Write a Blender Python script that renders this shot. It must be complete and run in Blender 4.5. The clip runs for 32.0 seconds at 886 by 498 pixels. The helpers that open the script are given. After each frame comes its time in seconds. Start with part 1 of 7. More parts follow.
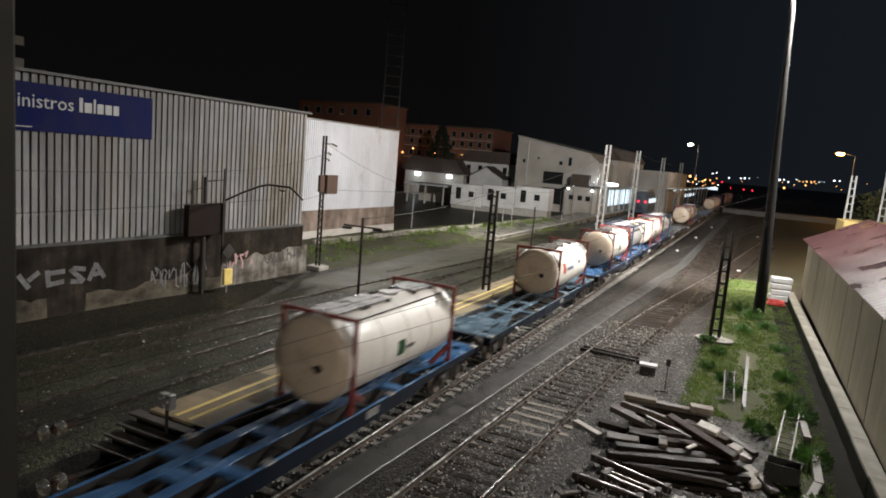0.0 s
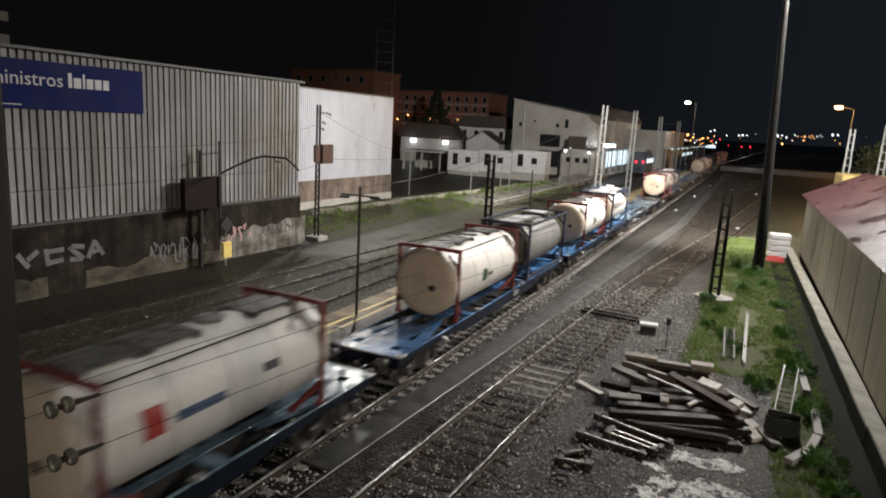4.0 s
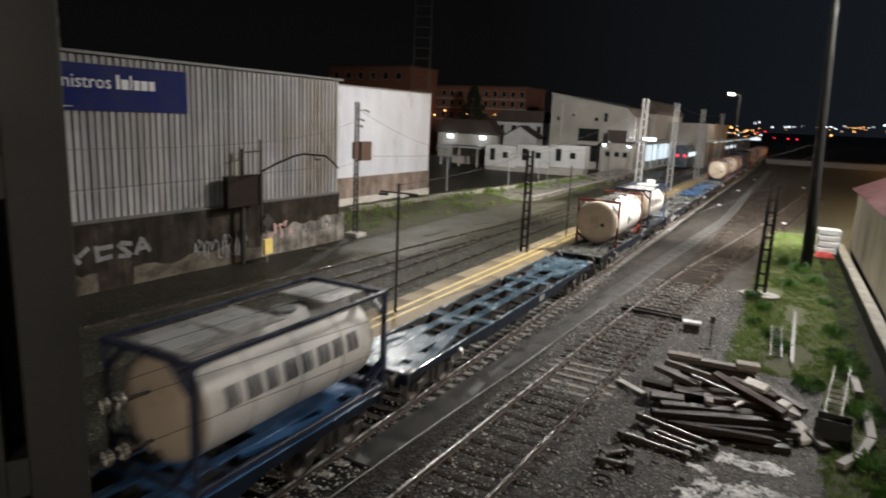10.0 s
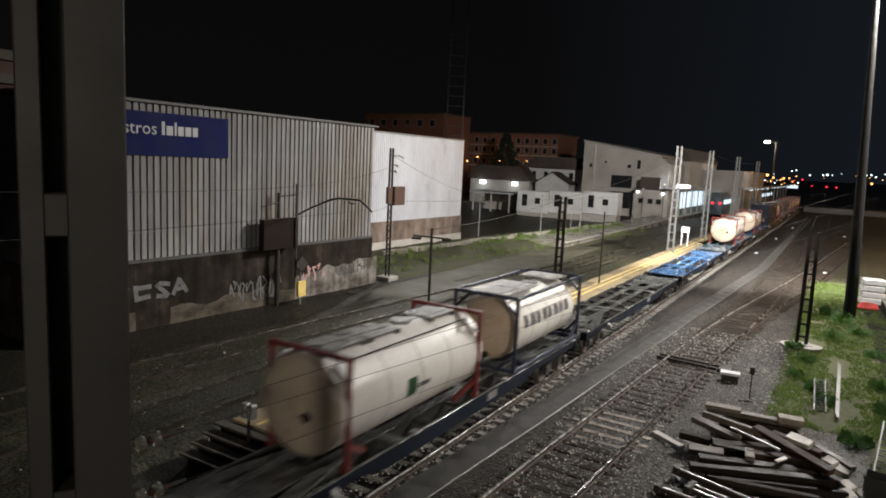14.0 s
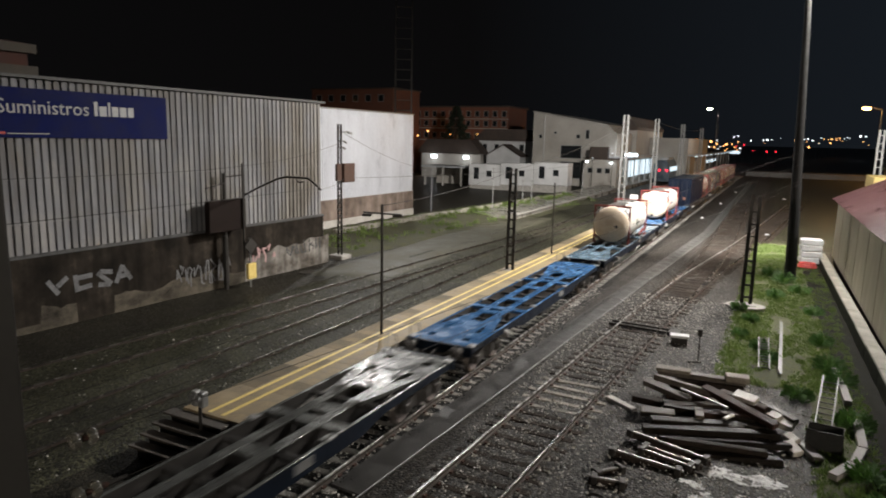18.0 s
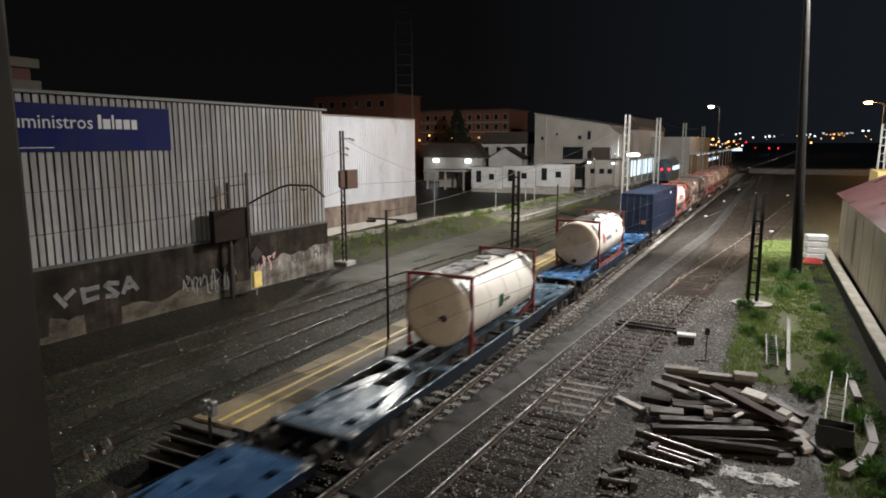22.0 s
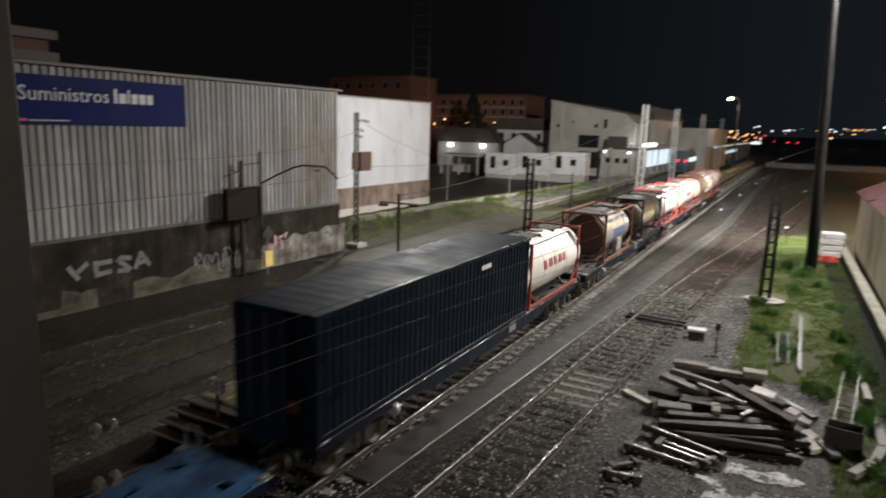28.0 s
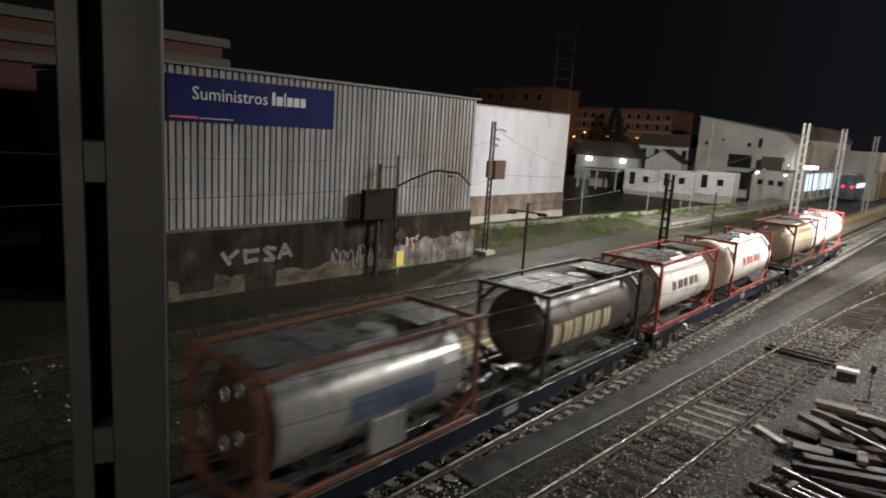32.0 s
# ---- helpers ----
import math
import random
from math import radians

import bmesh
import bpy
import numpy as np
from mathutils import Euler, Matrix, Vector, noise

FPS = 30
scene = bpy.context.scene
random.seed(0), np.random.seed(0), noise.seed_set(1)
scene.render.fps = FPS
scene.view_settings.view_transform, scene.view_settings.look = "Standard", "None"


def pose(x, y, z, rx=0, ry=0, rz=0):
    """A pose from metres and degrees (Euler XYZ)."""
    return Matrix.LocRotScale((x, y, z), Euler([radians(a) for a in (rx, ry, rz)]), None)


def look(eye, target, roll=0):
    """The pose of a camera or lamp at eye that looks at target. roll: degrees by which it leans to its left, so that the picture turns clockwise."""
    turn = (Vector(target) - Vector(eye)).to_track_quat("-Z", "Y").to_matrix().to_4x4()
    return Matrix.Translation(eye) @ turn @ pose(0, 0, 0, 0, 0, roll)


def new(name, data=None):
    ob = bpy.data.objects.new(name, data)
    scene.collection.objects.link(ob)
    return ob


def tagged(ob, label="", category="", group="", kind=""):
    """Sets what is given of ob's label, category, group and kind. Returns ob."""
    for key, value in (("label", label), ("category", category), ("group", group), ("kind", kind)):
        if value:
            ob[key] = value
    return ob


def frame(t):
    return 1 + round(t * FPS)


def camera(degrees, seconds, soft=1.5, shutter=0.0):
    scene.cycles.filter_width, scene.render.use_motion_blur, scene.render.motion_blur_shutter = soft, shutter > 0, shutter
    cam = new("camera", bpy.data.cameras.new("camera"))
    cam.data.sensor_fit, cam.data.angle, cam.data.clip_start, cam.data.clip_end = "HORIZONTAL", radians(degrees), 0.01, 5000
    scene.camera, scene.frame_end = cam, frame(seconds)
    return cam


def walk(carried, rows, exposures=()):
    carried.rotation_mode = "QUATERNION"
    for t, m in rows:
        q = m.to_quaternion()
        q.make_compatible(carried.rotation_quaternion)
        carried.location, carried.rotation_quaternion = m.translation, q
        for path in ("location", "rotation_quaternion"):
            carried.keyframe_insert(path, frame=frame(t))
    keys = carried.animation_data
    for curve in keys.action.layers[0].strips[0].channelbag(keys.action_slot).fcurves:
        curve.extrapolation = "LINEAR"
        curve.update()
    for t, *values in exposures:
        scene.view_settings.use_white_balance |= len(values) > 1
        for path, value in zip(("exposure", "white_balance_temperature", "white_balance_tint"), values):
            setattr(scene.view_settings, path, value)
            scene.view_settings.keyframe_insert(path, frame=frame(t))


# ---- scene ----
cam = camera(68.36, 32.0, soft=1.8, shutter=1.2)
PATH = [
    (0, pose(0.093, -0.182, 7.994, 81.965, -4.891, 25.907)),
    (0.5, pose(0.095, -0.220, 8.009, 82.087, -4.388, 25.787)),
    (1, pose(0.074, -0.212, 8.025, 82.093, -4.361, 26.295)),
    (1.5, pose(0.058, -0.222, 7.996, 82.158, -5.104, 26.811)),
    (2, pose(0.061, -0.195, 8.006, 81.998, -5.080, 26.701)),
    (2.5, pose(0.070, -0.214, 7.995, 81.222, -4.777, 27.172)),
    (3, pose(0.061, -0.195, 7.982, 81.230, -4.304, 26.718)),
    (3.5, pose(0.077, -0.178, 7.974, 80.254, -3.778, 26.042)),
    (5.5, pose(0.058, -0.117, 8.011, 77.384, -2.140, 24.571)),
    (6, pose(0.056, -0.111, 8.011, 77.478, -2.355, 24.388)),
    (6.5, pose(0.059, -0.105, 8.034, 77.706, -3.057, 24.136)),
    (7, pose(0.048, -0.106, 8.003, 77.376, -2.957, 24.599)),
    (7.5, pose(0.056, -0.112, 8.000, 77.742, -2.781, 24.356)),
    (8, pose(0.067, -0.132, 8.014, 77.831, -2.725, 24.496)),
    (8.5, pose(0.060, -0.129, 8.030, 77.622, -2.951, 24.418)),
    (9, pose(0.075, -0.124, 8.024, 77.904, -2.648, 24.162)),
    (9.5, pose(0.039, -0.121, 8.009, 78.295, -3.051, 24.709)),
    (10, pose(-0.002, -0.153, 8.025, 78.507, -2.500, 28.691)),
    (10.5, pose(0.006, -0.188, 8.041, 79.136, -2.806, 29.529)),
    (11, pose(0.017, -0.160, 8.017, 80.668, -3.806, 27.336)),
    (11.5, pose(0.013, -0.181, 8.013, 80.708, -3.936, 24.838)),
    (12, pose(0.006, -0.158, 8.032, 79.946, -4.534, 25.699)),
    (12.5, pose(0.023, -0.164, 8.017, 79.784, -4.209, 25.758)),
    (13, pose(0.009, -0.198, 8.025, 81.019, -3.042, 27.575)),
    (13.5, pose(-0.019, -0.237, 8.014, 82.174, -2.940, 30.850)),
    (15.5, pose(-0.011, -0.044, 8.017, 82.342, -2.663, 32.000)),
    (16, pose(0.041, -0.051, 8.012, 81.867, -2.598, 31.468)),
    (16.5, pose(0.034, -0.014, 7.986, 80.913, -2.128, 29.525)),
    (17, pose(0.010, -0.057, 8.008, 80.998, -1.802, 28.968)),
    (17.5, pose(-0.005, -0.041, 7.992, 79.941, -1.346, 28.999)),
    (18, pose(-0.021, 0.015, 7.987, 80.300, -1.256, 27.248)),
    (18.5, pose(-0.033, 0.007, 7.985, 79.371, -0.753, 26.755)),
    (19, pose(-0.000, 0.000, 8.000, 78.749, -0.233, 26.864)),
    (19.5, pose(-0.041, 0.044, 7.963, 78.548, 0.139, 28.119)),
    (20, pose(-0.007, 0.023, 7.996, 79.368, 0.083, 27.937)),
    (20.5, pose(-0.005, -0.005, 7.997, 79.860, 0.368, 25.820)),
    (21, pose(-0.049, 0.004, 8.004, 79.054, 0.752, 26.906)),
    (21.5, pose(-0.011, -0.021, 8.006, 79.659, 0.706, 27.209)),
    (22, pose(-0.029, -0.038, 8.002, 80.651, 0.071, 27.376)),
    (22.5, pose(-0.037, -0.028, 7.977, 80.178, -0.455, 27.901)),
    (23, pose(-0.012, -0.045, 7.982, 80.205, -0.587, 27.914)),
    (23.5, pose(-0.017, -0.047, 7.996, 80.523, -0.771, 27.395)),
    (24, pose(-0.022, -0.043, 7.990, 80.980, -1.545, 27.732)),
    (24.5, pose(-0.029, -0.041, 7.976, 81.144, -2.317, 28.274)),
    (26.5, pose(-0.011, -0.095, 7.981, 81.157, -2.877, 28.333)),
    (27, pose(0.030, -0.088, 7.978, 81.575, -2.874, 28.136)),
    (27.5, pose(-0.003, -0.061, 7.967, 81.045, -2.559, 27.235)),
    (28, pose(-0.091, 0.056, 8.051, 79.239, -1.656, 28.673)),
    (28.5, pose(-0.010, 0.127, 8.007, 78.875, -4.593, 35.229)),
    (29, pose(0.081, 0.144, 7.987, 79.876, -2.886, 38.377)),
    (29.5, pose(0.138, 0.075, 7.984, 80.736, -2.932, 39.963)),
    (30, pose(0.183, 0.057, 7.986, 81.084, -3.672, 39.895)),
    (30.5, pose(0.159, 0.158, 7.978, 80.815, -3.888, 39.222)),
    (31, pose(0.137, 0.039, 7.986, 80.730, -3.585, 38.536)),
    (31.5, pose(0.151, 0.031, 7.983, 80.147, -3.810, 39.410)),
    (32, pose(0.146, 0.059, 7.952, 79.635, -3.614, 40.700)),
]
walk(cam, PATH)

# ---- world and lights ----
world = bpy.data.worlds.new("night")
scene.world = world
world.use_nodes = True
wn = world.node_tree.nodes
wl = world.node_tree.links
wn["Background"].inputs["Strength"].default_value = 1.0
sky_co = wn.new("ShaderNodeTexCoord")
sky_sep = wn.new("ShaderNodeSeparateXYZ")
sky_ramp = wn.new("ShaderNodeValToRGB")
sky_ramp.color_ramp.elements[0].position = 0.0
sky_ramp.color_ramp.elements[0].color = (0.0033, 0.0031, 0.0032, 1)
sky_ramp.color_ramp.elements[1].position = 0.45
sky_ramp.color_ramp.elements[1].color = (0.0022, 0.0022, 0.0024, 1)
wl.new(sky_co.outputs["Generated"], sky_sep.inputs[0])
wl.new(sky_sep.outputs["Z"], sky_ramp.inputs["Fac"])
# the lamps of the yard brighten the damp air towards the east
sky_east = wn.new("ShaderNodeMapRange")
sky_east.inputs["From Min"].default_value, sky_east.inputs["From Max"].default_value = -0.42, 0.20
wl.new(sky_sep.outputs["X"], sky_east.inputs["Value"])
sky_mix = wn.new("ShaderNodeMix")
sky_mix.data_type = "RGBA"
for s_ in sky_mix.inputs:
    if s_.name == "B" and s_.type == "RGBA":
        s_.default_value = (0.0085, 0.0112, 0.0150, 1)
    if s_.name == "A" and s_.type == "RGBA":
        wl.new(sky_ramp.outputs["Color"], s_)
wl.new(sky_east.outputs[0], sky_mix.inputs["Factor"])
wl.new([s_ for s_ in sky_mix.outputs if s_.type == "RGBA"][0], wn["Background"].inputs["Color"])


def spot(name, eye, target, power, colour, size=0.3, angle=150, blend=0.6):
    d = bpy.data.lights.new(name, "SPOT")
    d.energy, d.color, d.shadow_soft_size = power, colour, size
    d.spot_size, d.spot_blend = radians(angle), blend
    ob = new(name, d)
    ob.matrix_world = look(eye, target)
    return ob


def point(name, eye, power, colour, size=0.2):
    d = bpy.data.lights.new(name, "POINT")
    d.energy, d.color, d.shadow_soft_size = power, colour, size
    ob = new(name, d)
    ob.location = eye
    return ob


COOL = (1.0, 0.955, 0.90)
SODIUM = (1.0, 0.52, 0.16)
spot("mast_floodlight", (-1.3, 44.9, 19.6), (-22, 37, 2), 21000, COOL, 0.8, 116, 0.7)
spot("mast_floodlight", (0.5, 44.8, 19.6), (-3, 27, 0), 8500, COOL, 0.8, 88, 0.7)
spot("mast_floodlight", (2.1, 44.9, 19.5), (-3.0, 47, 0), 27000, COOL, 0.6, 150, 0.4)
spot("mast_floodlight", (0.3, 45.4, 19.6), (-10, 76, 0), 160000, COOL, 0.6, 96, 0.7)
spot("yard_floodlight", (22.0, 47.0, 21.0), (-13, 26, 0), 24000, COOL, 1.2, 80, 0.5)
# Unseen spots added behind the camera to brighten tank ends and near tanks
spot("rear_fill_spot", (44.0, -24.0, 15.0), (-10, 37, 2), 46000, (1.0, 0.87, 0.72), 1.5, 31, 0.7)
spot("rear_fill_spot", (20.0, -30.0, 14.0), (-10, 5.5, 2), 19000, (1.0, 0.90, 0.78), 1.2, 22, 0.6)
# Unseen fill behind the camera, added to lift the near column
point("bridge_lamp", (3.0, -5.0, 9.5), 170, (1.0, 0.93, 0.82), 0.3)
spot("tower_floodlight", (-40.6, 69.0, 31.6), (-5, 22, 0), 28000, (1.0, 0.97, 0.93), 0.9, 84, 0.5)
point("street_lamp_glow", (9.4, 104.4, 12.5), 2600, SODIUM, 0.3)
point("road_lamp_glow", (28.0, 181.0, 7.5), 14000, SODIUM, 0.3)
point("road_lamp_glow", (52.0, 181.0, 7.5), 14000, SODIUM, 0.3)
point("yard_lamp_glow", (-14.4, 149.6, 14.8), 3000, COOL, 0.3)
point("town_lamp_glow", (-73.4, 134.0, 9.6), 85, SODIUM, 0.25)
point("town_lamp_glow", (-67.6, 134.0, 9.0), 85, SODIUM, 0.25)
point("town_lamp_glow", (-96.0, 112.0, 16.0), 60, SODIUM, 0.25)
point("canopy_glow", (-24.4, 117.2, 5.4), 900, (0.85, 0.93, 1.0), 0.3)
point("workshop_glow", (-64.8, 120.4, 4.0), 120, (0.9, 0.95, 1.0), 0.3)
point("workshop_glow", (-57.4, 120.4, 4.0), 120, (0.9, 0.95, 1.0), 0.3)

# ---- materials ----
def mat(name, a, b, scale=6.0, rough=0.7, metal=0.0, bump=0.2, grain=60.0, wet=0.0, random_amount=0.0, coat=0.0, stretch=(1, 1, 1), detail=6.0, brushed=None):
    m = bpy.data.materials.new(name)
    m.use_nodes = True
    n, l = m.node_tree.nodes, m.node_tree.links
    bsdf = n["Principled BSDF"]
    co = n.new("ShaderNodeTexCoord")
    mp = n.new("ShaderNodeMapping")
    mp.inputs["Scale"].default_value = stretch
    l.new(co.outputs["Object"], mp.inputs[0])
    big = n.new("ShaderNodeTexNoise")
    big.inputs["Scale"].default_value, big.inputs["Detail"].default_value = scale, detail
    big.inputs["Roughness"].default_value = 0.65
    l.new(mp.outputs[0], big.inputs["Vector"])
    fine = n.new("ShaderNodeTexNoise")
    fine.inputs["Scale"].default_value, fine.inputs["Detail"].default_value = grain, 3.0
    l.new(mp.outputs[0], fine.inputs["Vector"])
    mixf = n.new("ShaderNodeMath")
    mixf.operation = "MULTIPLY_ADD"
    mixf.inputs[1].default_value = 0.35
    l.new(fine.outputs["Fac"], mixf.inputs[0])
    sc = n.new("ShaderNodeMath")
    sc.operation = "MULTIPLY"
    sc.inputs[1].default_value = 0.65
    l.new(big.outputs["Fac"], sc.inputs[0])
    l.new(sc.outputs[0], mixf.inputs[2])
    ramp = n.new("ShaderNodeValToRGB")
    ramp.color_ramp.elements[0].position, ramp.color_ramp.elements[1].position = 0.36, 0.64
    ramp.color_ramp.elements[0].color, ramp.color_ramp.elements[1].color = (*a, 1), (*b, 1)
    l.new(mixf.outputs[0], ramp.inputs["Fac"])
    out = ramp.outputs["Color"]
    if random_amount:
        info = n.new("ShaderNodeObjectInfo")
        hsv = n.new("ShaderNodeHueSaturation")
        rng = n.new("ShaderNodeMapRange")
        rng.inputs["To Min"].default_value, rng.inputs["To Max"].default_value = 1 - random_amount, 1 + random_amount
        l.new(info.outputs["Random"], rng.inputs["Value"])
        l.new(rng.outputs[0], hsv.inputs["Value"])
        l.new(out, hsv.inputs["Color"])
        out = hsv.outputs["Color"]
    l.new(out, bsdf.inputs["Base Color"])
    bsdf.inputs["Metallic"].default_value = metal
    bsdf.inputs["Coat Weight"].default_value = coat
    bsdf.inputs["Coat Roughness"].default_value = 0.15
    rr = n.new("ShaderNodeMapRange")
    rr.inputs["From Min"].default_value, rr.inputs["From Max"].default_value = 0.35, 0.65
    rr.inputs["To Min"].default_value, rr.inputs["To Max"].default_value = max(0.04, rough - 0.12 - wet), min(1, rough + 0.1)
    l.new(big.outputs["Fac"], rr.inputs["Value"])
    l.new(rr.outputs[0], bsdf.inputs["Roughness"])
    if bump:
        bp = n.new("ShaderNodeBump")
        bp.inputs["Strength"].default_value = bump
        if brushed:
            mb = n.new("ShaderNodeMapping")
            mb.inputs["Scale"].default_value = brushed
            l.new(co.outputs["Object"], mb.inputs[0])
            fine = n.new("ShaderNodeTexNoise")
            fine.inputs["Scale"].default_value, fine.inputs["Detail"].default_value = grain, 1.0
            l.new(mb.outputs[0], fine.inputs["Vector"])
        bp.inputs["Distance"].default_value = 0.02
        l.new(fine.outputs["Fac"], bp.inputs["Height"])
        l.new(bp.outputs[0], bsdf.inputs["Normal"])
    return m


def glow(name, colour, strength):
    m = bpy.data.materials.new(name)
    m.use_nodes = True
    b = m.node_tree.nodes["Principled BSDF"]
    b.inputs["Base Color"].default_value = (*[0.5 * c for c in colour], 1)
    b.inputs["Emission Color"].default_value = (*colour, 1)
    b.inputs["Emission Strength"].default_value = strength
    return m


def ballast_material(name, a, b, stone=16.0, wet=0.0, bump=0.9):
    m = mat(name, a, b, scale=0.45, rough=0.75, bump=0)
    n, l = m.node_tree.nodes, m.node_tree.links
    bsdf = n["Principled BSDF"]
    co = n.new("ShaderNodeTexCoord")
    v = n.new("ShaderNodeTexVoronoi")
    v.inputs["Scale"].default_value = stone
    l.new(co.outputs["Object"], v.inputs["Vector"])
    hsv = n.new("ShaderNodeHueSaturation")
    rng = n.new("ShaderNodeMapRange")
    rng.inputs["To Min"].default_value, rng.inputs["To Max"].default_value = 0.3, 3.3
    few = n.new("ShaderNodeMath")
    few.operation = "POWER"
    few.inputs[1].default_value = 2.6
    sep = n.new("ShaderNodeSeparateColor")
    l.new(v.outputs["Color"], sep.inputs[0])
    l.new(sep.outputs[0], few.inputs[0])
    l.new(few.outputs[0], rng.inputs["Value"])
    l.new(rng.outputs[0], hsv.inputs["Value"])
    old = bsdf.inputs["Base Color"].links[0].from_socket
    l.new(old, hsv.inputs["Color"])
    l.new(hsv.outputs["Color"], bsdf.inputs["Base Color"])
    bp = n.new("ShaderNodeBump")
    bp.inputs["Strength"].default_value, bp.inputs["Distance"].default_value = bump * 0.8, 0.03
    bp.invert = True
    l.new(v.outputs["Distance"], bp.inputs["Height"])
    l.new(bp.outputs[0], bsdf.inputs["Normal"])
    bsdf.inputs["Specular IOR Level"].default_value = 0.22
    r2 = n.new("ShaderNodeMapRange")
    r2.inputs["To Min"].default_value, r2.inputs["To Max"].default_value = 0.35 - wet, 0.95
    l.new(sep.outputs[1], r2.inputs["Value"])
    l.new(r2.outputs[0], bsdf.inputs["Roughness"])
    return m


M = {}
M["ballast"] = ballast_material("ballast", (0.012, 0.0107, 0.0093), (0.043, 0.0385, 0.033), 17.0)
def shade_band(m, centre, half, soft, amount):
    """A band along y painted darker: shade beside the train plus line grime."""
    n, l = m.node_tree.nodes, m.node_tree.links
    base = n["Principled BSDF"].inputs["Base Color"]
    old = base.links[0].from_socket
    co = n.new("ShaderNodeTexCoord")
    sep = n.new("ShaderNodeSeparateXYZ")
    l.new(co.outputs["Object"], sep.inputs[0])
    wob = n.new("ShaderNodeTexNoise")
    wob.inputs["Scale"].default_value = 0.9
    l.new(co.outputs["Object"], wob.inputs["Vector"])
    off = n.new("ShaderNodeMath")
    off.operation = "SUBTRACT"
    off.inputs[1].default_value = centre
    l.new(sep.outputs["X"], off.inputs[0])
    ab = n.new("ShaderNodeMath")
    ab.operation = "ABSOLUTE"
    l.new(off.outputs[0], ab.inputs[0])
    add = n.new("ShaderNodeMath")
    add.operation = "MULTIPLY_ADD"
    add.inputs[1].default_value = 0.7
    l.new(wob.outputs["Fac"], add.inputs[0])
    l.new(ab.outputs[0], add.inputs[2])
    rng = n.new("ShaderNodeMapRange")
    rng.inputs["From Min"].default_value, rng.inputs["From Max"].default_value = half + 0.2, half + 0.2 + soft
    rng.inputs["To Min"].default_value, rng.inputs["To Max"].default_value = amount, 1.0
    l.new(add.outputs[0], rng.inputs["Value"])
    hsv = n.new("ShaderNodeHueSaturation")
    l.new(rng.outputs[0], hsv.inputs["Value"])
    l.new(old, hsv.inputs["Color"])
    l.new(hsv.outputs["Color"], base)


# the train's shade on the ballast, painted in with the grime of the line
shade_band(M["ballast"], -9.6, 1.25, 0.6, 0.22)
M["earth"] = ballast_material("earth_gravel", (0.010, 0.0085, 0.006), (0.030, 0.027, 0.019), 24.0, 0.05, 0.5)
M["moss"] = ballast_material("mossy_ballast", (0.011, 0.0105, 0.006), (0.042, 0.041, 0.024), 22.0, 0.05, 0.6)
M["pale_sleeper"] = mat("splintered_and_glint_sleeper", (0.09, 0.078, 0.06), (0.30, 0.27, 0.22), 4, 0.6, 0, 0.6, 40, 0.1, 0.3, 0, (1, 4, 1))
M["mossy_paving"] = mat("mossy_paving", (0.10, 0.082, 0.05), (0.30, 0.235, 0.15), 0.9, 0.8, 0, 0.4, 40, 0.05, 0.35)
M["stone"] = mat("loose_stone", (0.10, 0.092, 0.08), (0.72, 0.69, 0.63), 3, 0.5, 0, 0.3, 40)
M["wet_slab"] = mat("wet_concrete_slab", (0.15, 0.145, 0.12), (0.30, 0.285, 0.245), 0.5, 0.42, 0, 0.2, 60, 0.2)
M["asphalt"] = mat("wet_asphalt", (0.027, 0.026, 0.025), (0.056, 0.054, 0.051), 1.2, 0.5, 0, 0.35, 120, 0.12)
M["platform"] = mat("platform_paving", (0.16, 0.118, 0.064), (0.37, 0.285, 0.165), 2.6, 0.6, 0, 0.4, 30, 0.1, 0.06)
M["yellow"] = mat("yellow_paint", (0.66, 0.48, 0.12), (0.88, 0.70, 0.27), 5, 0.5, 0, 0.1, 60, 0.1)
M["rail"] = mat("rail_steel", (0.15, 0.14, 0.13), (0.36, 0.35, 0.33), 3, 0.36, 0.4, 0.35, 90, 0.1, 0, 0, (1, 1, 1), 6, (1, 0.02, 0.3))
M["rail_dull"] = mat("dull_rail_head", (0.035, 0.030, 0.026), (0.11, 0.10, 0.09), 2, 0.3, 0.6, 0.7, 90, 0.1, 0, 0, (1, 1, 1), 6, (1, 0.02, 0.3))
M["railrust"] = mat("rusty_rail_web", (0.022, 0.016, 0.012), (0.05, 0.034, 0.025), 8, 0.8, 0.2, 0.3, 60)
M["timber"] = mat("creosoted_timber", (0.013, 0.010, 0.008), (0.045, 0.034, 0.027), 5, 0.7, 0, 0.6, 45, 0.1, 0.35, 0, (1, 1, 1))
M["sleeper_timber"] = mat("dry_brown_sleeper", (0.012, 0.009, 0.007), (0.045, 0.034, 0.026), 4, 0.85, 0, 0.6, 40, 0.0, 0.35, 0, (1, 4, 1))
M["grey_timber"] = mat("greyed_timber", (0.032, 0.026, 0.021), (0.135, 0.115, 0.094), 5, 0.6, 0, 0.6, 45, 0.15, 0.3)
M["tar_timber"] = mat("tar_and_shade_timber", (0.006, 0.005, 0.004), (0.018, 0.014, 0.011), 5, 0.5, 0, 0.5, 45, 0.1, 0.3)
M["rust_timber"] = mat("reddish_brown_timber", (0.022, 0.013, 0.010), (0.075, 0.045, 0.034), 5, 0.6, 0, 0.6, 45, 0.1, 0.3)
M["pale_timber"] = mat("pale_split_timber", (0.34, 0.315, 0.28), (0.66, 0.63, 0.57), 5, 0.55, 0, 0.5, 45, 0.15, 0.2)
M["concrete"] = mat("concrete", (0.22, 0.21, 0.19), (0.40, 0.38, 0.35), 2.5, 0.7, 0, 0.3, 60, 0.08, 0.12)
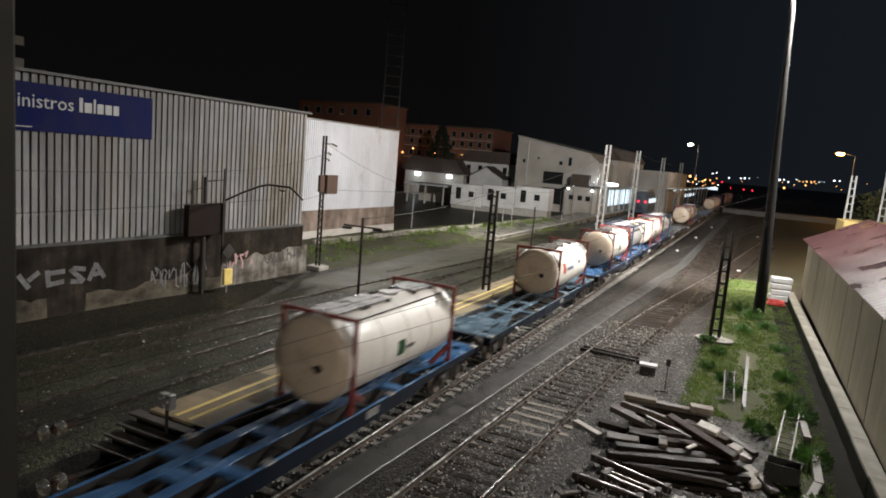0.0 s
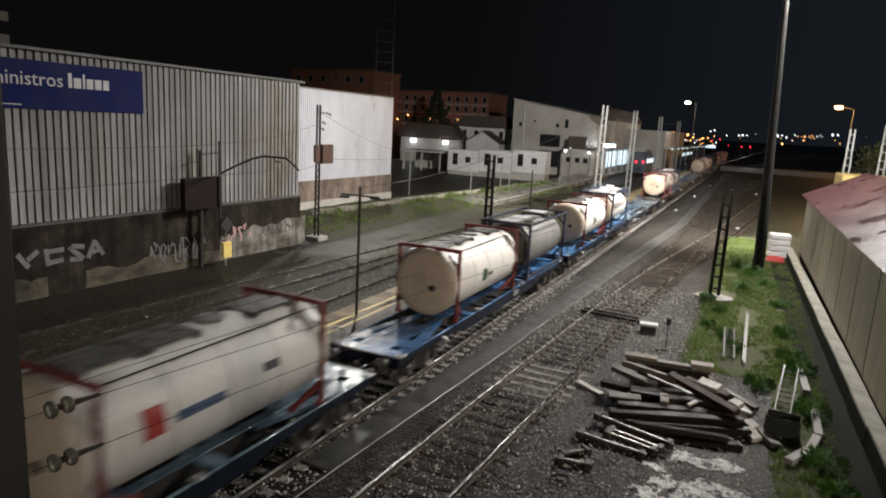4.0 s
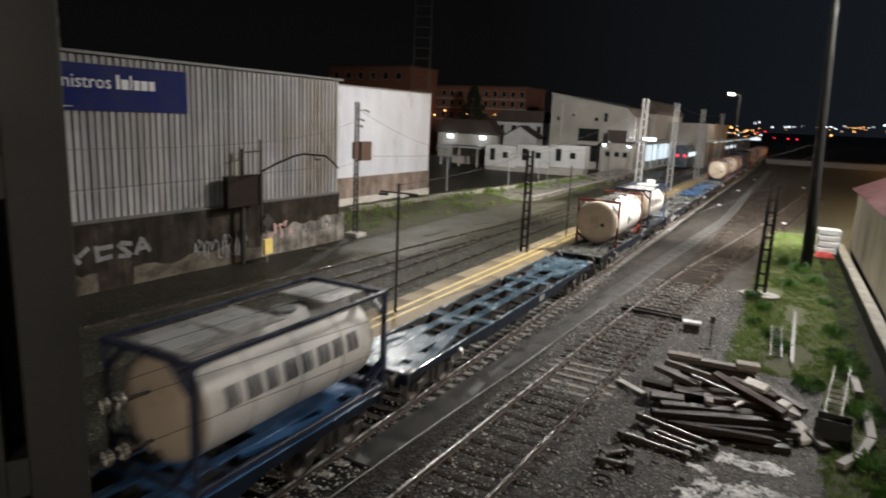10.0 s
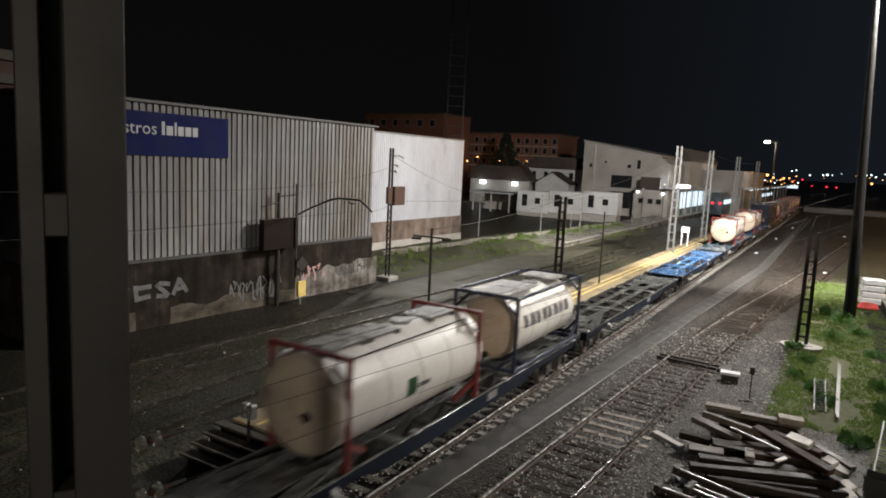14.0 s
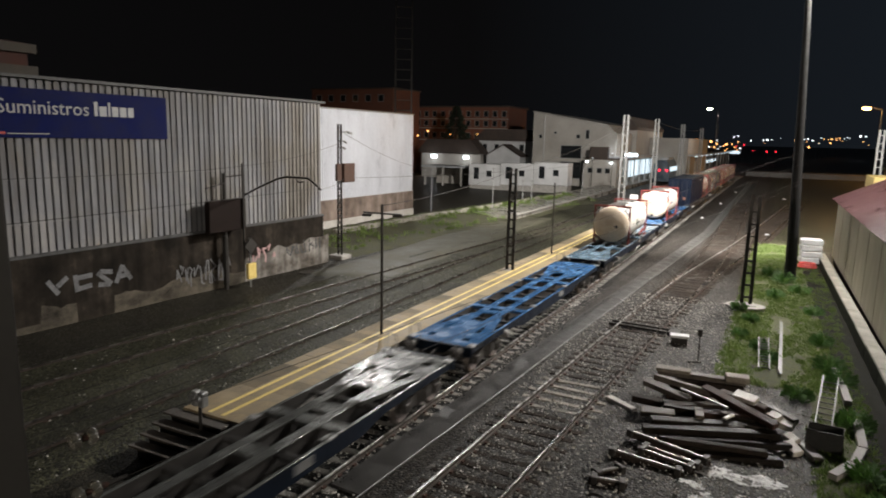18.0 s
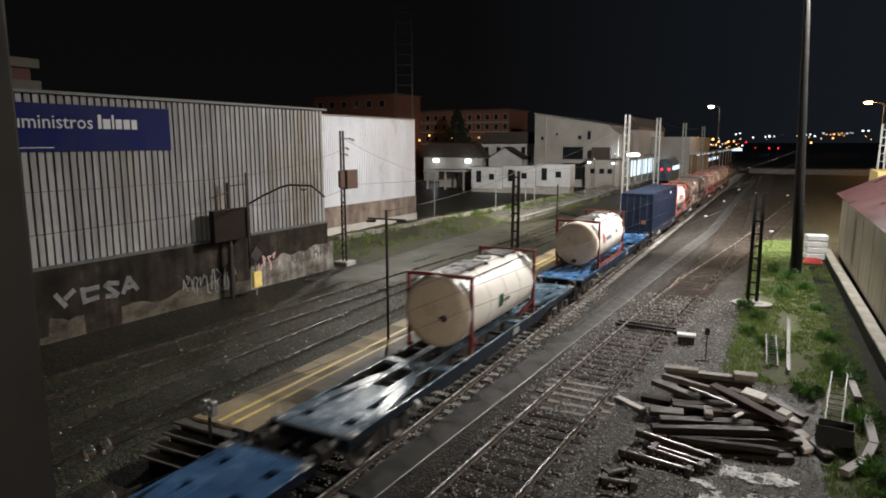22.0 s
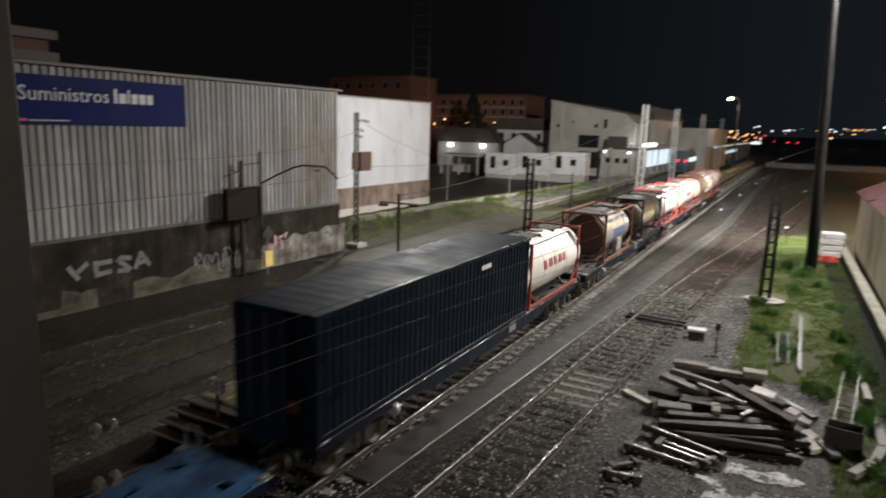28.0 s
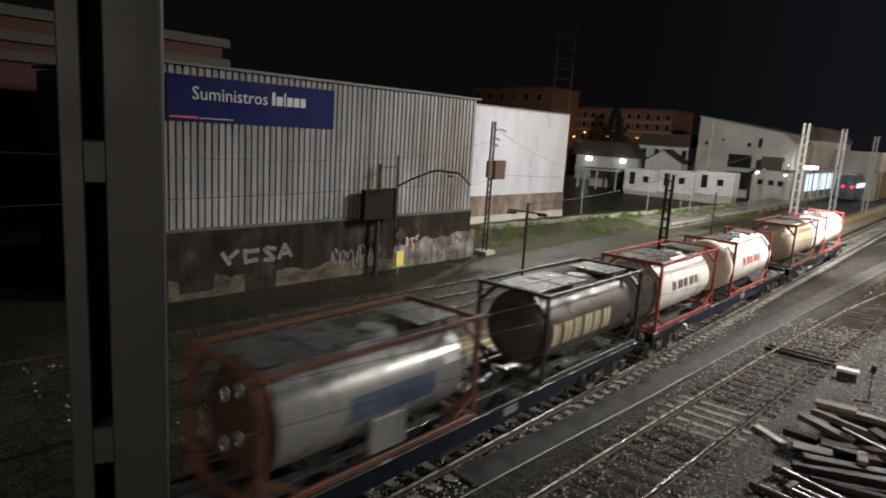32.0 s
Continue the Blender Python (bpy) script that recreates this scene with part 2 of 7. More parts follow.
M["pale_wall"] = mat("pale_painted_wall", (0.42, 0.39, 0.35), (0.62, 0.60, 0.56), 0.8, 0.75, 0, 0.2, 30)
def weathered(name, tones, scale, stretch, rough, streak, streak_amount, foot=None):
    """Patches that run on across neighbouring sheets, with streaks that run down them."""
    m = bpy.data.materials.new(name)
    m.use_nodes = True
    n, l = m.node_tree.nodes, m.node_tree.links
    bsdf = n["Principled BSDF"]
    geo = n.new("ShaderNodeNewGeometry")
    mp = n.new("ShaderNodeMapping")
    mp.inputs["Scale"].default_value = stretch
    l.new(geo.outputs["Position"], mp.inputs[0])
    big = n.new("ShaderNodeTexNoise")
    big.inputs["Scale"].default_value, big.inputs["Detail"].default_value, big.inputs["Roughness"].default_value = scale, 8.0, 0.62
    l.new(mp.outputs[0], big.inputs["Vector"])
    ramp = n.new("ShaderNodeValToRGB")
    ramp.color_ramp.elements[0].position, ramp.color_ramp.elements[0].color = 0.30, (*tones[0], 1)
    ramp.color_ramp.elements[1].position, ramp.color_ramp.elements[1].color = 0.70, (*tones[-1], 1)
    for k, c in enumerate(tones[1:-1]):
        el = ramp.color_ramp.elements.new(0.30 + 0.40 * (k + 1) / (len(tones) - 1))
        el.color = (*c, 1)
    l.new(big.outputs["Fac"], ramp.inputs["Fac"])
    ms = n.new("ShaderNodeMapping")
    ms.inputs["Scale"].default_value = (streak, streak, 0.12)
    l.new(geo.outputs["Position"], ms.inputs[0])
    run = n.new("ShaderNodeTexNoise")
    run.inputs["Scale"].default_value, run.inputs["Detail"].default_value = 1.0, 6.0
    l.new(ms.outputs[0], run.inputs["Vector"])
    rng = n.new("ShaderNodeMapRange")
    rng.inputs["From Min"].default_value, rng.inputs["From Max"].default_value = 0.35, 0.62
    rng.inputs["To Min"].default_value, rng.inputs["To Max"].default_value = 1 - streak_amount, 1.08
    l.new(run.outputs["Fac"], rng.inputs["Value"])
    info = n.new("ShaderNodeObjectInfo")
    each = n.new("ShaderNodeMapRange")
    each.inputs["To Min"].default_value, each.inputs["To Max"].default_value = 0.88, 1.12
    l.new(info.outputs["Random"], each.inputs["Value"])
    mul = n.new("ShaderNodeMath")
    mul.operation = "MULTIPLY"
    l.new(rng.outputs[0], mul.inputs[0])
    l.new(each.outputs[0], mul.inputs[1])
    hsv = n.new("ShaderNodeHueSaturation")
    l.new(mul.outputs[0], hsv.inputs["Value"])
    l.new(ramp.outputs["Color"], hsv.inputs["Color"])
    l.new(hsv.outputs["Color"], bsdf.inputs["Base Color"])
    bsdf.inputs["Roughness"].default_value = rough
    bsdf.inputs["Specular IOR Level"].default_value = 0.15
    fine = n.new("ShaderNodeTexNoise")
    fine.inputs["Scale"].default_value, fine.inputs["Detail"].default_value = 14.0, 4.0
    l.new(geo.outputs["Position"], fine.inputs["Vector"])
    bp = n.new("ShaderNodeBump")
    bp.inputs["Strength"].default_value, bp.inputs["Distance"].default_value = 0.25, 0.02
    l.new(fine.outputs["Fac"], bp.inputs["Height"])
    l.new(bp.outputs[0], bsdf.inputs["Normal"])
    return m


M["cladding"] = weathered("weathered_cladding", ((0.12, 0.105, 0.088), (0.22, 0.205, 0.185), (0.235, 0.235, 0.246), (0.33, 0.315, 0.295)), 0.32, (1, 1, 0.55), 0.5, 2.2, 0.30)
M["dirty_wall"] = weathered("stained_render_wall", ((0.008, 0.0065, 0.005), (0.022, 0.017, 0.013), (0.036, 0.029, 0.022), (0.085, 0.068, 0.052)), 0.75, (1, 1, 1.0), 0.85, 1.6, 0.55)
M["graf_pale"] = weathered("pale_overpaint", ((0.05, 0.042, 0.034), (0.15, 0.132, 0.112), (0.27, 0.25, 0.225), (0.40, 0.375, 0.34)), 0.9, (1, 1, 1.2), 0.85, 2.0, 0.45)
M["pink_wall"] = weathered("pinkish_render", ((0.13, 0.098, 0.080), (0.26, 0.205, 0.172), (0.34, 0.275, 0.235)), 0.5, (1, 1, 1.2), 0.85, 1.2, 0.35)
M["cladding_dark"] = mat("cladding_groove", (0.045, 0.042, 0.042), (0.10, 0.098, 0.10), 0.9, 0.6, 0.1, 0.05, 18)
M["cladding_white"] = mat("white_cladding", (0.54, 0.56, 0.61), (0.70, 0.725, 0.78), 0.6, 0.4, 0.0, 0.04, 14, 0.05, 0.04, 0, (1, 1, 0.35))
M["blue_sign"] = mat("blue_sign_board", (0.004, 0.007, 0.055), (0.006, 0.011, 0.080), 1.0, 0.65, 0, 0.03, 30)
M["white_paint"] = mat("white_paint", (0.62, 0.62, 0.62), (0.82, 0.82, 0.82), 3, 0.5, 0, 0.05, 40)
M["red_paint"] = mat("red_paint", (0.38, 0.03, 0.025), (0.55, 0.06, 0.05), 3, 0.5, 0, 0.1, 40)
M["galv"] = mat("galvanised_steel", (0.22, 0.22, 0.215), (0.36, 0.36, 0.352), 5, 0.5, 0.5, 0.1, 60)
M["dark_galv"] = mat("dull_roof_trim", (0.05, 0.05, 0.05), (0.10, 0.10, 0.097), 3, 0.6, 0.1, 0.1, 40)
M["dark_steel"] = mat("dark_weathered_steel", (0.022, 0.020, 0.018), (0.055, 0.050, 0.045), 4, 0.6, 0.4, 0.2, 50)
M["rust"] = mat("rusted_iron", (0.035, 0.017, 0.012), (0.085, 0.042, 0.03), 5, 0.8, 0.2, 0.4, 50)
M["cabinet"] = mat("dark_brown_cabinet", (0.009, 0.006, 0.005), (0.020, 0.013, 0.011), 3, 0.6, 0.1, 0.2, 40)
M["brown_box"] = mat("brown_painted_box", (0.055, 0.030, 0.022), (0.10, 0.055, 0.040), 3, 0.6, 0.1, 0.2, 40)
M["shed_wall"] = mat("grey_concrete_panel", (0.32, 0.285, 0.205), (0.48, 0.435, 0.33), 1.3, 0.8, 0, 0.25, 35, 0, 0.08, 0, (1, 1, 0.4))
M["shed_roof"] = mat("maroon_fibre_cement_sheet", (0.046, 0.022, 0.023), (0.092, 0.047, 0.047), 0.5, 0.5, 0.0, 0.1, 30, 0.18, 0.06)
M["grass_soil"] = mat("grassy_soil", (0.034, 0.034, 0.016), (0.105, 0.118, 0.042), 4.5, 0.9, 0, 1.0, 40)
M["grass"] = mat("grass_blades", (0.095, 0.15, 0.030), (0.215, 0.29, 0.085), 0.8, 0.55, 0, 0, 8)
M["bush"] = mat("weed_leaves", (0.035, 0.10, 0.014), (0.09, 0.20, 0.03), 2.0, 0.5, 0, 0, 12)
M["conifer"] = mat("conifer_needles", (0.008, 0.014, 0.006), (0.02, 0.03, 0.012), 2.0, 0.8, 0, 0, 12)
# Lime together with the mast lamp's reflection in wet ground, painted white
M["lime"] = mat("lime_and_wet_reflection", (0.04, 0.038, 0.034), (0.72, 0.71, 0.68), 4.5, 0.5, 0, 0.8, 30, 0.2)
M["wagon_blue"] = mat("blue_wagon_paint", (0.024, 0.078, 0.19), (0.07, 0.18, 0.37), 1.1, 0.26, 0.0, 1.0, 30, 0.1, 0, 0, (1, 1, 1), 6, (1, 0.03, 0.3))
# Paler blue: the wet sheen on these decks is put into the paint
M["wagon_pale"] = mat("pale_sheen_wagon_paint", (0.04, 0.075, 0.11), (0.15, 0.22, 0.28), 1.1, 0.26, 0.0, 1.0, 30, 0.1, 0, 0, (1, 1, 1), 6, (1, 0.03, 0.3))
M["wagon_grey"] = mat("grimy_wagon_paint", (0.045, 0.047, 0.045), (0.15, 0.155, 0.145), 1.1, 0.26, 0.1, 1.0, 30, 0.1, 0, 0, (1, 1, 1), 6, (1, 0.03, 0.3))
# Near-black sides: soot plus the shade they stand in, painted into the blue
M["wagon_side"] = mat("shaded_sooty_wagon_side", (0.004, 0.006, 0.010), (0.012, 0.019, 0.034), 1.1, 0.6, 0.1, 0.6, 30, 0.12)
M["bank_soil"] = mat("bare_bank_soil", (0.026, 0.025, 0.013), (0.075, 0.075, 0.032), 1.1, 0.9, 0, 0.8, 40)
# Both tones carry the shade inside the deep slot beside the kerb
M["ditch"] = mat("shaded_ditch_bottom", (0.006, 0.006, 0.004), (0.018, 0.018, 0.011), 2.0, 0.9, 0, 0.6, 30, 0)
M["kerb_face_shade"] = mat("shaded_kerb_concrete", (0.008, 0.009, 0.006), (0.040, 0.042, 0.028), 1.6, 0.8, 0, 0.4, 35)
M["bogie"] = mat("grimy_bogie", (0.02, 0.018, 0.016), (0.06, 0.055, 0.05), 5, 0.65, 0.3, 0.3, 40)
M["wheel"] = mat("wheel_steel", (0.06, 0.05, 0.045), (0.16, 0.14, 0.13), 6, 0.45, 0.7, 0.1, 40)
M["tank_white"] = mat("dirty_white_tank", (0.60, 0.57, 0.525), (0.79, 0.77, 0.735), 0.6, 0.5, 0.0, 0.04, 20, 0.1, 0, 0, (1, 0.7, 0.45))
M["tank_band"] = mat("grimy_tank_ring", (0.30, 0.275, 0.25), (0.55, 0.525, 0.49), 0.8, 0.5, 0, 0.05, 20)
M["tank_cream"] = mat("cream_tank_end", (0.42, 0.335, 0.25), (0.56, 0.47, 0.37), 0.9, 0.45, 0.0, 0.05, 20, 0.1)
M["tank_grey"] = mat("brushed_grey_tank", (0.26, 0.26, 0.25), (0.48, 0.48, 0.46), 0.8, 0.32, 0.35, 0.04, 25, 0.1, 0, 0, (1, 0.7, 0.45))
M["tank_slate"] = mat("dull_slate_tank", (0.10, 0.10, 0.098), (0.21, 0.21, 0.205), 0.8, 0.6, 0.1, 0.04, 25, 0.05, 0, 0, (1, 0.7, 0.45))
M["tank_dark"] = mat("grimy_dark_tank", (0.030, 0.026, 0.022), (0.085, 0.074, 0.062), 0.8, 0.5, 0.2, 0.06, 25, 0.1)
M["frame_red"] = mat("dull_red_frame", (0.10, 0.014, 0.012), (0.19, 0.030, 0.024), 2.5, 0.5, 0, 0.1, 40, 0.1)
M["frame_bright"] = mat("bright_red_frame", (0.18, 0.028, 0.027), (0.29, 0.058, 0.054), 2.5, 0.45, 0, 0.1, 40, 0.1)
M["frame_blue"] = mat("navy_frame", (0.012, 0.016, 0.035), (0.03, 0.04, 0.075), 2.5, 0.45, 0, 0.1, 40, 0.1)
M["frame_brown"] = mat("brown_red_frame", (0.10, 0.040, 0.026), (0.19, 0.082, 0.052), 2.5, 0.55, 0, 0.15, 40, 0.1)
M["frame_black"] = mat("black_frame", (0.012, 0.011, 0.010), (0.035, 0.032, 0.03), 2.5, 0.5, 0.1, 0.15, 40, 0.1)
M["walkway"] = mat("walkway_grating", (0.34, 0.33, 0.32), (0.60, 0.59, 0.57), 2, 0.4, 0.2, 0.4, 70, 0.1)
M["walkway_dark"] = mat("dull_walkway_sheet", (0.07, 0.067, 0.062), (0.17, 0.163, 0.152), 2, 0.4, 0.2, 0.4, 70, 0.1)
M["navy_box"] = mat("navy_container_paint", (0.004, 0.0065, 0.013), (0.007, 0.0115, 0.025), 0.9, 0.45, 0.0, 0.05, 20, 0.08)
M["navy_roof"] = mat("container_roof_paint", (0.007, 0.010, 0.018), (0.014, 0.020, 0.034), 0.9, 0.5, 0.0, 0.02, 20, 0.0)
M["badge_green"] = mat("green_badge", (0.01, 0.05, 0.02), (0.02, 0.08, 0.03), 3, 0.5, 0, 0, 40)
M["badge_blue"] = mat("blue_badge", (0.06, 0.09, 0.16), (0.10, 0.14, 0.22), 3, 0.5, 0, 0, 40)
M["badge_dark"] = mat("dark_lettering", (0.05, 0.05, 0.06), (0.10, 0.10, 0.11), 3, 0.5, 0, 0, 40)
M["badge_red"] = mat("red_lettering", (0.30, 0.03, 0.03), (0.42, 0.06, 0.05), 3, 0.5, 0, 0, 40)
M["badge_cream"] = mat("cream_lettering", (0.42, 0.36, 0.22), (0.62, 0.56, 0.38), 3, 0.5, 0, 0, 40)
M["kerb_stone"] = mat("mossy_concrete", (0.13, 0.125, 0.10), (0.34, 0.32, 0.27), 1.8, 0.75, 0, 0.4, 40)
M["yellow_wall"] = mat("yellow_render", (0.22, 0.16, 0.05), (0.32, 0.24, 0.08), 0.8, 0.8, 0, 0.2, 30)
M["glassy"] = mat("glazed_insulator", (0.42, 0.40, 0.33), (0.55, 0.52, 0.44), 8, 0.16, 0, 0, 40)
M["pillar"] = mat("grey_green_steel_column", (0.016, 0.0148, 0.0122), (0.025, 0.023, 0.0195), 2.0, 0.6, 0.1, 0.03, 25)
M["brick_orange"] = mat("orange_brick_facade", (0.11, 0.043, 0.026), (0.18, 0.073, 0.045), 0.6, 0.8, 0, 0.2, 30)
M["facade_grey"] = mat("grey_rendered_facade", (0.26, 0.243, 0.215), (0.41, 0.388, 0.355), 0.25, 0.8, 0, 0.15, 20)
M["facade_white"] = mat("white_cabin_wall", (0.40, 0.40, 0.40), (0.58, 0.58, 0.58), 0.4, 0.6, 0, 0.1, 20)
M["roof_dark"] = mat("dark_tile_roof", (0.03, 0.022, 0.018), (0.07, 0.05, 0.04), 1.0, 0.7, 0, 0.4, 12)
M["window_dark"] = mat("dark_window_glass", (0.01, 0.011, 0.012), (0.022, 0.024, 0.026), 1.0, 0.08, 0, 0, 20)
M["canopy"] = mat("station_canopy_metal", (0.30, 0.31, 0.32), (0.48, 0.49, 0.5), 1, 0.5, 0.2, 0.1, 20)
M["train_dark"] = mat("passenger_train_paint", (0.05, 0.07, 0.09), (0.10, 0.13, 0.16), 0.6, 0.35, 0, 0.03, 20)
M["plastic_white"] = mat("white_plastic", (0.62, 0.63, 0.64), (0.78, 0.79, 0.8), 3, 0.4, 0, 0.05, 30)
M["plastic_red"] = mat("red_plastic", (0.55, 0.05, 0.05), (0.7, 0.10, 0.09), 3, 0.4, 0, 0.05, 30)
M["pipe_dark"] = mat("dark_cloth_bundle", (0.012, 0.013, 0.012), (0.03, 0.03, 0.028), 4, 0.7, 0, 0.4, 30)
M["hill"] = mat("night_hillside", (0.006, 0.008, 0.006), (0.012, 0.016, 0.011), 0.02, 0.95, 0, 0, 1)
M["shed_roof"].node_tree.nodes["Principled BSDF"].inputs["Specular IOR Level"].default_value = 0.18
M["dark_band"] = mat("dim_concrete_band", (0.055, 0.047, 0.037), (0.10, 0.087, 0.070), 0.8, 0.8, 0, 0.2, 20)
M["puddle"] = mat("puddle_water", (0.012, 0.012, 0.011), (0.02, 0.02, 0.018), 1.0, 0.05, 0, 0.03, 6)
M["pale_footing"] = mat("patchy_beige_footing", (0.012, 0.010, 0.008), (0.15, 0.13, 0.10), 0.9, 0.85, 0, 0.3, 25, 0, 0, 0, (1, 1, 1.6), 9)
for key in ("grass", "bush"):
    # thin leaves let light through
    nt = M[key].node_tree
    leaf = nt.nodes["Principled BSDF"]
    thru = nt.nodes.new("ShaderNodeBsdfTranslucent")
    both = nt.nodes.new("ShaderNodeMixShader")
    both.inputs[0].default_value = 0.45
    nt.links.new(leaf.inputs["Base Color"].links[0].from_socket, thru.inputs["Color"])
    nt.links.new(leaf.outputs[0], both.inputs[1])
    nt.links.new(thru.outputs[0], both.inputs[2])
    nt.links.new(both.outputs[0], nt.nodes["Material Output"].inputs["Surface"])
for key in ("navy_box", "navy_roof", "wagon_side", "timber", "sleeper_timber", "rust_timber", "tar_timber", "cabinet", "ditch", "kerb_face_shade", "pale_footing"):
    M[key].node_tree.nodes["Principled BSDF"].inputs["Specular IOR Level"].default_value = 0.12
M["dull_alloy"] = mat("dull_aluminium", (0.13, 0.135, 0.125), (0.24, 0.245, 0.23), 4, 0.5, 0.3, 0.1, 50)
M["dirt_path"] = mat("wet_dirt_path", (0.024, 0.023, 0.014), (0.088, 0.082, 0.054), 0.5, 0.7, 0, 0.3, 30, 0.1)
M["dark_brick"] = mat("dark_red_brick", (0.05, 0.020, 0.015), (0.09, 0.038, 0.028), 0.6, 0.8, 0, 0.2, 20)
M["sign_white"] = mat("sign_lettering_white", (0.38, 0.38, 0.38), (0.50, 0.50, 0.50), 3, 0.6, 0, 0.03, 40)
M["mast_grey"] = mat("dull_grey_mast_steel", (0.10, 0.10, 0.098), (0.19, 0.19, 0.186), 4, 0.6, 0.3, 0.1, 50)
M["mast_paint"] = mat("black_mast_paint", (0.006, 0.006, 0.006), (0.014, 0.013, 0.012), 3, 0.85, 0, 0.1, 40)
M["far_leaves"] = mat("dull_tree_leaves", (0.03, 0.035, 0.012), (0.07, 0.075, 0.03), 2.0, 0.6, 0, 0, 12)
M["blue_sign"].node_tree.nodes["Principled BSDF"].inputs["Specular IOR Level"].default_value = 0.1
M["sleeper_concrete"] = mat("dirty_concrete_sleeper", (0.07, 0.065, 0.055), (0.30, 0.285, 0.26), 4, 0.75, 0, 0.4, 40, 0.05, 0.25)
_g = M["glassy"].node_tree.nodes["Principled BSDF"]
_g.inputs["Transmission Weight"].default_value = 0.85
G_WARM = glow("warm_lamp_glow", (1.0, 0.50, 0.18), 14)
G_FARW = glow("far_warm_glow", (1.0, 0.45, 0.14), 4.0)
G_FARC = glow("far_cool_glow", (0.85, 0.93, 1.0), 3.0)
G_OPEN = glow("lit_workshop_glow", (0.85, 0.95, 1.0), 3.5)
G_COOL = glow("cool_lamp_glow", (0.85, 0.95, 1.0), 22)
G_WHITE = glow("white_lamp_glow", (0.95, 1.0, 0.72), 16)
G_RED = glow("red_signal_glow", (1.0, 0.03, 0.06), 3.0)
G_WIN = glow("lit_train_window", (0.75, 0.9, 1.0), 1.2)
G_SIGN = glow("lit_station_sign", (0.8, 0.9, 1.0), 5)
G_YELLOW = glow("lit_yellow_facade", (1.0, 0.62, 0.12), 0.16)

# ---- mesh helpers ----
def box(bm, c, s, rot=None, bevel=0.0):
    m = Matrix.Translation(c) @ (rot.to_4x4() if rot is not None else Matrix()) @ Matrix.Diagonal((*s, 1))
    r = bmesh.ops.create_cube(bm, size=1.0, matrix=m)
    if bevel:
        es = list({e for v in r["verts"] for e in v.link_edges})
        bmesh.ops.bevel(bm, geom=es, offset=bevel, segments=1, affect="EDGES")


def tube(bm, p, q, r, r2=None, seg=8):
    p, q = Vector(p), Vector(q)
    d = q - p
    m = Matrix.Translation((p + q) / 2) @ d.to_track_quat("Z", "Y").to_matrix().to_4x4()
    bmesh.ops.create_cone(bm, cap_ends=True, segments=seg, radius1=r, radius2=r if r2 is None else r2, depth=d.length, matrix=m)


def beam(bm, p, q, w, h=None):
    p, q = Vector(p), Vector(q)
    d = q - p
    m = Matrix.Translation((p + q) / 2) @ d.to_track_quat("Y", "Z").to_matrix().to_4x4() @ Matrix.Diagonal((w, d.length, h or w, 1))
    bmesh.ops.create_cube(bm, size=1.0, matrix=m)


def revolve(bm, prof, seg=24, axis="Y", shift=(0, 0, 0)):
    """Rings of (place along the axis, radius), closed where the radius is 0."""
    rings = []
    for a, r in prof:
        ring = []
        for k in range(seg if r > 0 else 1):
            th = 2 * math.pi * k / seg
            u, v = r * math.cos(th), r * math.sin(th)
            co = {"Y": (u, a, v), "X": (a, u, v), "Z": (u, v, a)}[axis]
            ring.append(bm.verts.new(Vector(co) + Vector(shift)))
        rings.append(ring)
    for r0, r1 in zip(rings, rings[1:]):
        for k in range(seg):
            a0, a1 = r0[k % len(r0)], r0[(k + 1) % len(r0)]
            b0, b1 = r1[k % len(r1)], r1[(k + 1) % len(r1)]
            vs = []
            for v in (a0, a1, b1, b0):
                if v not in vs:
                    vs.append(v)
            if len(vs) > 2:
                f = bm.faces.new(vs)
                f.smooth = True


def sweep(bm, pts, r, seg=6, closed=False):
    """One unbroken round bar through the points."""
    pts = [Vector(p) for p in pts]
    n = len(pts)
    rings = []
    for k, p in enumerate(pts):
        a = pts[(k - 1) % n] if (k or closed) else p
        c = pts[(k + 1) % n] if (k < n - 1 or closed) else p
        q = (c - a).to_track_quat("Z", "Y").to_matrix()
        rings.append([bm.verts.new(p + q @ Vector((r * math.cos(2 * math.pi * i / seg), r * math.sin(2 * math.pi * i / seg), 0))) for i in range(seg)])
    pairs = list(zip(rings, rings[1:])) + ([(rings[-1], rings[0])] if closed else [])
    for a, c in pairs:
        for i in range(seg):
            bm.faces.new((a[i], a[(i + 1) % seg], c[(i + 1) % seg], c[i])).smooth = True
    if not closed:
        bm.faces.new(list(reversed(rings[0])))
        bm.faces.new(rings[-1])


def prism(bm, pts, y0, y1, axis="Y"):
    """A polygon in the plane across the axis, drawn out from y0 to y1."""
    def co(a, b, c):
        return {"Y": (a, c, b), "X": (c, a, b), "Z": (a, b, c)}[axis]
    v0 = [bm.verts.new(co(a, b, y0)) for a, b in pts]
    v1 = [bm.verts.new(co(a, b, y1)) for a, b in pts]
    n = len(pts)
    bm.faces.new(v0)
    bm.faces.new(list(reversed(v1)))
    for k in range(n):
        bm.faces.new((v0[k], v1[k], v1[(k + 1) % n], v0[(k + 1) % n]))


def mesh_of(name, bm, material):
    bmesh.ops.recalc_face_normals(bm, faces=bm.faces)
    me = bpy.data.meshes.new(name)
    bm.to_mesh(me)
    bm.free()
    me.materials.append(material)
    return me


def part(name, bm, material, parent, label=""):
    ob = new(name, mesh_of(name, bm, material))
    ob.parent = parent
    if label:
        ob["label"] = label
    return ob


def piece(name, me, parent, m):
    ob = new(name, me)
    ob.parent = parent
    ob.matrix_local = m
    return ob


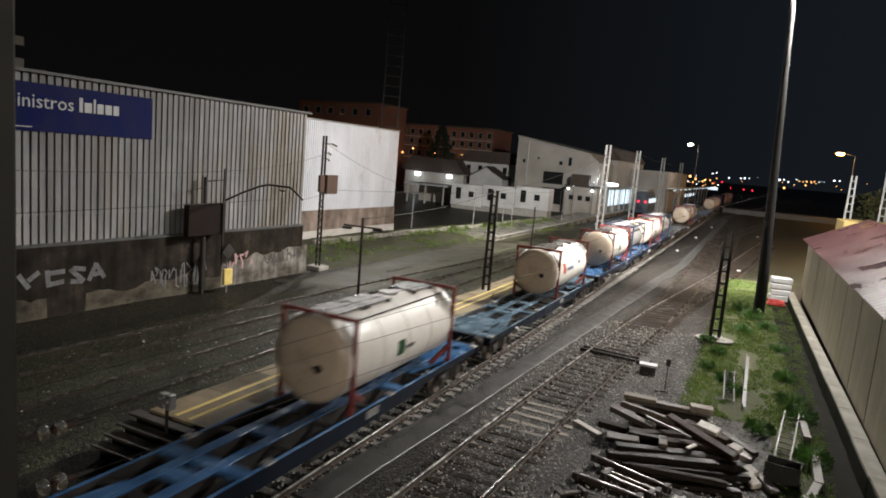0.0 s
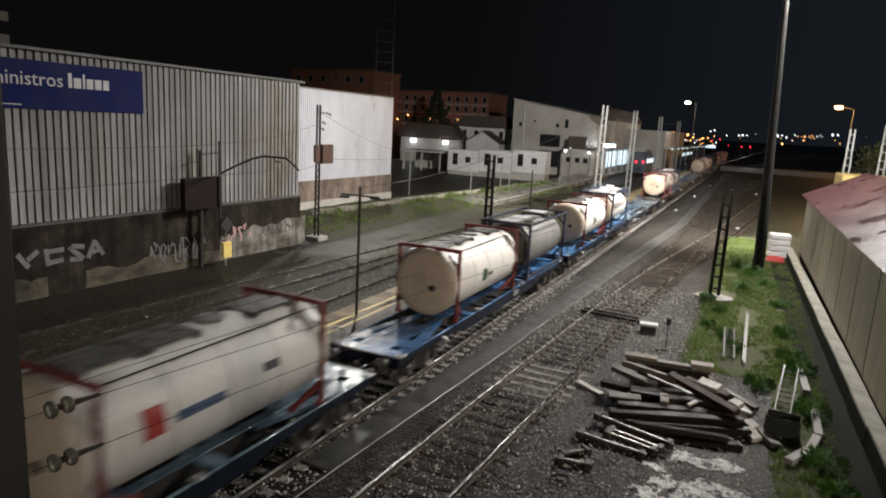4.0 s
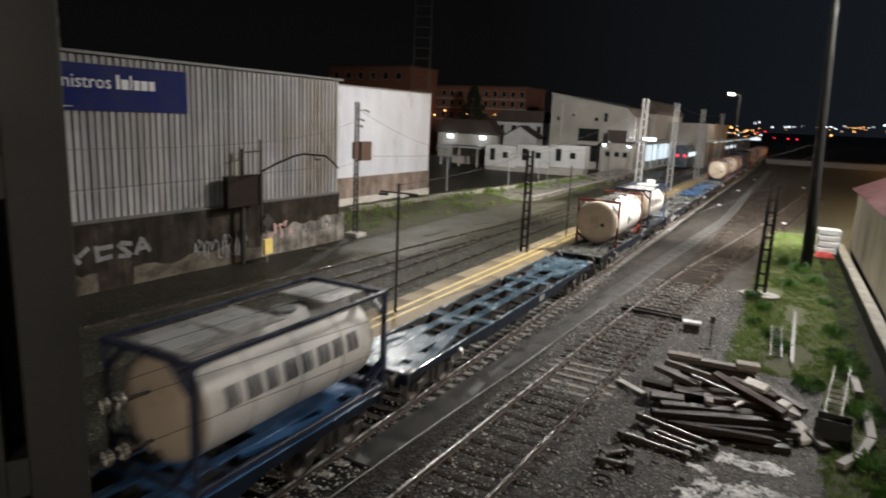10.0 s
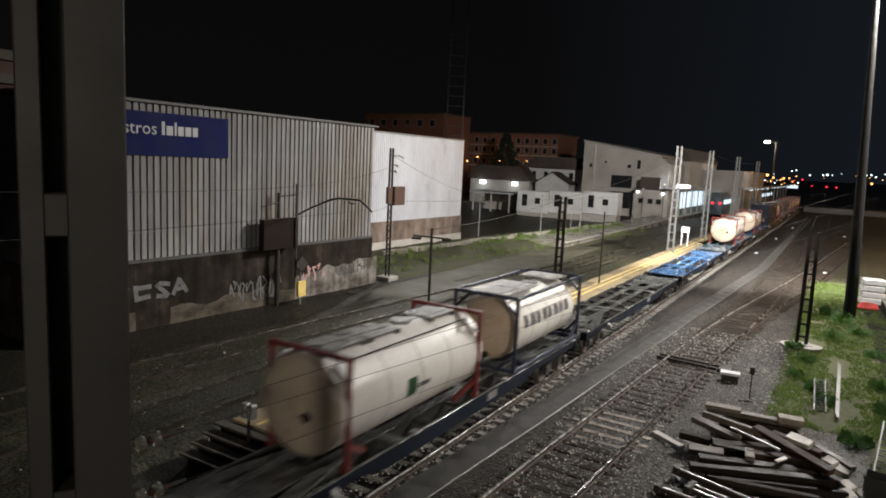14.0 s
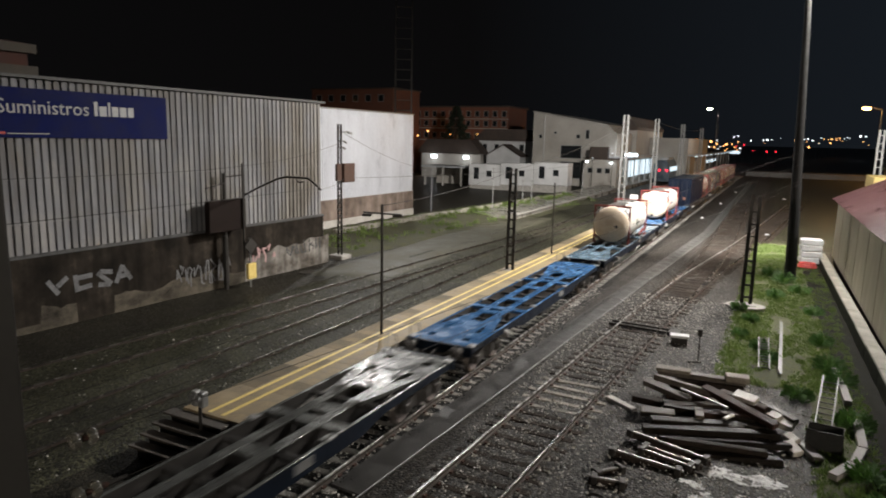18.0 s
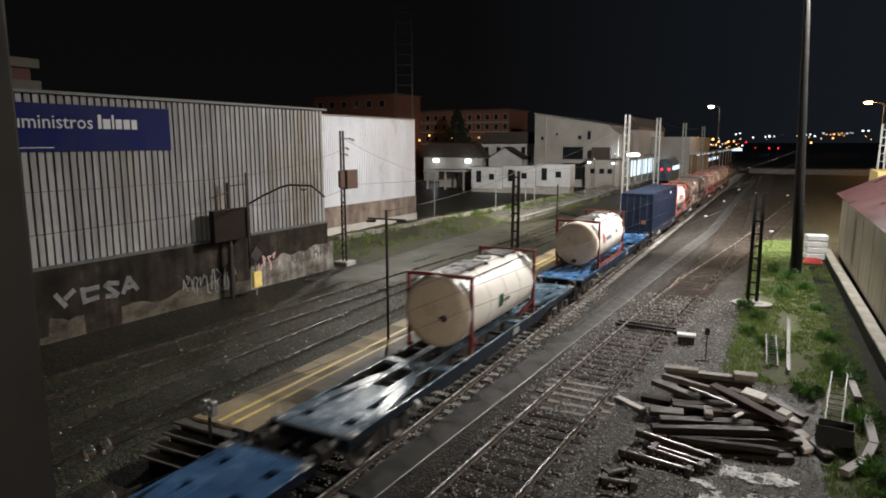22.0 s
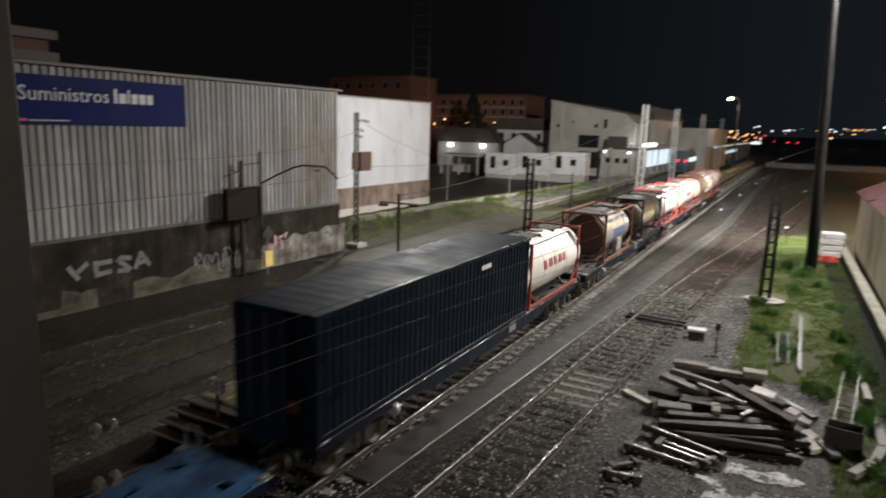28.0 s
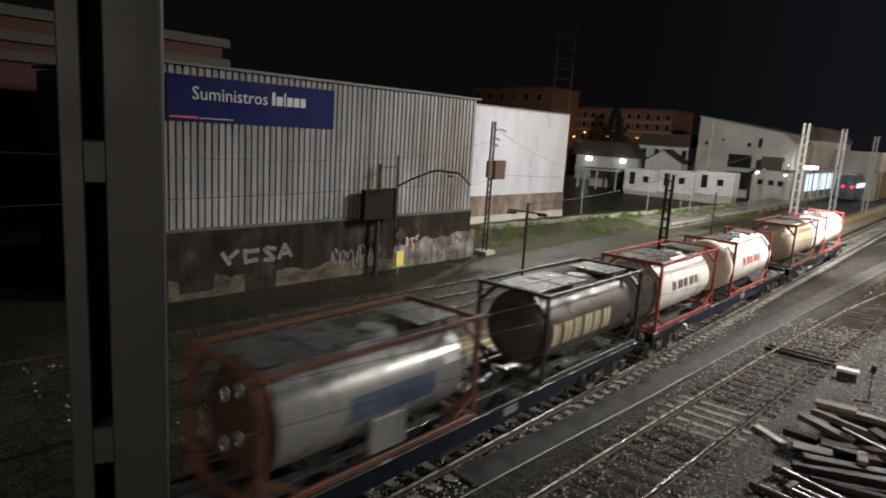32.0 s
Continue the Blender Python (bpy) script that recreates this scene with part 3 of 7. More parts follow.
def thing(name, m, label, category, group=""):
    ob = new(name)
    ob.empty_display_size = 0.3
    ob.matrix_world = m
    return tagged(ob, label, category, group)


def single(name, bm, material, label, category, group="", kind=""):
    return tagged(new(name, mesh_of(name, bm, material)), label, category, group, kind)


def boxes(*items):
    bm = bmesh.new()
    for it in items:
        box(bm, *it)
    return bm

# ---- ground and permanent way ----
GROUND = -0.25
bm = bmesh.new()
gx = [-60 + 2.0 * k for k in range(41)]
gx = [-2500, -900, -300, -120] + gx + [60, 200, 800, 2500]
gy = [-200, -40, 0] + [4 + 3.0 * k for k in range(60)] + [230, 300, 500, 1000, 3500]
grid = [[bm.verts.new((x, y, GROUND + 0.05 * noise.noise((x * 0.3, y * 0.3, 0)))) for x in gx] for y in gy]
for j in range(len(gy) - 1):
    for i in range(len(gx) - 1):
        bm.faces.new((grid[j][i], grid[j][i + 1], grid[j + 1][i + 1], grid[j + 1][i])).smooth = True
single("ground", bm, M["earth"], "dark wet gravelly railway yard earth", "ground", kind="structure")


def strip(name, x0, x1, y0, y1, z, material, label, dx=0.5, dy=0.6, rough=0.03, crown=None, shear=0.0, ragged=0.0):
    """An uneven sheet of ground with skirts that go down into the earth."""
    b = bmesh.new()
    nx, ny = max(2, int((x1 - x0) / dx)), max(2, int((y1 - y0) / dy))
    rows = []
    for j in range(ny + 1):
        y = y0 + (y1 - y0) * j / ny
        row = []
        for i in range(nx + 1):
            x = x0 + (x1 - x0) * i / nx
            if ragged and i in (0, nx):
                x += ragged * noise.noise((i * 7.0, y * 0.8, 3.0))
            edge = i in (0, nx) or j in (0, ny)
            h = z + rough * noise.noise((x * 1.7, y * 1.7, 5.0)) + (crown(x) if crown else 0)
            row.append(b.verts.new((x + shear * (y - y0), y, GROUND - 0.15 if edge else h)))
        rows.append(row)
    for j in range(ny):
        for i in range(nx):
            b.faces.new((rows[j][i], rows[j][i + 1], rows[j + 1][i + 1], rows[j + 1][i])).smooth = True
    return single(name, b, material, label, "ground", kind="structure")


XM = -9.77


def eased(y, knots):
    """A gentle line through (y, x) knots."""
    ys, xs = zip(*knots)
    return sum(float(np.interp(y + d, ys, xs)) for d in (-3, -2, -1, 0, 1, 2, 3)) / 7


def siding_x(y):
    if y < 36:
        return -6.35 + 0.042 * max(y, 0) + 0.00055 * max(y - 8, 0) ** 2
    return eased(y, ((20, -5.44), (28, -4.96), (36, -4.40), (40, -4.08), (49, -2.98), (56, -2.10), (63, -1.36), (80, 0.25), (110, 3.0)))


def branch_x(y):
    if y < 34:
        return siding_x(y)
    return eased(y, ((20, -5.44), (28, -4.96), (36, -4.40), (45, -3.92), (54, -3.72), (64, -3.78), (100, -4.30), (180, -5.4)))


def track2_x(y):
    return -16.80 - 0.012 * y


def track3_x(y):
    return -22.0 + 0.0665 * y if y < 70 else -17.35


def rail_parts(parent, fx, off, y0, y1, step=1.5, top=0.0, head_m=None):
    b1, b2 = bmesh.new(), bmesh.new()
    n = int((y1 - y0) / step)
    prev = None
    web = [(-0.07, -0.16), (0.07, -0.16), (0.07, -0.145), (0.012, -0.12), (0.012, -0.045), (-0.012, -0.045), (-0.012, -0.12), (-0.07, -0.145)]
    head = [(-0.036, -0.045), (0.036, -0.045), (0.036, -0.008), (0.026, 0.0), (-0.026, 0.0), (-0.036, -0.008)]
    for b, prof in ((b1, web), (b2, head)):
        prev = None
        for k in range(n + 1):
            y = y0 + (y1 - y0) * k / n
            x = fx(y) + off
            ring = [b.verts.new((x + u, y, top + v)) for u, v in prof]
            if prev:
                for i in range(len(ring)):
                    b.faces.new((prev[i], prev[(i + 1) % len(ring)], ring[(i + 1) % len(ring)], ring[i]))
            else:
                b.faces.new(list(reversed(ring)))
            prev = ring
        b.faces.new(prev)
    r = part("rail", b1, M["railrust"], parent)
    part("railhead", b2, head_m or M["rail"], r, "worn steel running surface")


def make_track(name, fx, y0, y1, material, label, spacing=0.6, w=0.24, seed=1, jitter=0.02, half=1.3, group="", sleepers=True, last=None, head_m=None, pale=None, right_head=None):
    t = thing(name, Matrix(), label, "railway track")
    t["kind"] = "structure"
    rail_parts(t, fx, -0.87, y0, y1, 1.5, 0.0, head_m)
    rail_parts(t, fx, 0.87, y0, y1, 1.5, 0.0, right_head or head_m)
    if not sleepers:
        return t
    rnd = random.Random(seed)
    b = bmesh.new()
    box(b, (0, 0, -0.245), (2 * half, w, 0.17), None, 0.02)
    me = mesh_of("sleeper", b, material)
    # Pale copies paint in the bright glints on a few sleepers
    pale_me = me.copy()
    pale_me.materials[0] = M["pale_sleeper"]
    c = bmesh.new()
    for sx in (-0.87, 0.87):
        for dx in (-0.11, 0.11):
            box(c, (sx + dx, 0, -0.145), (0.07, 0.12, 0.05))
    mc = mesh_of("rail_clip", c, M["rust"])
    y = y0 + 0.3
    while y < (last or y1):
        ob = piece("sleeper", pale_me if pale and pale[0] < y < pale[1] and rnd.random() < 0.6 else me, t, pose(fx(y) + rnd.uniform(-1, 1) * jitter, y, rnd.uniform(-0.01, 0.012), 0, 0, rnd.uniform(-1, 1) * jitter * 60))
        if y < 40:
            piece("rail_clip", mc, ob, Matrix())
        y += spacing * rnd.uniform(0.96, 1.04)
    return t


strip("ballast_bed", -12.0, -1.2, 2, 190, -0.178, M["ballast"], "grey-brown stone ballast under the running lines", 0.45, 0.6, 0.05, None, 0.0, 0.6)
strip("yard_surface", -1.9, 2.75, 2, 24.5, -0.205, M["earth"], "trodden dark gravel and mud by the timber heap", 0.4, 0.5, 0.05, None, 0.0, 0.4)
strip("ballast_bed", -23.0, -14.3, 2, 190, -0.115, M["moss"], "dark gravel ballast grown with moss", 0.5, 0.8, 0.05)

# cable trough path beside the running line
t = thing("trough_route", Matrix(), "flush grey concrete cable trough beside the main line", "cable trough")
t["kind"] = "structure"
b = bmesh.new()
box(b, (0, 0, 0), (0.86, 3.0, 0.16))
lid = mesh_of("trough_lid", b, M["asphalt"])


def cable_x(y):
    return -8.45 + 0.0545 * min(y, 64)


for k in range(3, 50):
    piece("trough_lid", lid, t, pose(cable_x(4 + 3 * k) - 0.47, 4 + 3 * k, -0.19, 0, 0, -3.1 if k < 21 else 0))
b = bmesh.new()
pts = [(cable_x(4 + 1.4 * k) + 0.02 * math.sin(k * 0.7), 4 + 1.4 * k, -0.1) for k in range(40)]
sweep(b, pts, 0.017)
single("signal_cable", b, M["galv"], "thin pale cable lying along the ballast", "cable")

# ---- platform with steps ----
PX0, PX1, PY, PZ = -13.65, -11.62, 11.6, 0.7
plat = thing("platform", Matrix(), "low island platform with brown paving and two yellow lines", "platform")
plat["kind"] = "structure"
b = bmesh.new()
box(b, ((PX0 + PX1) / 2, (PY + 200) / 2, (PZ - 0.06 + GROUND - 0.1) / 2), (PX1 - PX0 - 0.1, 200 - PY, PZ - 0.06 - GROUND + 0.1))
part("platform_wall", b, M["concrete"], plat, "rough concrete platform face")
rnd = random.Random(5)
slab = []
for key in ("mossy_paving", "platform"):
    b = bmesh.new()
    box(b, (0, 0, 0), (0.672, 0.997, 0.07), None, 0.004)
    slab.append(mesh_of("paving_slab", b, M[key]))
for k in range(70):
    for i in range(3):
        mossy = rnd.random() < (0.5 if i == 0 else 0.15)
        piece("paving_slab", slab[0 if mossy else 1], plat, pose(PX0 + 0.34 + 0.675 * i, PY + 0.5 + k, PZ - 0.035 + rnd.uniform(-0.004, 0.004)))
b = bmesh.new()
box(b, ((PX0 + PX1) / 2, (PY + 70 + 200) / 2, PZ - 0.035), (PX1 - PX0, 200 - PY - 70, 0.07))
part("paving_slab", b, M["platform"], plat, "worn distant paving")
for x in (-12.82, -12.36):
    b = bmesh.new()
    for k in range(47):
        box(b, (x, PY + 0.12 + 2 + 4 * k, PZ + 0.004), (0.13, 3.995, 0.006))
    part("yellow_line", b, M["yellow"], plat, "painted yellow safety line")
st = thing("platform_steps", Matrix(), "dark timber steps down from the platform end", "steps")
for k in range(4):
    b = bmesh.new()
    box(b, (-12.95, PY - 0.2 - 0.36 * k, PZ - 0.16 * k - 0.09), (2.1, 0.36, 0.06), None, 0.012)
    part("tread", b, M["grey_timber"], st)
    b = bmesh.new()
    zt = PZ - 0.16 * k - 0.12
    box(b, (-12.95, PY - 0.1 - 0.36 * k, (zt + GROUND - 0.1) / 2), (2.06, 0.06, zt - GROUND + 0.1))
    part("riser", b, M["dark_steel"], st)
sp = thing("dwarf_signal", pose(-12.57, 11.2, 0), "small dark ground signal on a short post by the steps", "signal")
b = bmesh.new()
tube(b, (0, 0, GROUND - 0.1), (0, 0, 1.15), 0.045)
part("post", b, M["dark_steel"], sp)
for dx in (-0.12, 0.12):
    b = bmesh.new()
    box(b, (dx, 0, 1.32), (0.19, 0.22, 0.4), None, 0.03)
    tube(b, (dx, -0.11, 1.38), (dx, -0.2, 1.38), 0.07, None, 10)
    part("signal_head", b, M["galv"], sp)

# ---- large warehouse ----
def ribbed(b, y0, y1, z0, z1, pitch, groove, depth):
    """Trapezoid ribs along y, standing out towards +x from x = 0."""
    n = max(1, round((y1 - y0) / pitch))
    p = (y1 - y0) / n
    xs = []
    for k in range(n):
        a = y0 + k * p
        xs += [(0, a), (0, a + groove * p * 0.8), (depth, a + groove * p), (depth, a + p * 0.97)]
    xs.append((0, y1))
    lo = [b.verts.new((x, y, z0)) for x, y in xs]
    hi = [b.verts.new((x, y, z1)) for x, y in xs]
    for k in range(len(xs) - 1):
        b.faces.new((lo[k], lo[k + 1], hi[k + 1], hi[k]))


HALL = Matrix.Translation((-26.84, 0, 0)) @ pose(0, 0, 0, 0, 0, -1.9)
hall = thing("warehouse", HALL, "large warehouse clad in weathered grey ribbed sheet over a graffitied wall", "warehouse")
b = bmesh.new()
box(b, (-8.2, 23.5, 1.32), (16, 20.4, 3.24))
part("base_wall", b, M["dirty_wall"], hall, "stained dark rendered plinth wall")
b = bmesh.new()
box(b, (-8.27, 23.5, 6.3), (15.9, 20.2, 7.0))
part("backing", b, M["cladding_dark"], hall)
b = bmesh.new()
box(b, (-8.2, 23.5, 9.98), (16.3, 20.6, 0.12))
part("roof", b, M["dark_galv"], hall)
slat_m = bmesh.new()
box(slat_m, (0, 0, 0), (0.07, 0.238, 7.06), None, 0.008)
slat_me = mesh_of("slat", slat_m, M["cladding"])
for k in range(62):
    piece("slat", slat_me, hall, pose(-0.26 + 0.004 * math.sin(k * 2.7), 13.42 + 0.3275 * k, 6.36, 0, 0, 0.6 * math.sin(k * 1.3)))
for z in (4.2, 6.0, 7.8):
    b = bmesh.new()
    box(b, (-0.30, 23.5, z), (0.03, 20.2, 0.06))
    part("girt", b, M["galv"], hall)
b = bmesh.new()
prism(b, [(-0.22, 2.86), (-0.12, 2.84), (-0.12, 2.90), (-0.22, 2.98)], 13.3, 33.7, "Y")
part("drip_ledge", b, M["dark_galv"], hall, "thin stained ledge under the sheeting")
# the sign board
sg = thing("sign_board", HALL @ pose(0, 0, 0), "blue company sign board with white lettering on the warehouse", "sign")
b = bmesh.new()
box(b, (-0.17, 17.83, 8.58), (0.06, 8.66, 1.92))
part("board", b, M["blue_sign"], sg)
b = bmesh.new()
box(b, (-0.135, 14.25, 7.80), (0.01, 1.25, 0.09))
part("stripe", b, M["red_paint"], sg, "thin red strip")
b = bmesh.new()
box(b, (-0.135, 15.75, 7.78), (0.01, 1.6, 0.035))
part("small_print", b, M["galv"], sg, "tiny illegible line of print")


def lettering(body, size, m, material, parent, name="lettering"):
    cu = bpy.data.curves.new(name, "FONT")
    cu.body, cu.size, cu.extrude, cu.resolution_u = body, size, 0.004, 2
    tmp = bpy.data.objects.new(name, cu)
    me = bpy.data.meshes.new_from_object(tmp)
    bpy.data.objects.remove(tmp)
    me.materials.clear()
    me.materials.append(material)
    ob = new(name, me)
    ob.parent = parent
    ob.matrix_local = m
    return ob


def on_wall(x, y, z):
    """A frame on a wall that faces +x: text runs along +y... seen from +x the reading direction is +y."""
    return Matrix.Translation((x, y, z)) @ Matrix(((0, 0, 1, 0), (1, 0, 0, 0), (0, 1, 0, 0), (0, 0, 0, 1)))


TXT = 0.79
lettering("Suministros", TXT, on_wall(-0.13, 14.58, 8.56), M["sign_white"], sg)
b = bmesh.new()
y = 18.52
for w, h in ((0.16, 0.6), (0.34, 0.42), (0.1, 0.6), (0.3, 0.42), (0.32, 0.42), (0.28, 0.42)):
    b = bmesh.new()
    box(b, (-0.13, y + w / 2, 8.56 + h / 2), (0.012, w, h), None, 0.003)
    part("name_bar", b, M["sign_white"], sg)
    y += w + 0.075

# second, whiter hall set back behind the first
HALL2 = Matrix.Translation((-31.9, 40.6, 0)) @ pose(0, 0, 0, 0, 0, -1.9)
h2 = thing("white_hall", HALL2, "bright white ribbed hall on a pinkish rendered base", "warehouse")
b = bmesh.new()
box(b, (-6.1, 3.3, 0.4), (12.0, 22.6, 1.5))
part("plinth", b, M["pale_wall"], h2, "pale lower plinth")
b = bmesh.new()
box(b, (-6.1, 3.3, 1.95), (11.9, 22.5, 1.75))
part("base_wall", b, M["pink_wall"], h2, "dull pink rendered wall")
b = bmesh.new()
box(b, (-6.12, 3.3, 6.4), (11.7, 22.4, 7.2))
part("backing", b, M["cladding_white"], h2)
b = bmesh.new()
box(b, (-6.1, 3.3, 10.08), (12.0, 22.6, 0.1))
part("roof", b, M["galv"], h2)
y = -8.0
while y < 14.4:
    b = bmesh.new()
    ribbed(b, y, min(y + 1.0, 14.55), 2.8, 10.02, 0.25, 0.35, 0.035)
    p_ = part("cladding_panel", b, M["cladding_white"], h2)
    p_.location = (-0.265, 0, 0)
    y += 1.0

# graffiti on the warehouse plinth, kept as plain painted shapes
gr = thing("graffiti", HALL, "faded white, pink and black graffiti shapes on the plinth wall", "graffiti")


def stroke(pts, w, material, name, x=-0.19):
    """A flat painted line through (y, z) points."""
    b = bmesh.new()
    for (y0, z0), (y1, z1) in zip(pts, pts[1:]):
        d = Vector((0, y1 - y0, z1 - z0))
        l = d.length
        n_ = Vector((0, -d.z, d.y)) / l * w / 2
        e_ = d / l * w * 0.35
        a, c = Vector((x, y0, z0)) - e_, Vector((x, y1, z1)) + e_
        b.faces.new([b.verts.new(v) for v in (a - n_, c - n_, c + n_, a + n_)])
        x += 0.0008
    part(name, b, material, gr)


M["graf_white"] = mat("faded_white_spray", (0.06, 0.059, 0.06), (0.22, 0.22, 0.225), 2.5, 0.8, 0, 0.1, 30)
M["graf_pink"] = mat("faded_pink_spray", (0.36, 0.20, 0.20), (0.52, 0.34, 0.33), 2.5, 0.8, 0, 0.1, 30)
M["graf_black"] = mat("faded_black_spray", (0.03, 0.03, 0.03), (0.08, 0.08, 0.08), 2.5, 0.8, 0, 0.1, 30)
b = bmesh.new()
prev = None
for k in range(30):
    y0 = 26.9 + 0.252 * k
    h = 1.1 + 0.3 * noise.noise((y0, 3, 1)) + 0.018 * k
    cur = [b.verts.new((-0.196, y0, -0.3)), b.verts.new((-0.196, y0, h))]
    if prev:
        b.faces.new((prev[0], cur[0], cur[1], prev[1]))
    prev = cur
part("overpaint", b, M["graf_pale"], gr, "pale overpainted patch")
b = bmesh.new()
prev = None
for k in range(56):
    y0 = 13.5 + 0.25 * k
    h = 0.62 + 0.5 * noise.noise((y0 * 0.55, 8, 1)) + 0.12 * noise.noise((y0 * 3, 8, 1))
    cur = [b.verts.new((-0.1965, y0, -0.3)), b.verts.new((-0.1965, y0, max(h, -0.1)))]
    if prev:
        b.faces.new((prev[0], cur[0], cur[1], prev[1]))
    prev = cur
part("bare_footing", b, M["pale_footing"], gr, "patchy beige bare footing")
for y0, y1, z0, z1 in ((17.2, 18.9, -0.25, 1.15), (14.0, 15.6, 0.05, 0.85)):
    b = bmesh.new()
    b.faces.new([b.verts.new((-0.193, y, z)) for y, z in ((y0, z0), (y1, z0), (y1 + 0.1, z1), (y0 - 0.05, z1 + 0.05))])
    part("dark_patch", b, M["dirty_wall"], gr, "dark tarred patch")
w_ = M["graf_white"]
for y0, bars in ((16.05, ((0, 1.7, 0.35, 1.2), (0.75, 1.75, 0.4, 1.5))), (17.15, ((0.05, 1.75, 0.1, 1.15), (0.2, 1.68, 0.75, 1.7), (0.2, 1.2, 0.7, 1.25))),
                 (18.2, ((0.05, 1.7, 0.6, 1.2), (0.2, 1.78, 0.65, 1.7), (0.1, 1.2, 0.5, 1.15))), (19.1, ((0.0, 1.2, 0.3, 1.85), (0.35, 1.8, 0.7, 1.25), (0.2, 1.4, 0.6, 1.45)))):
    for a0, z0, a1, z1 in bars:
        stroke([(y0 + a0, z0), (y0 + a1, z1)], 0.21, w_, "white_shape")
rnd = random.Random(77)
for base, n, mm, wd, h0, h1 in ((22.4, 13, w_, 0.075, 0.1, 1.4), (27.2, 6, M["graf_pink"], 0.11, 0.45, 1.6), (30.3, 9, M["graf_black"], 0.09, 0.7, 1.5)):
    for k in range(n):
        y0 = base + (0.27 if n == 13 else 0.36) * k
        stroke([(y0 + rnd.uniform(-0.1, 0.3), rnd.uniform(h0, h1)) for _ in range(4)], wd, mm, "spray_shape")
# ---- goods train ----
WHEELS = []


def bogie_of(wagon, y, n):
    b = bmesh.new()
    for sx in (-1.0, 1.0):
        prism_pts = [(-1.25, 0.52), (-1.05, 0.66), (-0.55, 0.70), (-0.35, 0.86), (0.35, 0.86), (0.55, 0.70), (1.05, 0.66), (1.25, 0.52), (1.2, 0.40), (0.6, 0.42), (0.4, 0.36), (-0.4, 0.36), (-0.6, 0.42), (-1.2, 0.40)]
        prism(b, [(u + y, v) for u, v in prism_pts], sx - 0.07, sx + 0.07, "X")
        for dy in (-0.9, 0.9):
            box(b, (sx * 1.04, y + dy, 0.5), (0.24, 0.34, 0.30), None, 0.03)
    box(b, (0, y, 0.66), (1.9, 0.4, 0.22))
    bg = part("bogie", b, M["bogie"], wagon, "grimy two-axle bogie")
    for sx in (-1.04, 1.04):
        b = bmesh.new()
        for dy in (-0.17, 0.17):
            tube(b, (sx, y + dy, 0.36), (sx, y + dy, 0.78), 0.1, None, 8)
        part("spring", b, M["bogie"], bg)
    for dy in (-0.9, 0.9):
        b = bmesh.new()
        for sx in (-1, 1):
            prof = [(sx * 0.80, 0.0), (sx * 0.80, 0.10), (sx * 0.83, 0.12), (sx * 0.83, 0.36), (sx * 0.80, 0.39), (sx * 0.80, 0.49), (sx * 0.835, 0.49), (sx * 0.84, 0.46), (sx * 0.93, 0.455), (sx * 0.93, 0.39), (sx * 0.87, 0.36), (sx * 0.87, 0.12), (sx * 0.93, 0.10), (sx * 0.93, 0.0)]
            revolve(b, prof, 20, "X")
        tube(b, (-0.8, 0, 0), (0.8, 0, 0), 0.085, None, 10)
        w = part("wheelset", b, M["wheel"], bg)
        w.location = (0, y + dy, 0.455)
        WHEELS.append((w, y + dy))


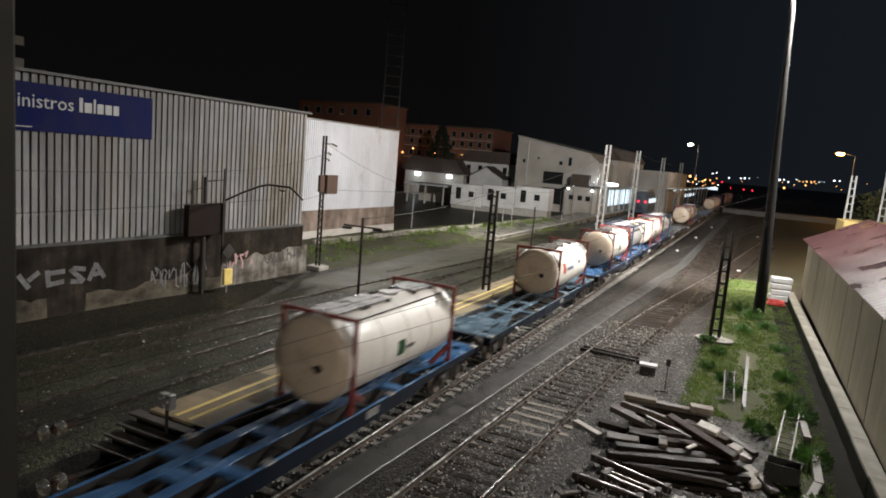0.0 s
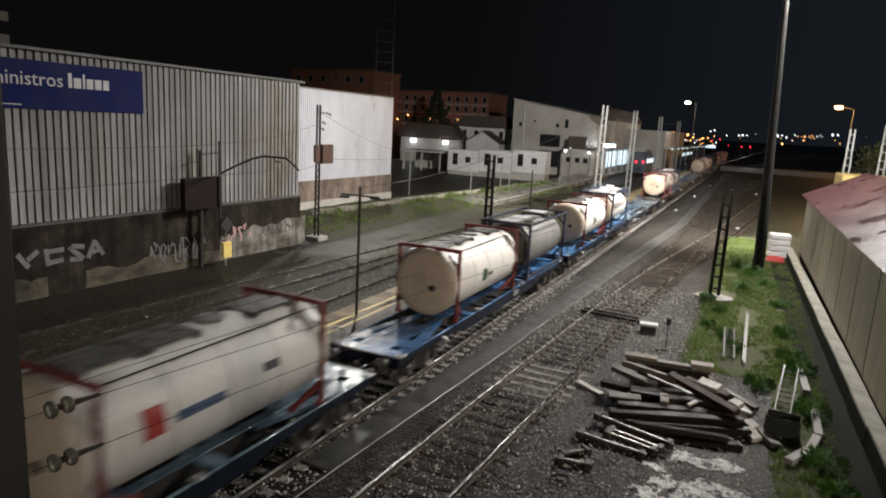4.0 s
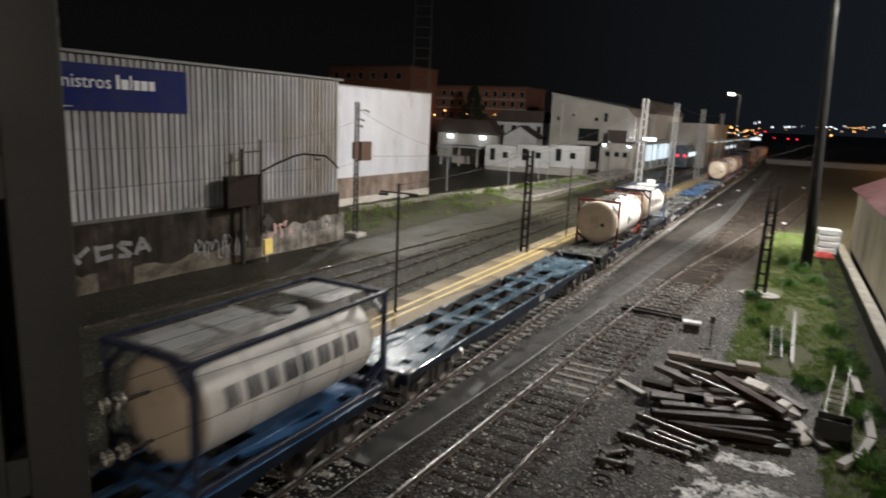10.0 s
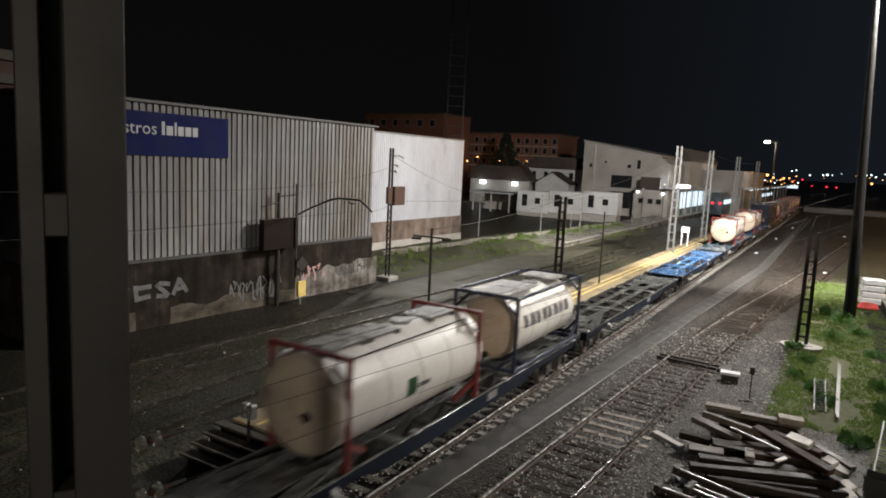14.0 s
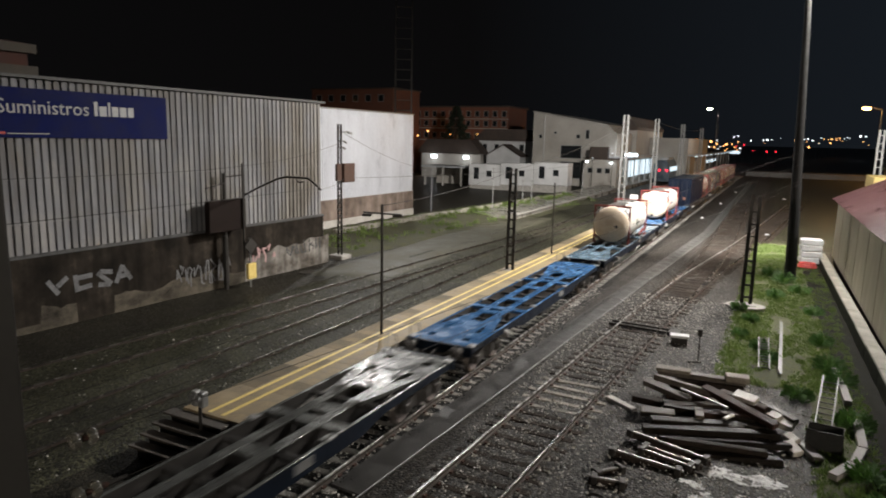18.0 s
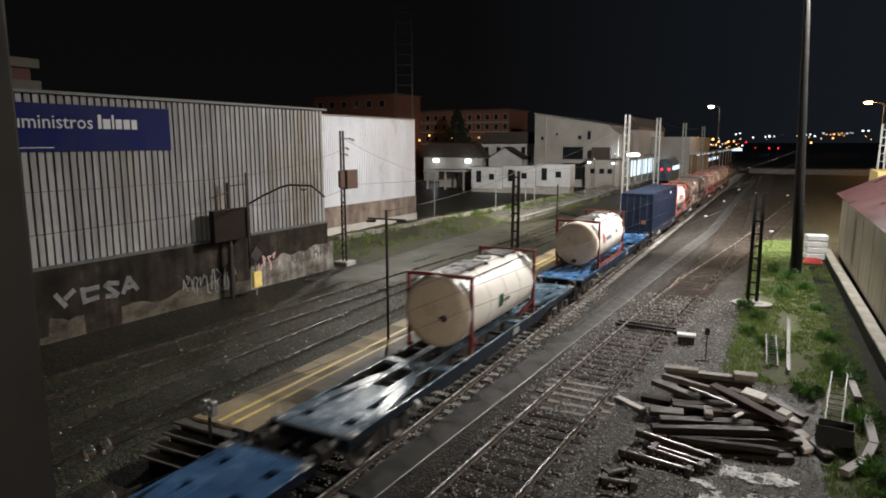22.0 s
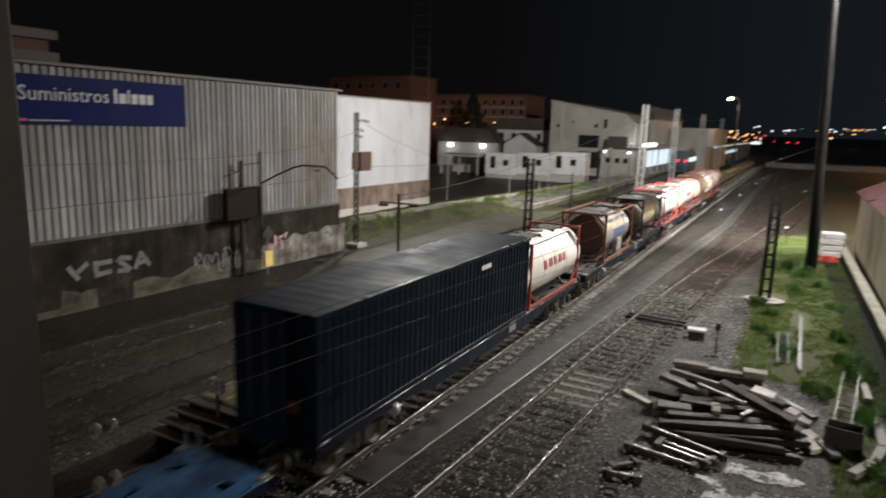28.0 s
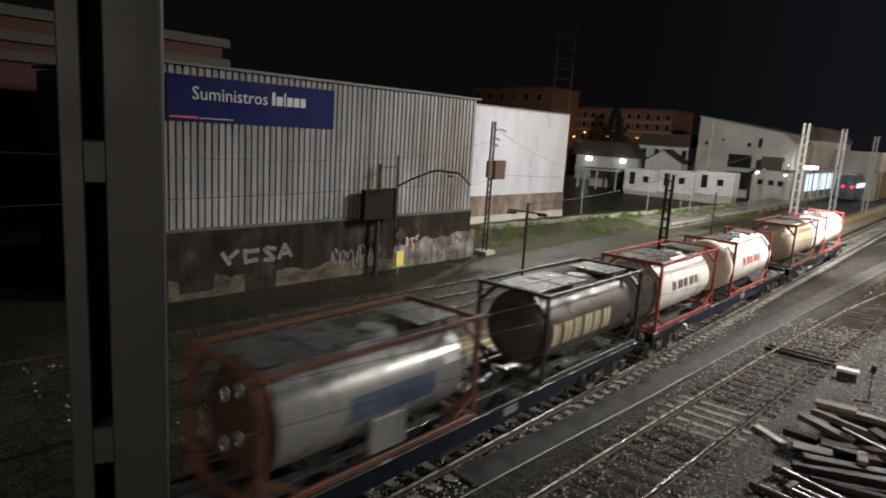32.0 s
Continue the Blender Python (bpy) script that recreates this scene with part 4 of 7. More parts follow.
def wagon_of(length, material, seed, label):
    """A skeletal container wagon; its origin is the middle of its leading end at rail level."""
    rnd = random.Random(seed)
    w = thing("container_wagon", Matrix(), label, "railway wagon", "wagons of the goods train")
    L, e = length, 0.62
    zt = 1.13
    for sx in (-1, 1):
        b = bmesh.new()
        prism(b, [(e, zt - 0.03), (L - e, zt - 0.03), (L - e, zt - 0.24), (L - 4.6, zt - 0.26), (L - 5.6, zt - 0.46), (5.6, zt - 0.46), (4.6, zt - 0.26), (e, zt - 0.24)], sx * 1.17 - 0.03, sx * 1.17 + 0.03, "X")
        # right sill carries its shade in colour, the left one takes the bogie tone
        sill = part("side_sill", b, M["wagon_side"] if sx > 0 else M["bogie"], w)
        b = bmesh.new()
        box(b, (sx * 1.16, L / 2, zt - 0.015), (0.085, L - 2 * e, 0.03), None, 0.006)
        part("top_flange", b, material, sill)
        b = bmesh.new()
        prism(b, [(e, zt - 0.03), (L - e, zt - 0.03), (L - e, zt - 0.3), (L - 5.2, zt - 0.55), (5.2, zt - 0.55), (e, zt - 0.3)], sx * 0.40 - 0.05, sx * 0.40 + 0.05, "X")
        web = part("centre_beam", b, M["bogie"], w, "grimy centre beam")
        b = bmesh.new()
        box(b, (sx * 0.40, L / 2, zt - 0.01), (0.29, L - 2 * e, 0.035), None, 0.006)
        part("top_flange", b, material, web)
    for end, s in ((e, 1), (L - e, -1)):
        b = bmesh.new()
        box(b, (0, end + s * 0.3, zt - 0.04), (2.36, 0.6, 0.1), None, 0.02)
        box(b, (0, end + s * 1.32, zt - 0.04), (2.36, 0.75, 0.1), None, 0.02)
        for x, ww in ((0.0, 0.9), (-0.98, 0.36), (0.98, 0.36)):
            box(b, (x, end + s * 0.78, zt - 0.045), (ww, 0.5, 0.09))
        part("end_plate", b, material, w, "wet painted steel end deck")
        for sx in (-1, 1):
            b = bmesh.new()
            beam(b, (sx * 0.98, end + s * 1.55, zt - 0.05), (sx * 0.46, end + s * 4.1, zt - 0.05), 0.34, 0.1)
            part("diagonal_plate", b, material, w)
        b = bmesh.new()
        box(b, (0, end + s * 2.45, zt - 0.05), (0.95, 1.5, 0.09))
        part("spine_plate", b, material, w)
        b = bmesh.new()
        box(b, (0, end, zt - 0.16), (2.5, 0.14, 0.36), None, 0.02)
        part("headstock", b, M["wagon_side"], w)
    for k in range(4):
        b = bmesh.new()
        box(b, (0, L * (0.29 + 0.14 * k), zt - 0.03), (0.6, 0.5, 0.05))
        part("spine_plate", b, material, w)
    n = int((L - 6) / 1.45)
    for k in range(n + 1):
        y = 3 + (L - 6) * k / n
        b = bmesh.new()
        wide = 0.42 if k % 4 == 2 else 0.13
        box(b, (0, y, zt - (0.06 if k % 4 == 2 else 0.14)), (2.3, wide, 0.1), None, 0.015)
        for sx in (-1, 1):
            beam(b, (sx * 1.12, y, zt - 0.12), (sx * 0.5, y, zt - 0.45), 0.06, 0.08)
        part("cross_member", b, material if k % 4 == 2 else M["bogie"], w)
    for k in range(4):
        y = (0.85, 6.9, L - 6.9, L - 0.85)[k]
        for sx in (-1, 1):
            b = bmesh.new()
            box(b, (sx * 1.14, y, zt + 0.015), (0.24, 0.26, 0.05), None, 0.01)
            box(b, (sx * 1.14, y, zt + 0.055), (0.08, 0.10, 0.05), None, 0.02)
            part("container_spigot", b, M["galv"], w)
    for y, s in ((e, -1), (L - e, 1)):
        for sx in (-0.875, 0.875):
            b = bmesh.new()
            tube(b, (sx, y, 1.02), (sx, y + s * 0.5, 1.02), 0.1, None, 12)
            tube(b, (sx, y + s * 0.5, 1.02), (sx, y + s * 0.58, 1.02), 0.24, 0.22, 16)
            part("buffer", b, M["dark_steel"], w, "round steel buffer")
        b = bmesh.new()
        tube(b, (0, y, 0.98), (0, y + s * 0.5, 0.9), 0.05, None, 8)
        tube(b, (0.05, y + s * 0.5, 0.92), (0.05, y + s * 0.6, 0.6), 0.035, None, 8)
        part("coupling", b, M["dark_steel"], w)
        b = bmesh.new()
        tube(b, (-1.18, y - s * 0.1, zt), (-1.18, y - s * 0.1, zt + 0.5), 0.018, None, 6)
        tube(b, (-1.18, y - s * 0.1, zt + 0.5), (-0.8, y - s * 0.1, zt + 0.5), 0.018, None, 6)
        tube(b, (-0.8, y - s * 0.1, zt), (-0.8, y - s * 0.1, zt + 0.5), 0.018, None, 6)
        part("handrail", b, M["galv"], w)
    for sx in (-1, 1):
        b = bmesh.new()
        tube(b, (sx * 1.0, L / 2 - 1.1, 0.62), (sx * 1.0, L / 2 + 0.2, 0.62), 0.19, None, 14)
        part("air_reservoir", b, M["bogie"], w)
        b = bmesh.new()
        box(b, (sx * 1.205, L / 2 + 1.6, 0.93), (0.02, 0.6, 0.22))
        part("data_panel", b, M["galv"], w, "dull panel of illegible wagon data")
        b = bmesh.new()
        tube(b, (sx * 1.2, 3.6, 0.83), (sx * 1.2, 3.75, 0.83), 0.16, None, 14)
        part("brake_wheel", b, M["galv"], w)
    bogie_of(w, 2.35, 0)
    bogie_of(w, L - 2.35, 1)
    return w


CL, CW, CH, CZ = 6.0, 2.44, 2.59, 1.16


def tank_of(frame_m, barrel_m, head_m, label, style=0, badge=None, deck_m=None):
    """A tank container; its origin is the middle of its leading bottom edge at the wagon deck."""
    w = thing("tank_container", Matrix(), label, "tank container", "tank containers on the train")
    R_ = 1.19 if style in (1, 2) else 1.1
    over = {1: 0.45, 2: 0.6}.get(style, -0.16)
    z0 = 1.34
    b = bmesh.new()
    prof = [(0.0 - over, 0.0), (0.02 - over, 0.5), (0.07 - over, 0.88), (0.14 - over, R_ - 0.11), (0.20 - over, R_ - 0.05), (0.30 - over, R_)]
    tail = [(CL - a, r) for a, r in reversed(prof)]
    mid = []
    for y in (0.5, 1.6, 3.0, 4.4, 5.5):
        mid.append((y, R_))
    revolve(b, prof[5:] + mid + tail[:1], 36, "Y", (0, 0, z0))
    part("barrel", b, barrel_m, w)
    b = bmesh.new()
    revolve(b, prof, 36, "Y", (0, 0, z0))
    part("front_end", b, head_m, w, "domed tank end")
    b = bmesh.new()
    revolve(b, tail, 36, "Y", (0, 0, z0))
    part("rear_end", b, head_m, w, "domed tank end")
    for y in (1.6, 3.0, 4.4):
        b = bmesh.new()
        revolve(b, [(y - 0.03, R_ - 0.02), (y - 0.025, R_ + 0.004), (y + 0.025, R_ + 0.004), (y + 0.03, R_ - 0.02)], 36, "Y", (0, 0, z0))
        part("weld_band", b, M["tank_band"] if barrel_m is M["tank_white"] else barrel_m, w, "grimy reinforcing ring")
    hw, s = CW / 2, 0.11
    for y in (s / 2, CL - s / 2):
        for sx in (-1, 1):
            b = bmesh.new()
            box(b, (sx * (hw - s / 2), y, CH / 2), (s, s, CH), None, 0.012)
            for z in (0.06, CH - 0.06):
                box(b, (sx * (hw - 0.085), y, z), (0.175, 0.175, 0.12), None, 0.015)
            part("corner_post", b, frame_m, w)
            if style in (0, 3):
                for za, zb in ((0.75, 0.08), (CH - 0.62, CH - 0.08)):
                    b = bmesh.new()
                    beam(b, (sx * (hw - 0.1), y, za), (sx * 0.6, y, zb), 0.09, 0.09)
                    part("end_brace", b, frame_m, w)
        for z in (0.07, CH - 0.06) if style in (0, 3) else (CH - 0.06,):
            b = bmesh.new()
            box(b, (0, y, z), (CW - 2 * s, 0.11, 0.12), None, 0.012)
            part("end_beam", b, frame_m, w)
    if style in (1, 2):
        for y in (0.2, CL - 0.2):
            for sx in (-1, 1):
                b = bmesh.new()
                box(b, (sx * 0.96, y, 2.17), (0.56, 0.30, 0.05), Matrix.Rotation(sx * radians(46), 3, "Y"), 0.01)
                part("corner_gusset", b, M["white_paint"], w, "white painted corner gusset")
    for sx in (-1, 1):
        if style in (0, 2, 3):
            b = bmesh.new()
            box(b, (sx * (hw - 0.06), CL / 2, 0.09), (0.10, CL - 2 * s, 0.13), None, 0.012)
            for y0, y1 in ((0.12, 0.9), (CL - 0.12, CL - 0.9)):
                beam(b, (sx * (hw - 0.06), y0, 0.62), (sx * (hw - 0.06), y1, 0.14), 0.08, 0.09)
            part("side_rail", b, frame_m, w)
        else:
            for y0, y1 in ((0.10, 0.95), (CL - 0.10, CL - 0.95)):
                b = bmesh.new()
                beam(b, (sx * (hw - 0.07), y0, 0.55), (sx * (hw - 0.3), y1, 0.10), 0.10, 0.12)
                part("saddle_brace", b, frame_m, w)
        if style in (0, 3):
            b = bmesh.new()
            box(b, (sx * (hw - 0.05), CL / 2, CH - 0.05), (0.09, CL - 2 * s, 0.09), None, 0.01)
            part("top_rail", b, frame_m, w)
    dm = deck_m or (M["walkway"] if style == 0 else M["walkway_dark"])
    nplate = 4
    for k in range(nplate):
        y0 = 0.25 + (CL - 0.5) * k / nplate
        y1 = y0 + (CL - 0.5) / nplate - 0.1
        if k == 2:
            continue
        b = bmesh.new()
        box(b, (0.0 if style else -0.06, (y0 + y1) / 2, CH - 0.045), (1.5 if style in (0, 3) else 0.95, y1 - y0, 0.03))
        for yy in (y0 + 0.08, y1 - 0.08):
            box(b, (0.0 if style else -0.06, yy, CH - 0.1), (1.0, 0.06, 0.09))
        wk = part("walkway", b, dm, w, "wet metal walkway plate")
        if style == 0:
            for j in range(5):
                b = bmesh.new()
                box(b, (-0.06, y0 + 0.12 + 0.24 * j, CH - 0.024), (0.8, 0.12, 0.02))
                part("tread_bar", b, M["plastic_white"], wk, "pale non-slip tread bar")
    b = bmesh.new()
    tube(b, (0, 3.6, z0 + R_ - 0.04), (0, 3.6, z0 + R_ + 0.03), 0.26, None, 18)
    tube(b, (0, 3.6, z0 + R_ + 0.03), (0, 3.6, z0 + R_ + 0.06), 0.30, None, 18)
    part("manhole", b, M["galv"], w, "round manhole lid")
    b = bmesh.new()
    tube(b, (0.75, 0.3, CH - 0.26), (0.75, CL - 0.3, CH - 0.26), 0.02, None, 6)
    for yy in (0.3, 2.0, 4.0, CL - 0.3):
        tube(b, (0.75, yy, CH - 0.30), (0.62, yy, CH - 0.36), 0.018, None, 6)
    part("vapour_pipe", b, M["dark_steel"], w)
    b = bmesh.new()
    vx, vz = (0.42, z0 - 0.12) if style == 1 else (0.0, 0.42)
    tube(b, (vx, -over + 0.10, vz), (vx, -over - 0.04, vz), 0.11, None, 14)
    tube(b, (vx, -over - 0.04, vz), (vx - 0.16, -over - 0.06, vz + 0.03), 0.03, None, 6)
    part("outlet_valve", b, M["dark_steel"], w)
    # small placards and lettering bars wrapped close to the barrel
    def curved(y0, y1, a0, a1, material, name, label=""):
        bb = bmesh.new()
        n = 6
        va = [bb.verts.new(((R_ + 0.012) * math.cos(radians(a0 + (a1 - a0) * k / n)), y0, z0 + (R_ + 0.012) * math.sin(radians(a0 + (a1 - a0) * k / n)))) for k in range(n + 1)]
        vb = [bb.verts.new((v.co.x, y1, v.co.z)) for v in va]
        for k in range(n):
            bb.faces.new((va[k], vb[k], vb[k + 1], va[k + 1]))
        part(name, bb, material, w, label)
    if badge == "green":
        curved(2.3, 2.72, -14, 8, M["badge_green"], "placard", "small dark green placard")
        curved(2.8, 3.3, -8, -2, M["badge_dark"], "placard", "small line of illegible print")
    elif badge in ("dark", "red", "cream"):
        mm = M["badge_" + badge]
        hh = (0, 17) if badge != "cream" else (-20, 14)
        n = 5 if badge != "cream" else 6
        span = 2.9 if badge != "cream" else 3.6
        if style == 0:
            hh, n, span = (2, 24), 8, 4.2
        for k in range(n):
            y0 = 0.9 + span * k / n if style == 0 else 1.5 + span * k / n if badge != "cream" else 0.6 + span * k / n
            ww = span / n
            curved(y0, y0 + ww * 0.3, hh[0], hh[1], mm, "letter_bar")
            curved(y0 + ww * 0.42, y0 + ww * (0.72 if k % 2 else 0.6), hh[0], hh[1], mm, "letter_bar")
    elif badge == "blue":
        curved(2.1, 4.6, -16, 12, M["badge_blue"], "emblem", "faded blue patch")
        curved(4.9, 5.5, 14, 26, M["white_paint"], "placard", "white placard")
        b2 = bmesh.new()
        box(b2, (1.14, 3.1, 0.62), (0.12, 1.0, 0.75), None, 0.02)
        part("valve_box", b2, M["tank_grey"], w, "grey valve box")
    elif badge == "arms":
        curved(0.9, 1.35, -4, 22, M["badge_red"], "placard", "red and black placard")
        curved(1.6, 2.8, 0, 9, M["badge_blue"], "placard", "pale illegible print")
        curved(3.9, 4.4, 8, 17, M["badge_dark"], "placard", "dark oval emblem")
    return w


def box_container_of():
    L, H = 12.19, 2.9
    w = thing("box_container", Matrix(), "long dark navy corrugated box container", "container")
    hw = CW / 2
    for sx in (-1, 1):
        b = bmesh.new()
        n = 44
        p = (L - 0.4) / n
        pts = []
        for k in range(n):
            a = 0.2 + k * p
            pts += [(hw - 0.036, a), (hw - 0.036, a + p * 0.35), (hw - 0.012, a + p * 0.55), (hw - 0.012, a + p * 0.8)]
        pts.append((hw - 0.036, L - 0.2))
        lo = [b.verts.new((sx * x, y, 0.14)) for x, y in pts]
        hi = [b.verts.new((sx * x, y, H - 0.1)) for x, y in pts]
        for k in range(len(pts) - 1):
            b.faces.new((lo[k], lo[k + 1], hi[k + 1], hi[k]))
        part("side_wall", b, M["navy_box"], w)
        for z in (0.08, H - 0.06):
            b = bmesh.new()
            box(b, (sx * (hw - 0.06), L / 2, z), (0.12, L - 0.3, 0.13), None, 0.01)
            part("rail_beam", b, M["navy_box"], w)
        for y in (0.09, L - 0.09):
            b = bmesh.new()
            box(b, (sx * (hw - 0.09), y, H / 2), (0.18, 0.18, H), None, 0.015)
            part("corner_post", b, M["navy_box"], w)
    for y, s in ((0.06, -1), (L - 0.06, 1)):
        for sx in (-1, 1):
            b = bmesh.new()
            box(b, (sx * 0.53, y, H / 2), (1.02, 0.05, H - 0.28), None, 0.01)
            d = part("door_leaf", b, M["navy_box"], w)
            for dx in (0.25, 0.75):
                b = bmesh.new()
                tube(b, (sx * dx, y + s * 0.05, 0.16), (sx * dx, y + s * 0.05, H - 0.16), 0.02, None, 6)
                part("locking_bar", b, M["dark_steel"], d)
        for z in (0.08, H - 0.08):
            b = bmesh.new()
            box(b, (0, y, z), (CW - 0.36, 0.12, 0.16), None, 0.01)
            part("end_beam", b, M["navy_box"], w)
    b = bmesh.new()
    prev = None
    for k in range(67):
        y = 0.1 + (L - 0.2) * k / 66
        z = H + (0.004 if k % 3 == 1 else -0.002)
        cur = [b.verts.new((-hw + 0.07, y, z)), b.verts.new((hw - 0.07, y, z))]
        if prev:
            b.faces.new((prev[0], prev[1], cur[1], cur[0]))
        prev = cur
    part("roof_sheet", b, M["navy_roof"], w)
    b = bmesh.new()
    box(b, (0.55, 0.018, 0.72), (0.3, 0.012, 0.3))
    part("placard", b, M["frame_brown"], w, "small orange placard")
    for y in (8.4,):
        b = bmesh.new()
        box(b, (hw + 0.004, y, H - 0.42), (0.012, 0.7, 0.14))
        part("data_panel", b, M["plastic_white"], w, "pale illegible marking")
    return w


BLUE_L = "blue skeletal container wagon, wet empty deck, running on the main line"
GREY_L = "grimy grey-blue skeletal container wagon with an empty wet deck"
WAGONS = [(-15.6, 19.0, "wagon_blue"), (3.5, 19.0, "wagon_blue"), (22.6, 18.9, "wagon_pale"), (41.6, 18.9, "wagon_blue"), (60.6, 18.8, "wagon_blue"),
          (79.5, 19.0, "wagon_pale"), (98.6, 19.0, "wagon_grey"), (117.7, 18.9, "wagon_grey"), (136.7, 18.2, "wagon_blue"), (155.0, 19.6, "wagon_pale"),
          (174.7, 19.6, "wagon_blue"), (194.4, 19.8, "wagon_grey"), (214.3, 19.7, "wagon_grey"), (234.1, 19.6, "wagon_grey"), (253.8, 19.4, "wagon_grey")]
ROLLING = []
for k, (s, L, mk) in enumerate(WAGONS):
    ROLLING.append((wagon_of(L, M[mk], 40 + k, GREY_L if mk == "wagon_grey" else BLUE_L), s, 0.0))
W_, C_, G_, D_ = M["tank_white"], M["tank_cream"], M["tank_grey"], M["tank_dark"]
RED_L = "white tank container in a dull red frame"
TANKS = [
    (13.5, M["frame_red"], W_, C_, RED_L + ", green placard", 1, "green"),
    (32.5, M["frame_red"], W_, C_, RED_L, 1, "arms"),
    (46.3, M["frame_red"], W_, C_, RED_L + ", green placard", 1, "green"),
    (54.1, M["frame_blue"], M["tank_slate"], M["tank_dark"], "grey tank container in a dark navy frame", 0, None),
    (64.8, M["frame_red"], W_, C_, RED_L + ", lettered side", 1, "green"),
    (73.0, M["frame_blue"], W_, C_, "white tank container in a navy frame with dark lettering", 0, "dark"),
    (102.7, M["frame_red"], W_, C_, RED_L + ", small green placard", 1, "green"),
    (111.2, M["frame_blue"], W_, C_, "white tank container in a navy frame, dark roof plates", 0, "dark"),
    (162.4, M["frame_red"], W_, C_, RED_L + ", alone on its wagon", 1, "green"),
    (178.8, M["frame_red"], W_, C_, RED_L + ", coloured placards", 2, "arms"),
    (207.5, M["frame_bright"], W_, C_, "white tank container in a bright red frame with red lettering", 2, "red"),
    # its ends use dark rust brown, standing in for the shade on the front
    (218.2, M["frame_brown"], G_, M["rust"], "grey tank container in a rusty brown frame", 3, "blue"),
    (227.2, M["frame_black"], D_, M["tank_dark"], "grimy black tank container with cream lettering", 3, "cream"),
    (234.9, M["frame_bright"], W_, G_, "white tank container in a bright red frame with dark lettering", 3, "dark"),
    (243.4, M["frame_bright"], W_, C_, "white tank container with red corner frames", 2, "red"),
    (254.7, M["frame_brown"], C_, C_, "cream tank container in a brown frame", 3, None),
    (263.4, M["frame_bright"], W_, W_, "white tank container in a bright red frame, last on the train", 2, None),
]
for s, fm, bmn, hm, lab, style, badge in TANKS:
    ROLLING.append((tank_of(fm, bmn, hm, lab, style, badge, M["walkway_dark"] if bmn is M["tank_slate"] else None), s, CZ))
ROLLING.append((box_container_of(), 195.0, CZ))
# metres that the train has run by each time
RUN = [(0, 0), (2, 13.2), (4, 26.4), (6, 39.6), (9, 59.4), (11, 72.6), (13, 85.8), (15, 98.9), (17, 111.9), (19, 124.8), (21, 137.5), (22.5, 147.2), (23, 150.5), (24.5, 160.6), (26, 170.9), (28, 184.7), (30, 198.4), (32, 212.2)]


def motions():
    for ob, s, z in ROLLING:
        walk(ob, [(t, pose(XM, s - d, z)) for t, d in RUN])
    times, metres = [r[0] for r in RUN], [r[1] for r in RUN]
    turns = [(k / 10, math.degrees(float(np.interp(k / 10, times, metres)) / 0.455)) for k in range(321)]
    for ob, y in WHEELS:
        walk(ob, [(t, pose(0, y, 0.455, a % 360)) for t, a in turns])


# ---- masts, posts and right-hand side ----
def lattice_mast(name, m, h, w0, w1, material, label, arm=True, step=0.62):
    t = thing(name, m, label, "mast")
    rnd = random.Random(int(h * 100))
    for sx in (-1, 1):
        b = bmesh.new()
        beam(b, (sx * w0 / 2, 0, -0.3), (sx * w1 / 2, 0, h), 0.07, 0.16)
        part("leg", b, material, t)
    n = int(h / step)
    for k in range(n):
        z = 0.35 + step * k
        w = w0 + (w1 - w0) * z / h
        b = bmesh.new()
        box(b, (0, 0, z), (w, 0.1, 0.09))
        part("batten", b, material, t)
    b = bmesh.new()
    box(b, (0, 0, -0.18), (w0 + 0.5, 0.9, 0.36), None, 0.04)
    part("footing", b, M["concrete"], t, "pale concrete footing")
    return t


lattice_mast("lattice_post", pose(-0.94, 35.8, 0.0, 0, 0, 12), 5.5, 0.42, 0.34, M["dark_steel"], "dark battened steel post on a concrete foot in the grass", step=0.62)
b = bmesh.new()
prism(b, [(0.95 * (1 + 0.15 * noise.noise((k, 2.0, 0))) * math.cos(k * 0.483), 0.75 * (1 + 0.2 * noise.noise((k, 5.0, 0))) * math.sin(k * 0.483)) for k in range(13)], -0.3, -0.04, "Z")
o = single("concrete_pad", b, M["concrete"], "worn round concrete pad under the lattice post", "concrete pad")
o.location = (-0.94, 35.6, 0)
pole = thing("light_mast", pose(1.11, 45.3, 0), "tall dark tapered floodlight mast in the grass", "light mast")
b = bmesh.new()
tube(b, (0, 0, -0.3), (0, 0, 1.2), 0.36, 0.33, 14)
tube(b, (0, 0, 1.2), (-0.75, 0, 19.5), 0.33, 0.13, 14)
part("shaft", b, M["mast_paint"], pole)
b = bmesh.new()
box(b, (-0.75, 0, 20.1), (4.2, 0.4, 0.2), None, 0.03)
part("floodlight_bracket", b, M["dark_steel"], pole)
for dx, dy in ((-2.5, 0.0), (-0.9, -0.35), (-0.5, 0.35), (1.1, 0.0)):
    b = bmesh.new()
    box(b, (dx, dy, 19.95), (0.6, 0.4, 0.16), None, 0.03)
    part("floodlight_head", b, M["dark_steel"], pole, "dark floodlight housing")

# platform posts
tp = thing("platform_lamp_post", pose(-12.73, 20.0, PZ), "slim dark post with a crossbar on the platform", "post")
b = bmesh.new()
tube(b, (0, 0, 0), (0, 0, 4.85), 0.055, 0.05, 10)
part("post", b, M["dark_steel"], tp)
b = bmesh.new()
beam(b, (-0.62, -0.3, 4.55), (0.62, 0.3, 4.48), 0.06, 0.06)
part("crossbar", b, M["dark_steel"], tp)
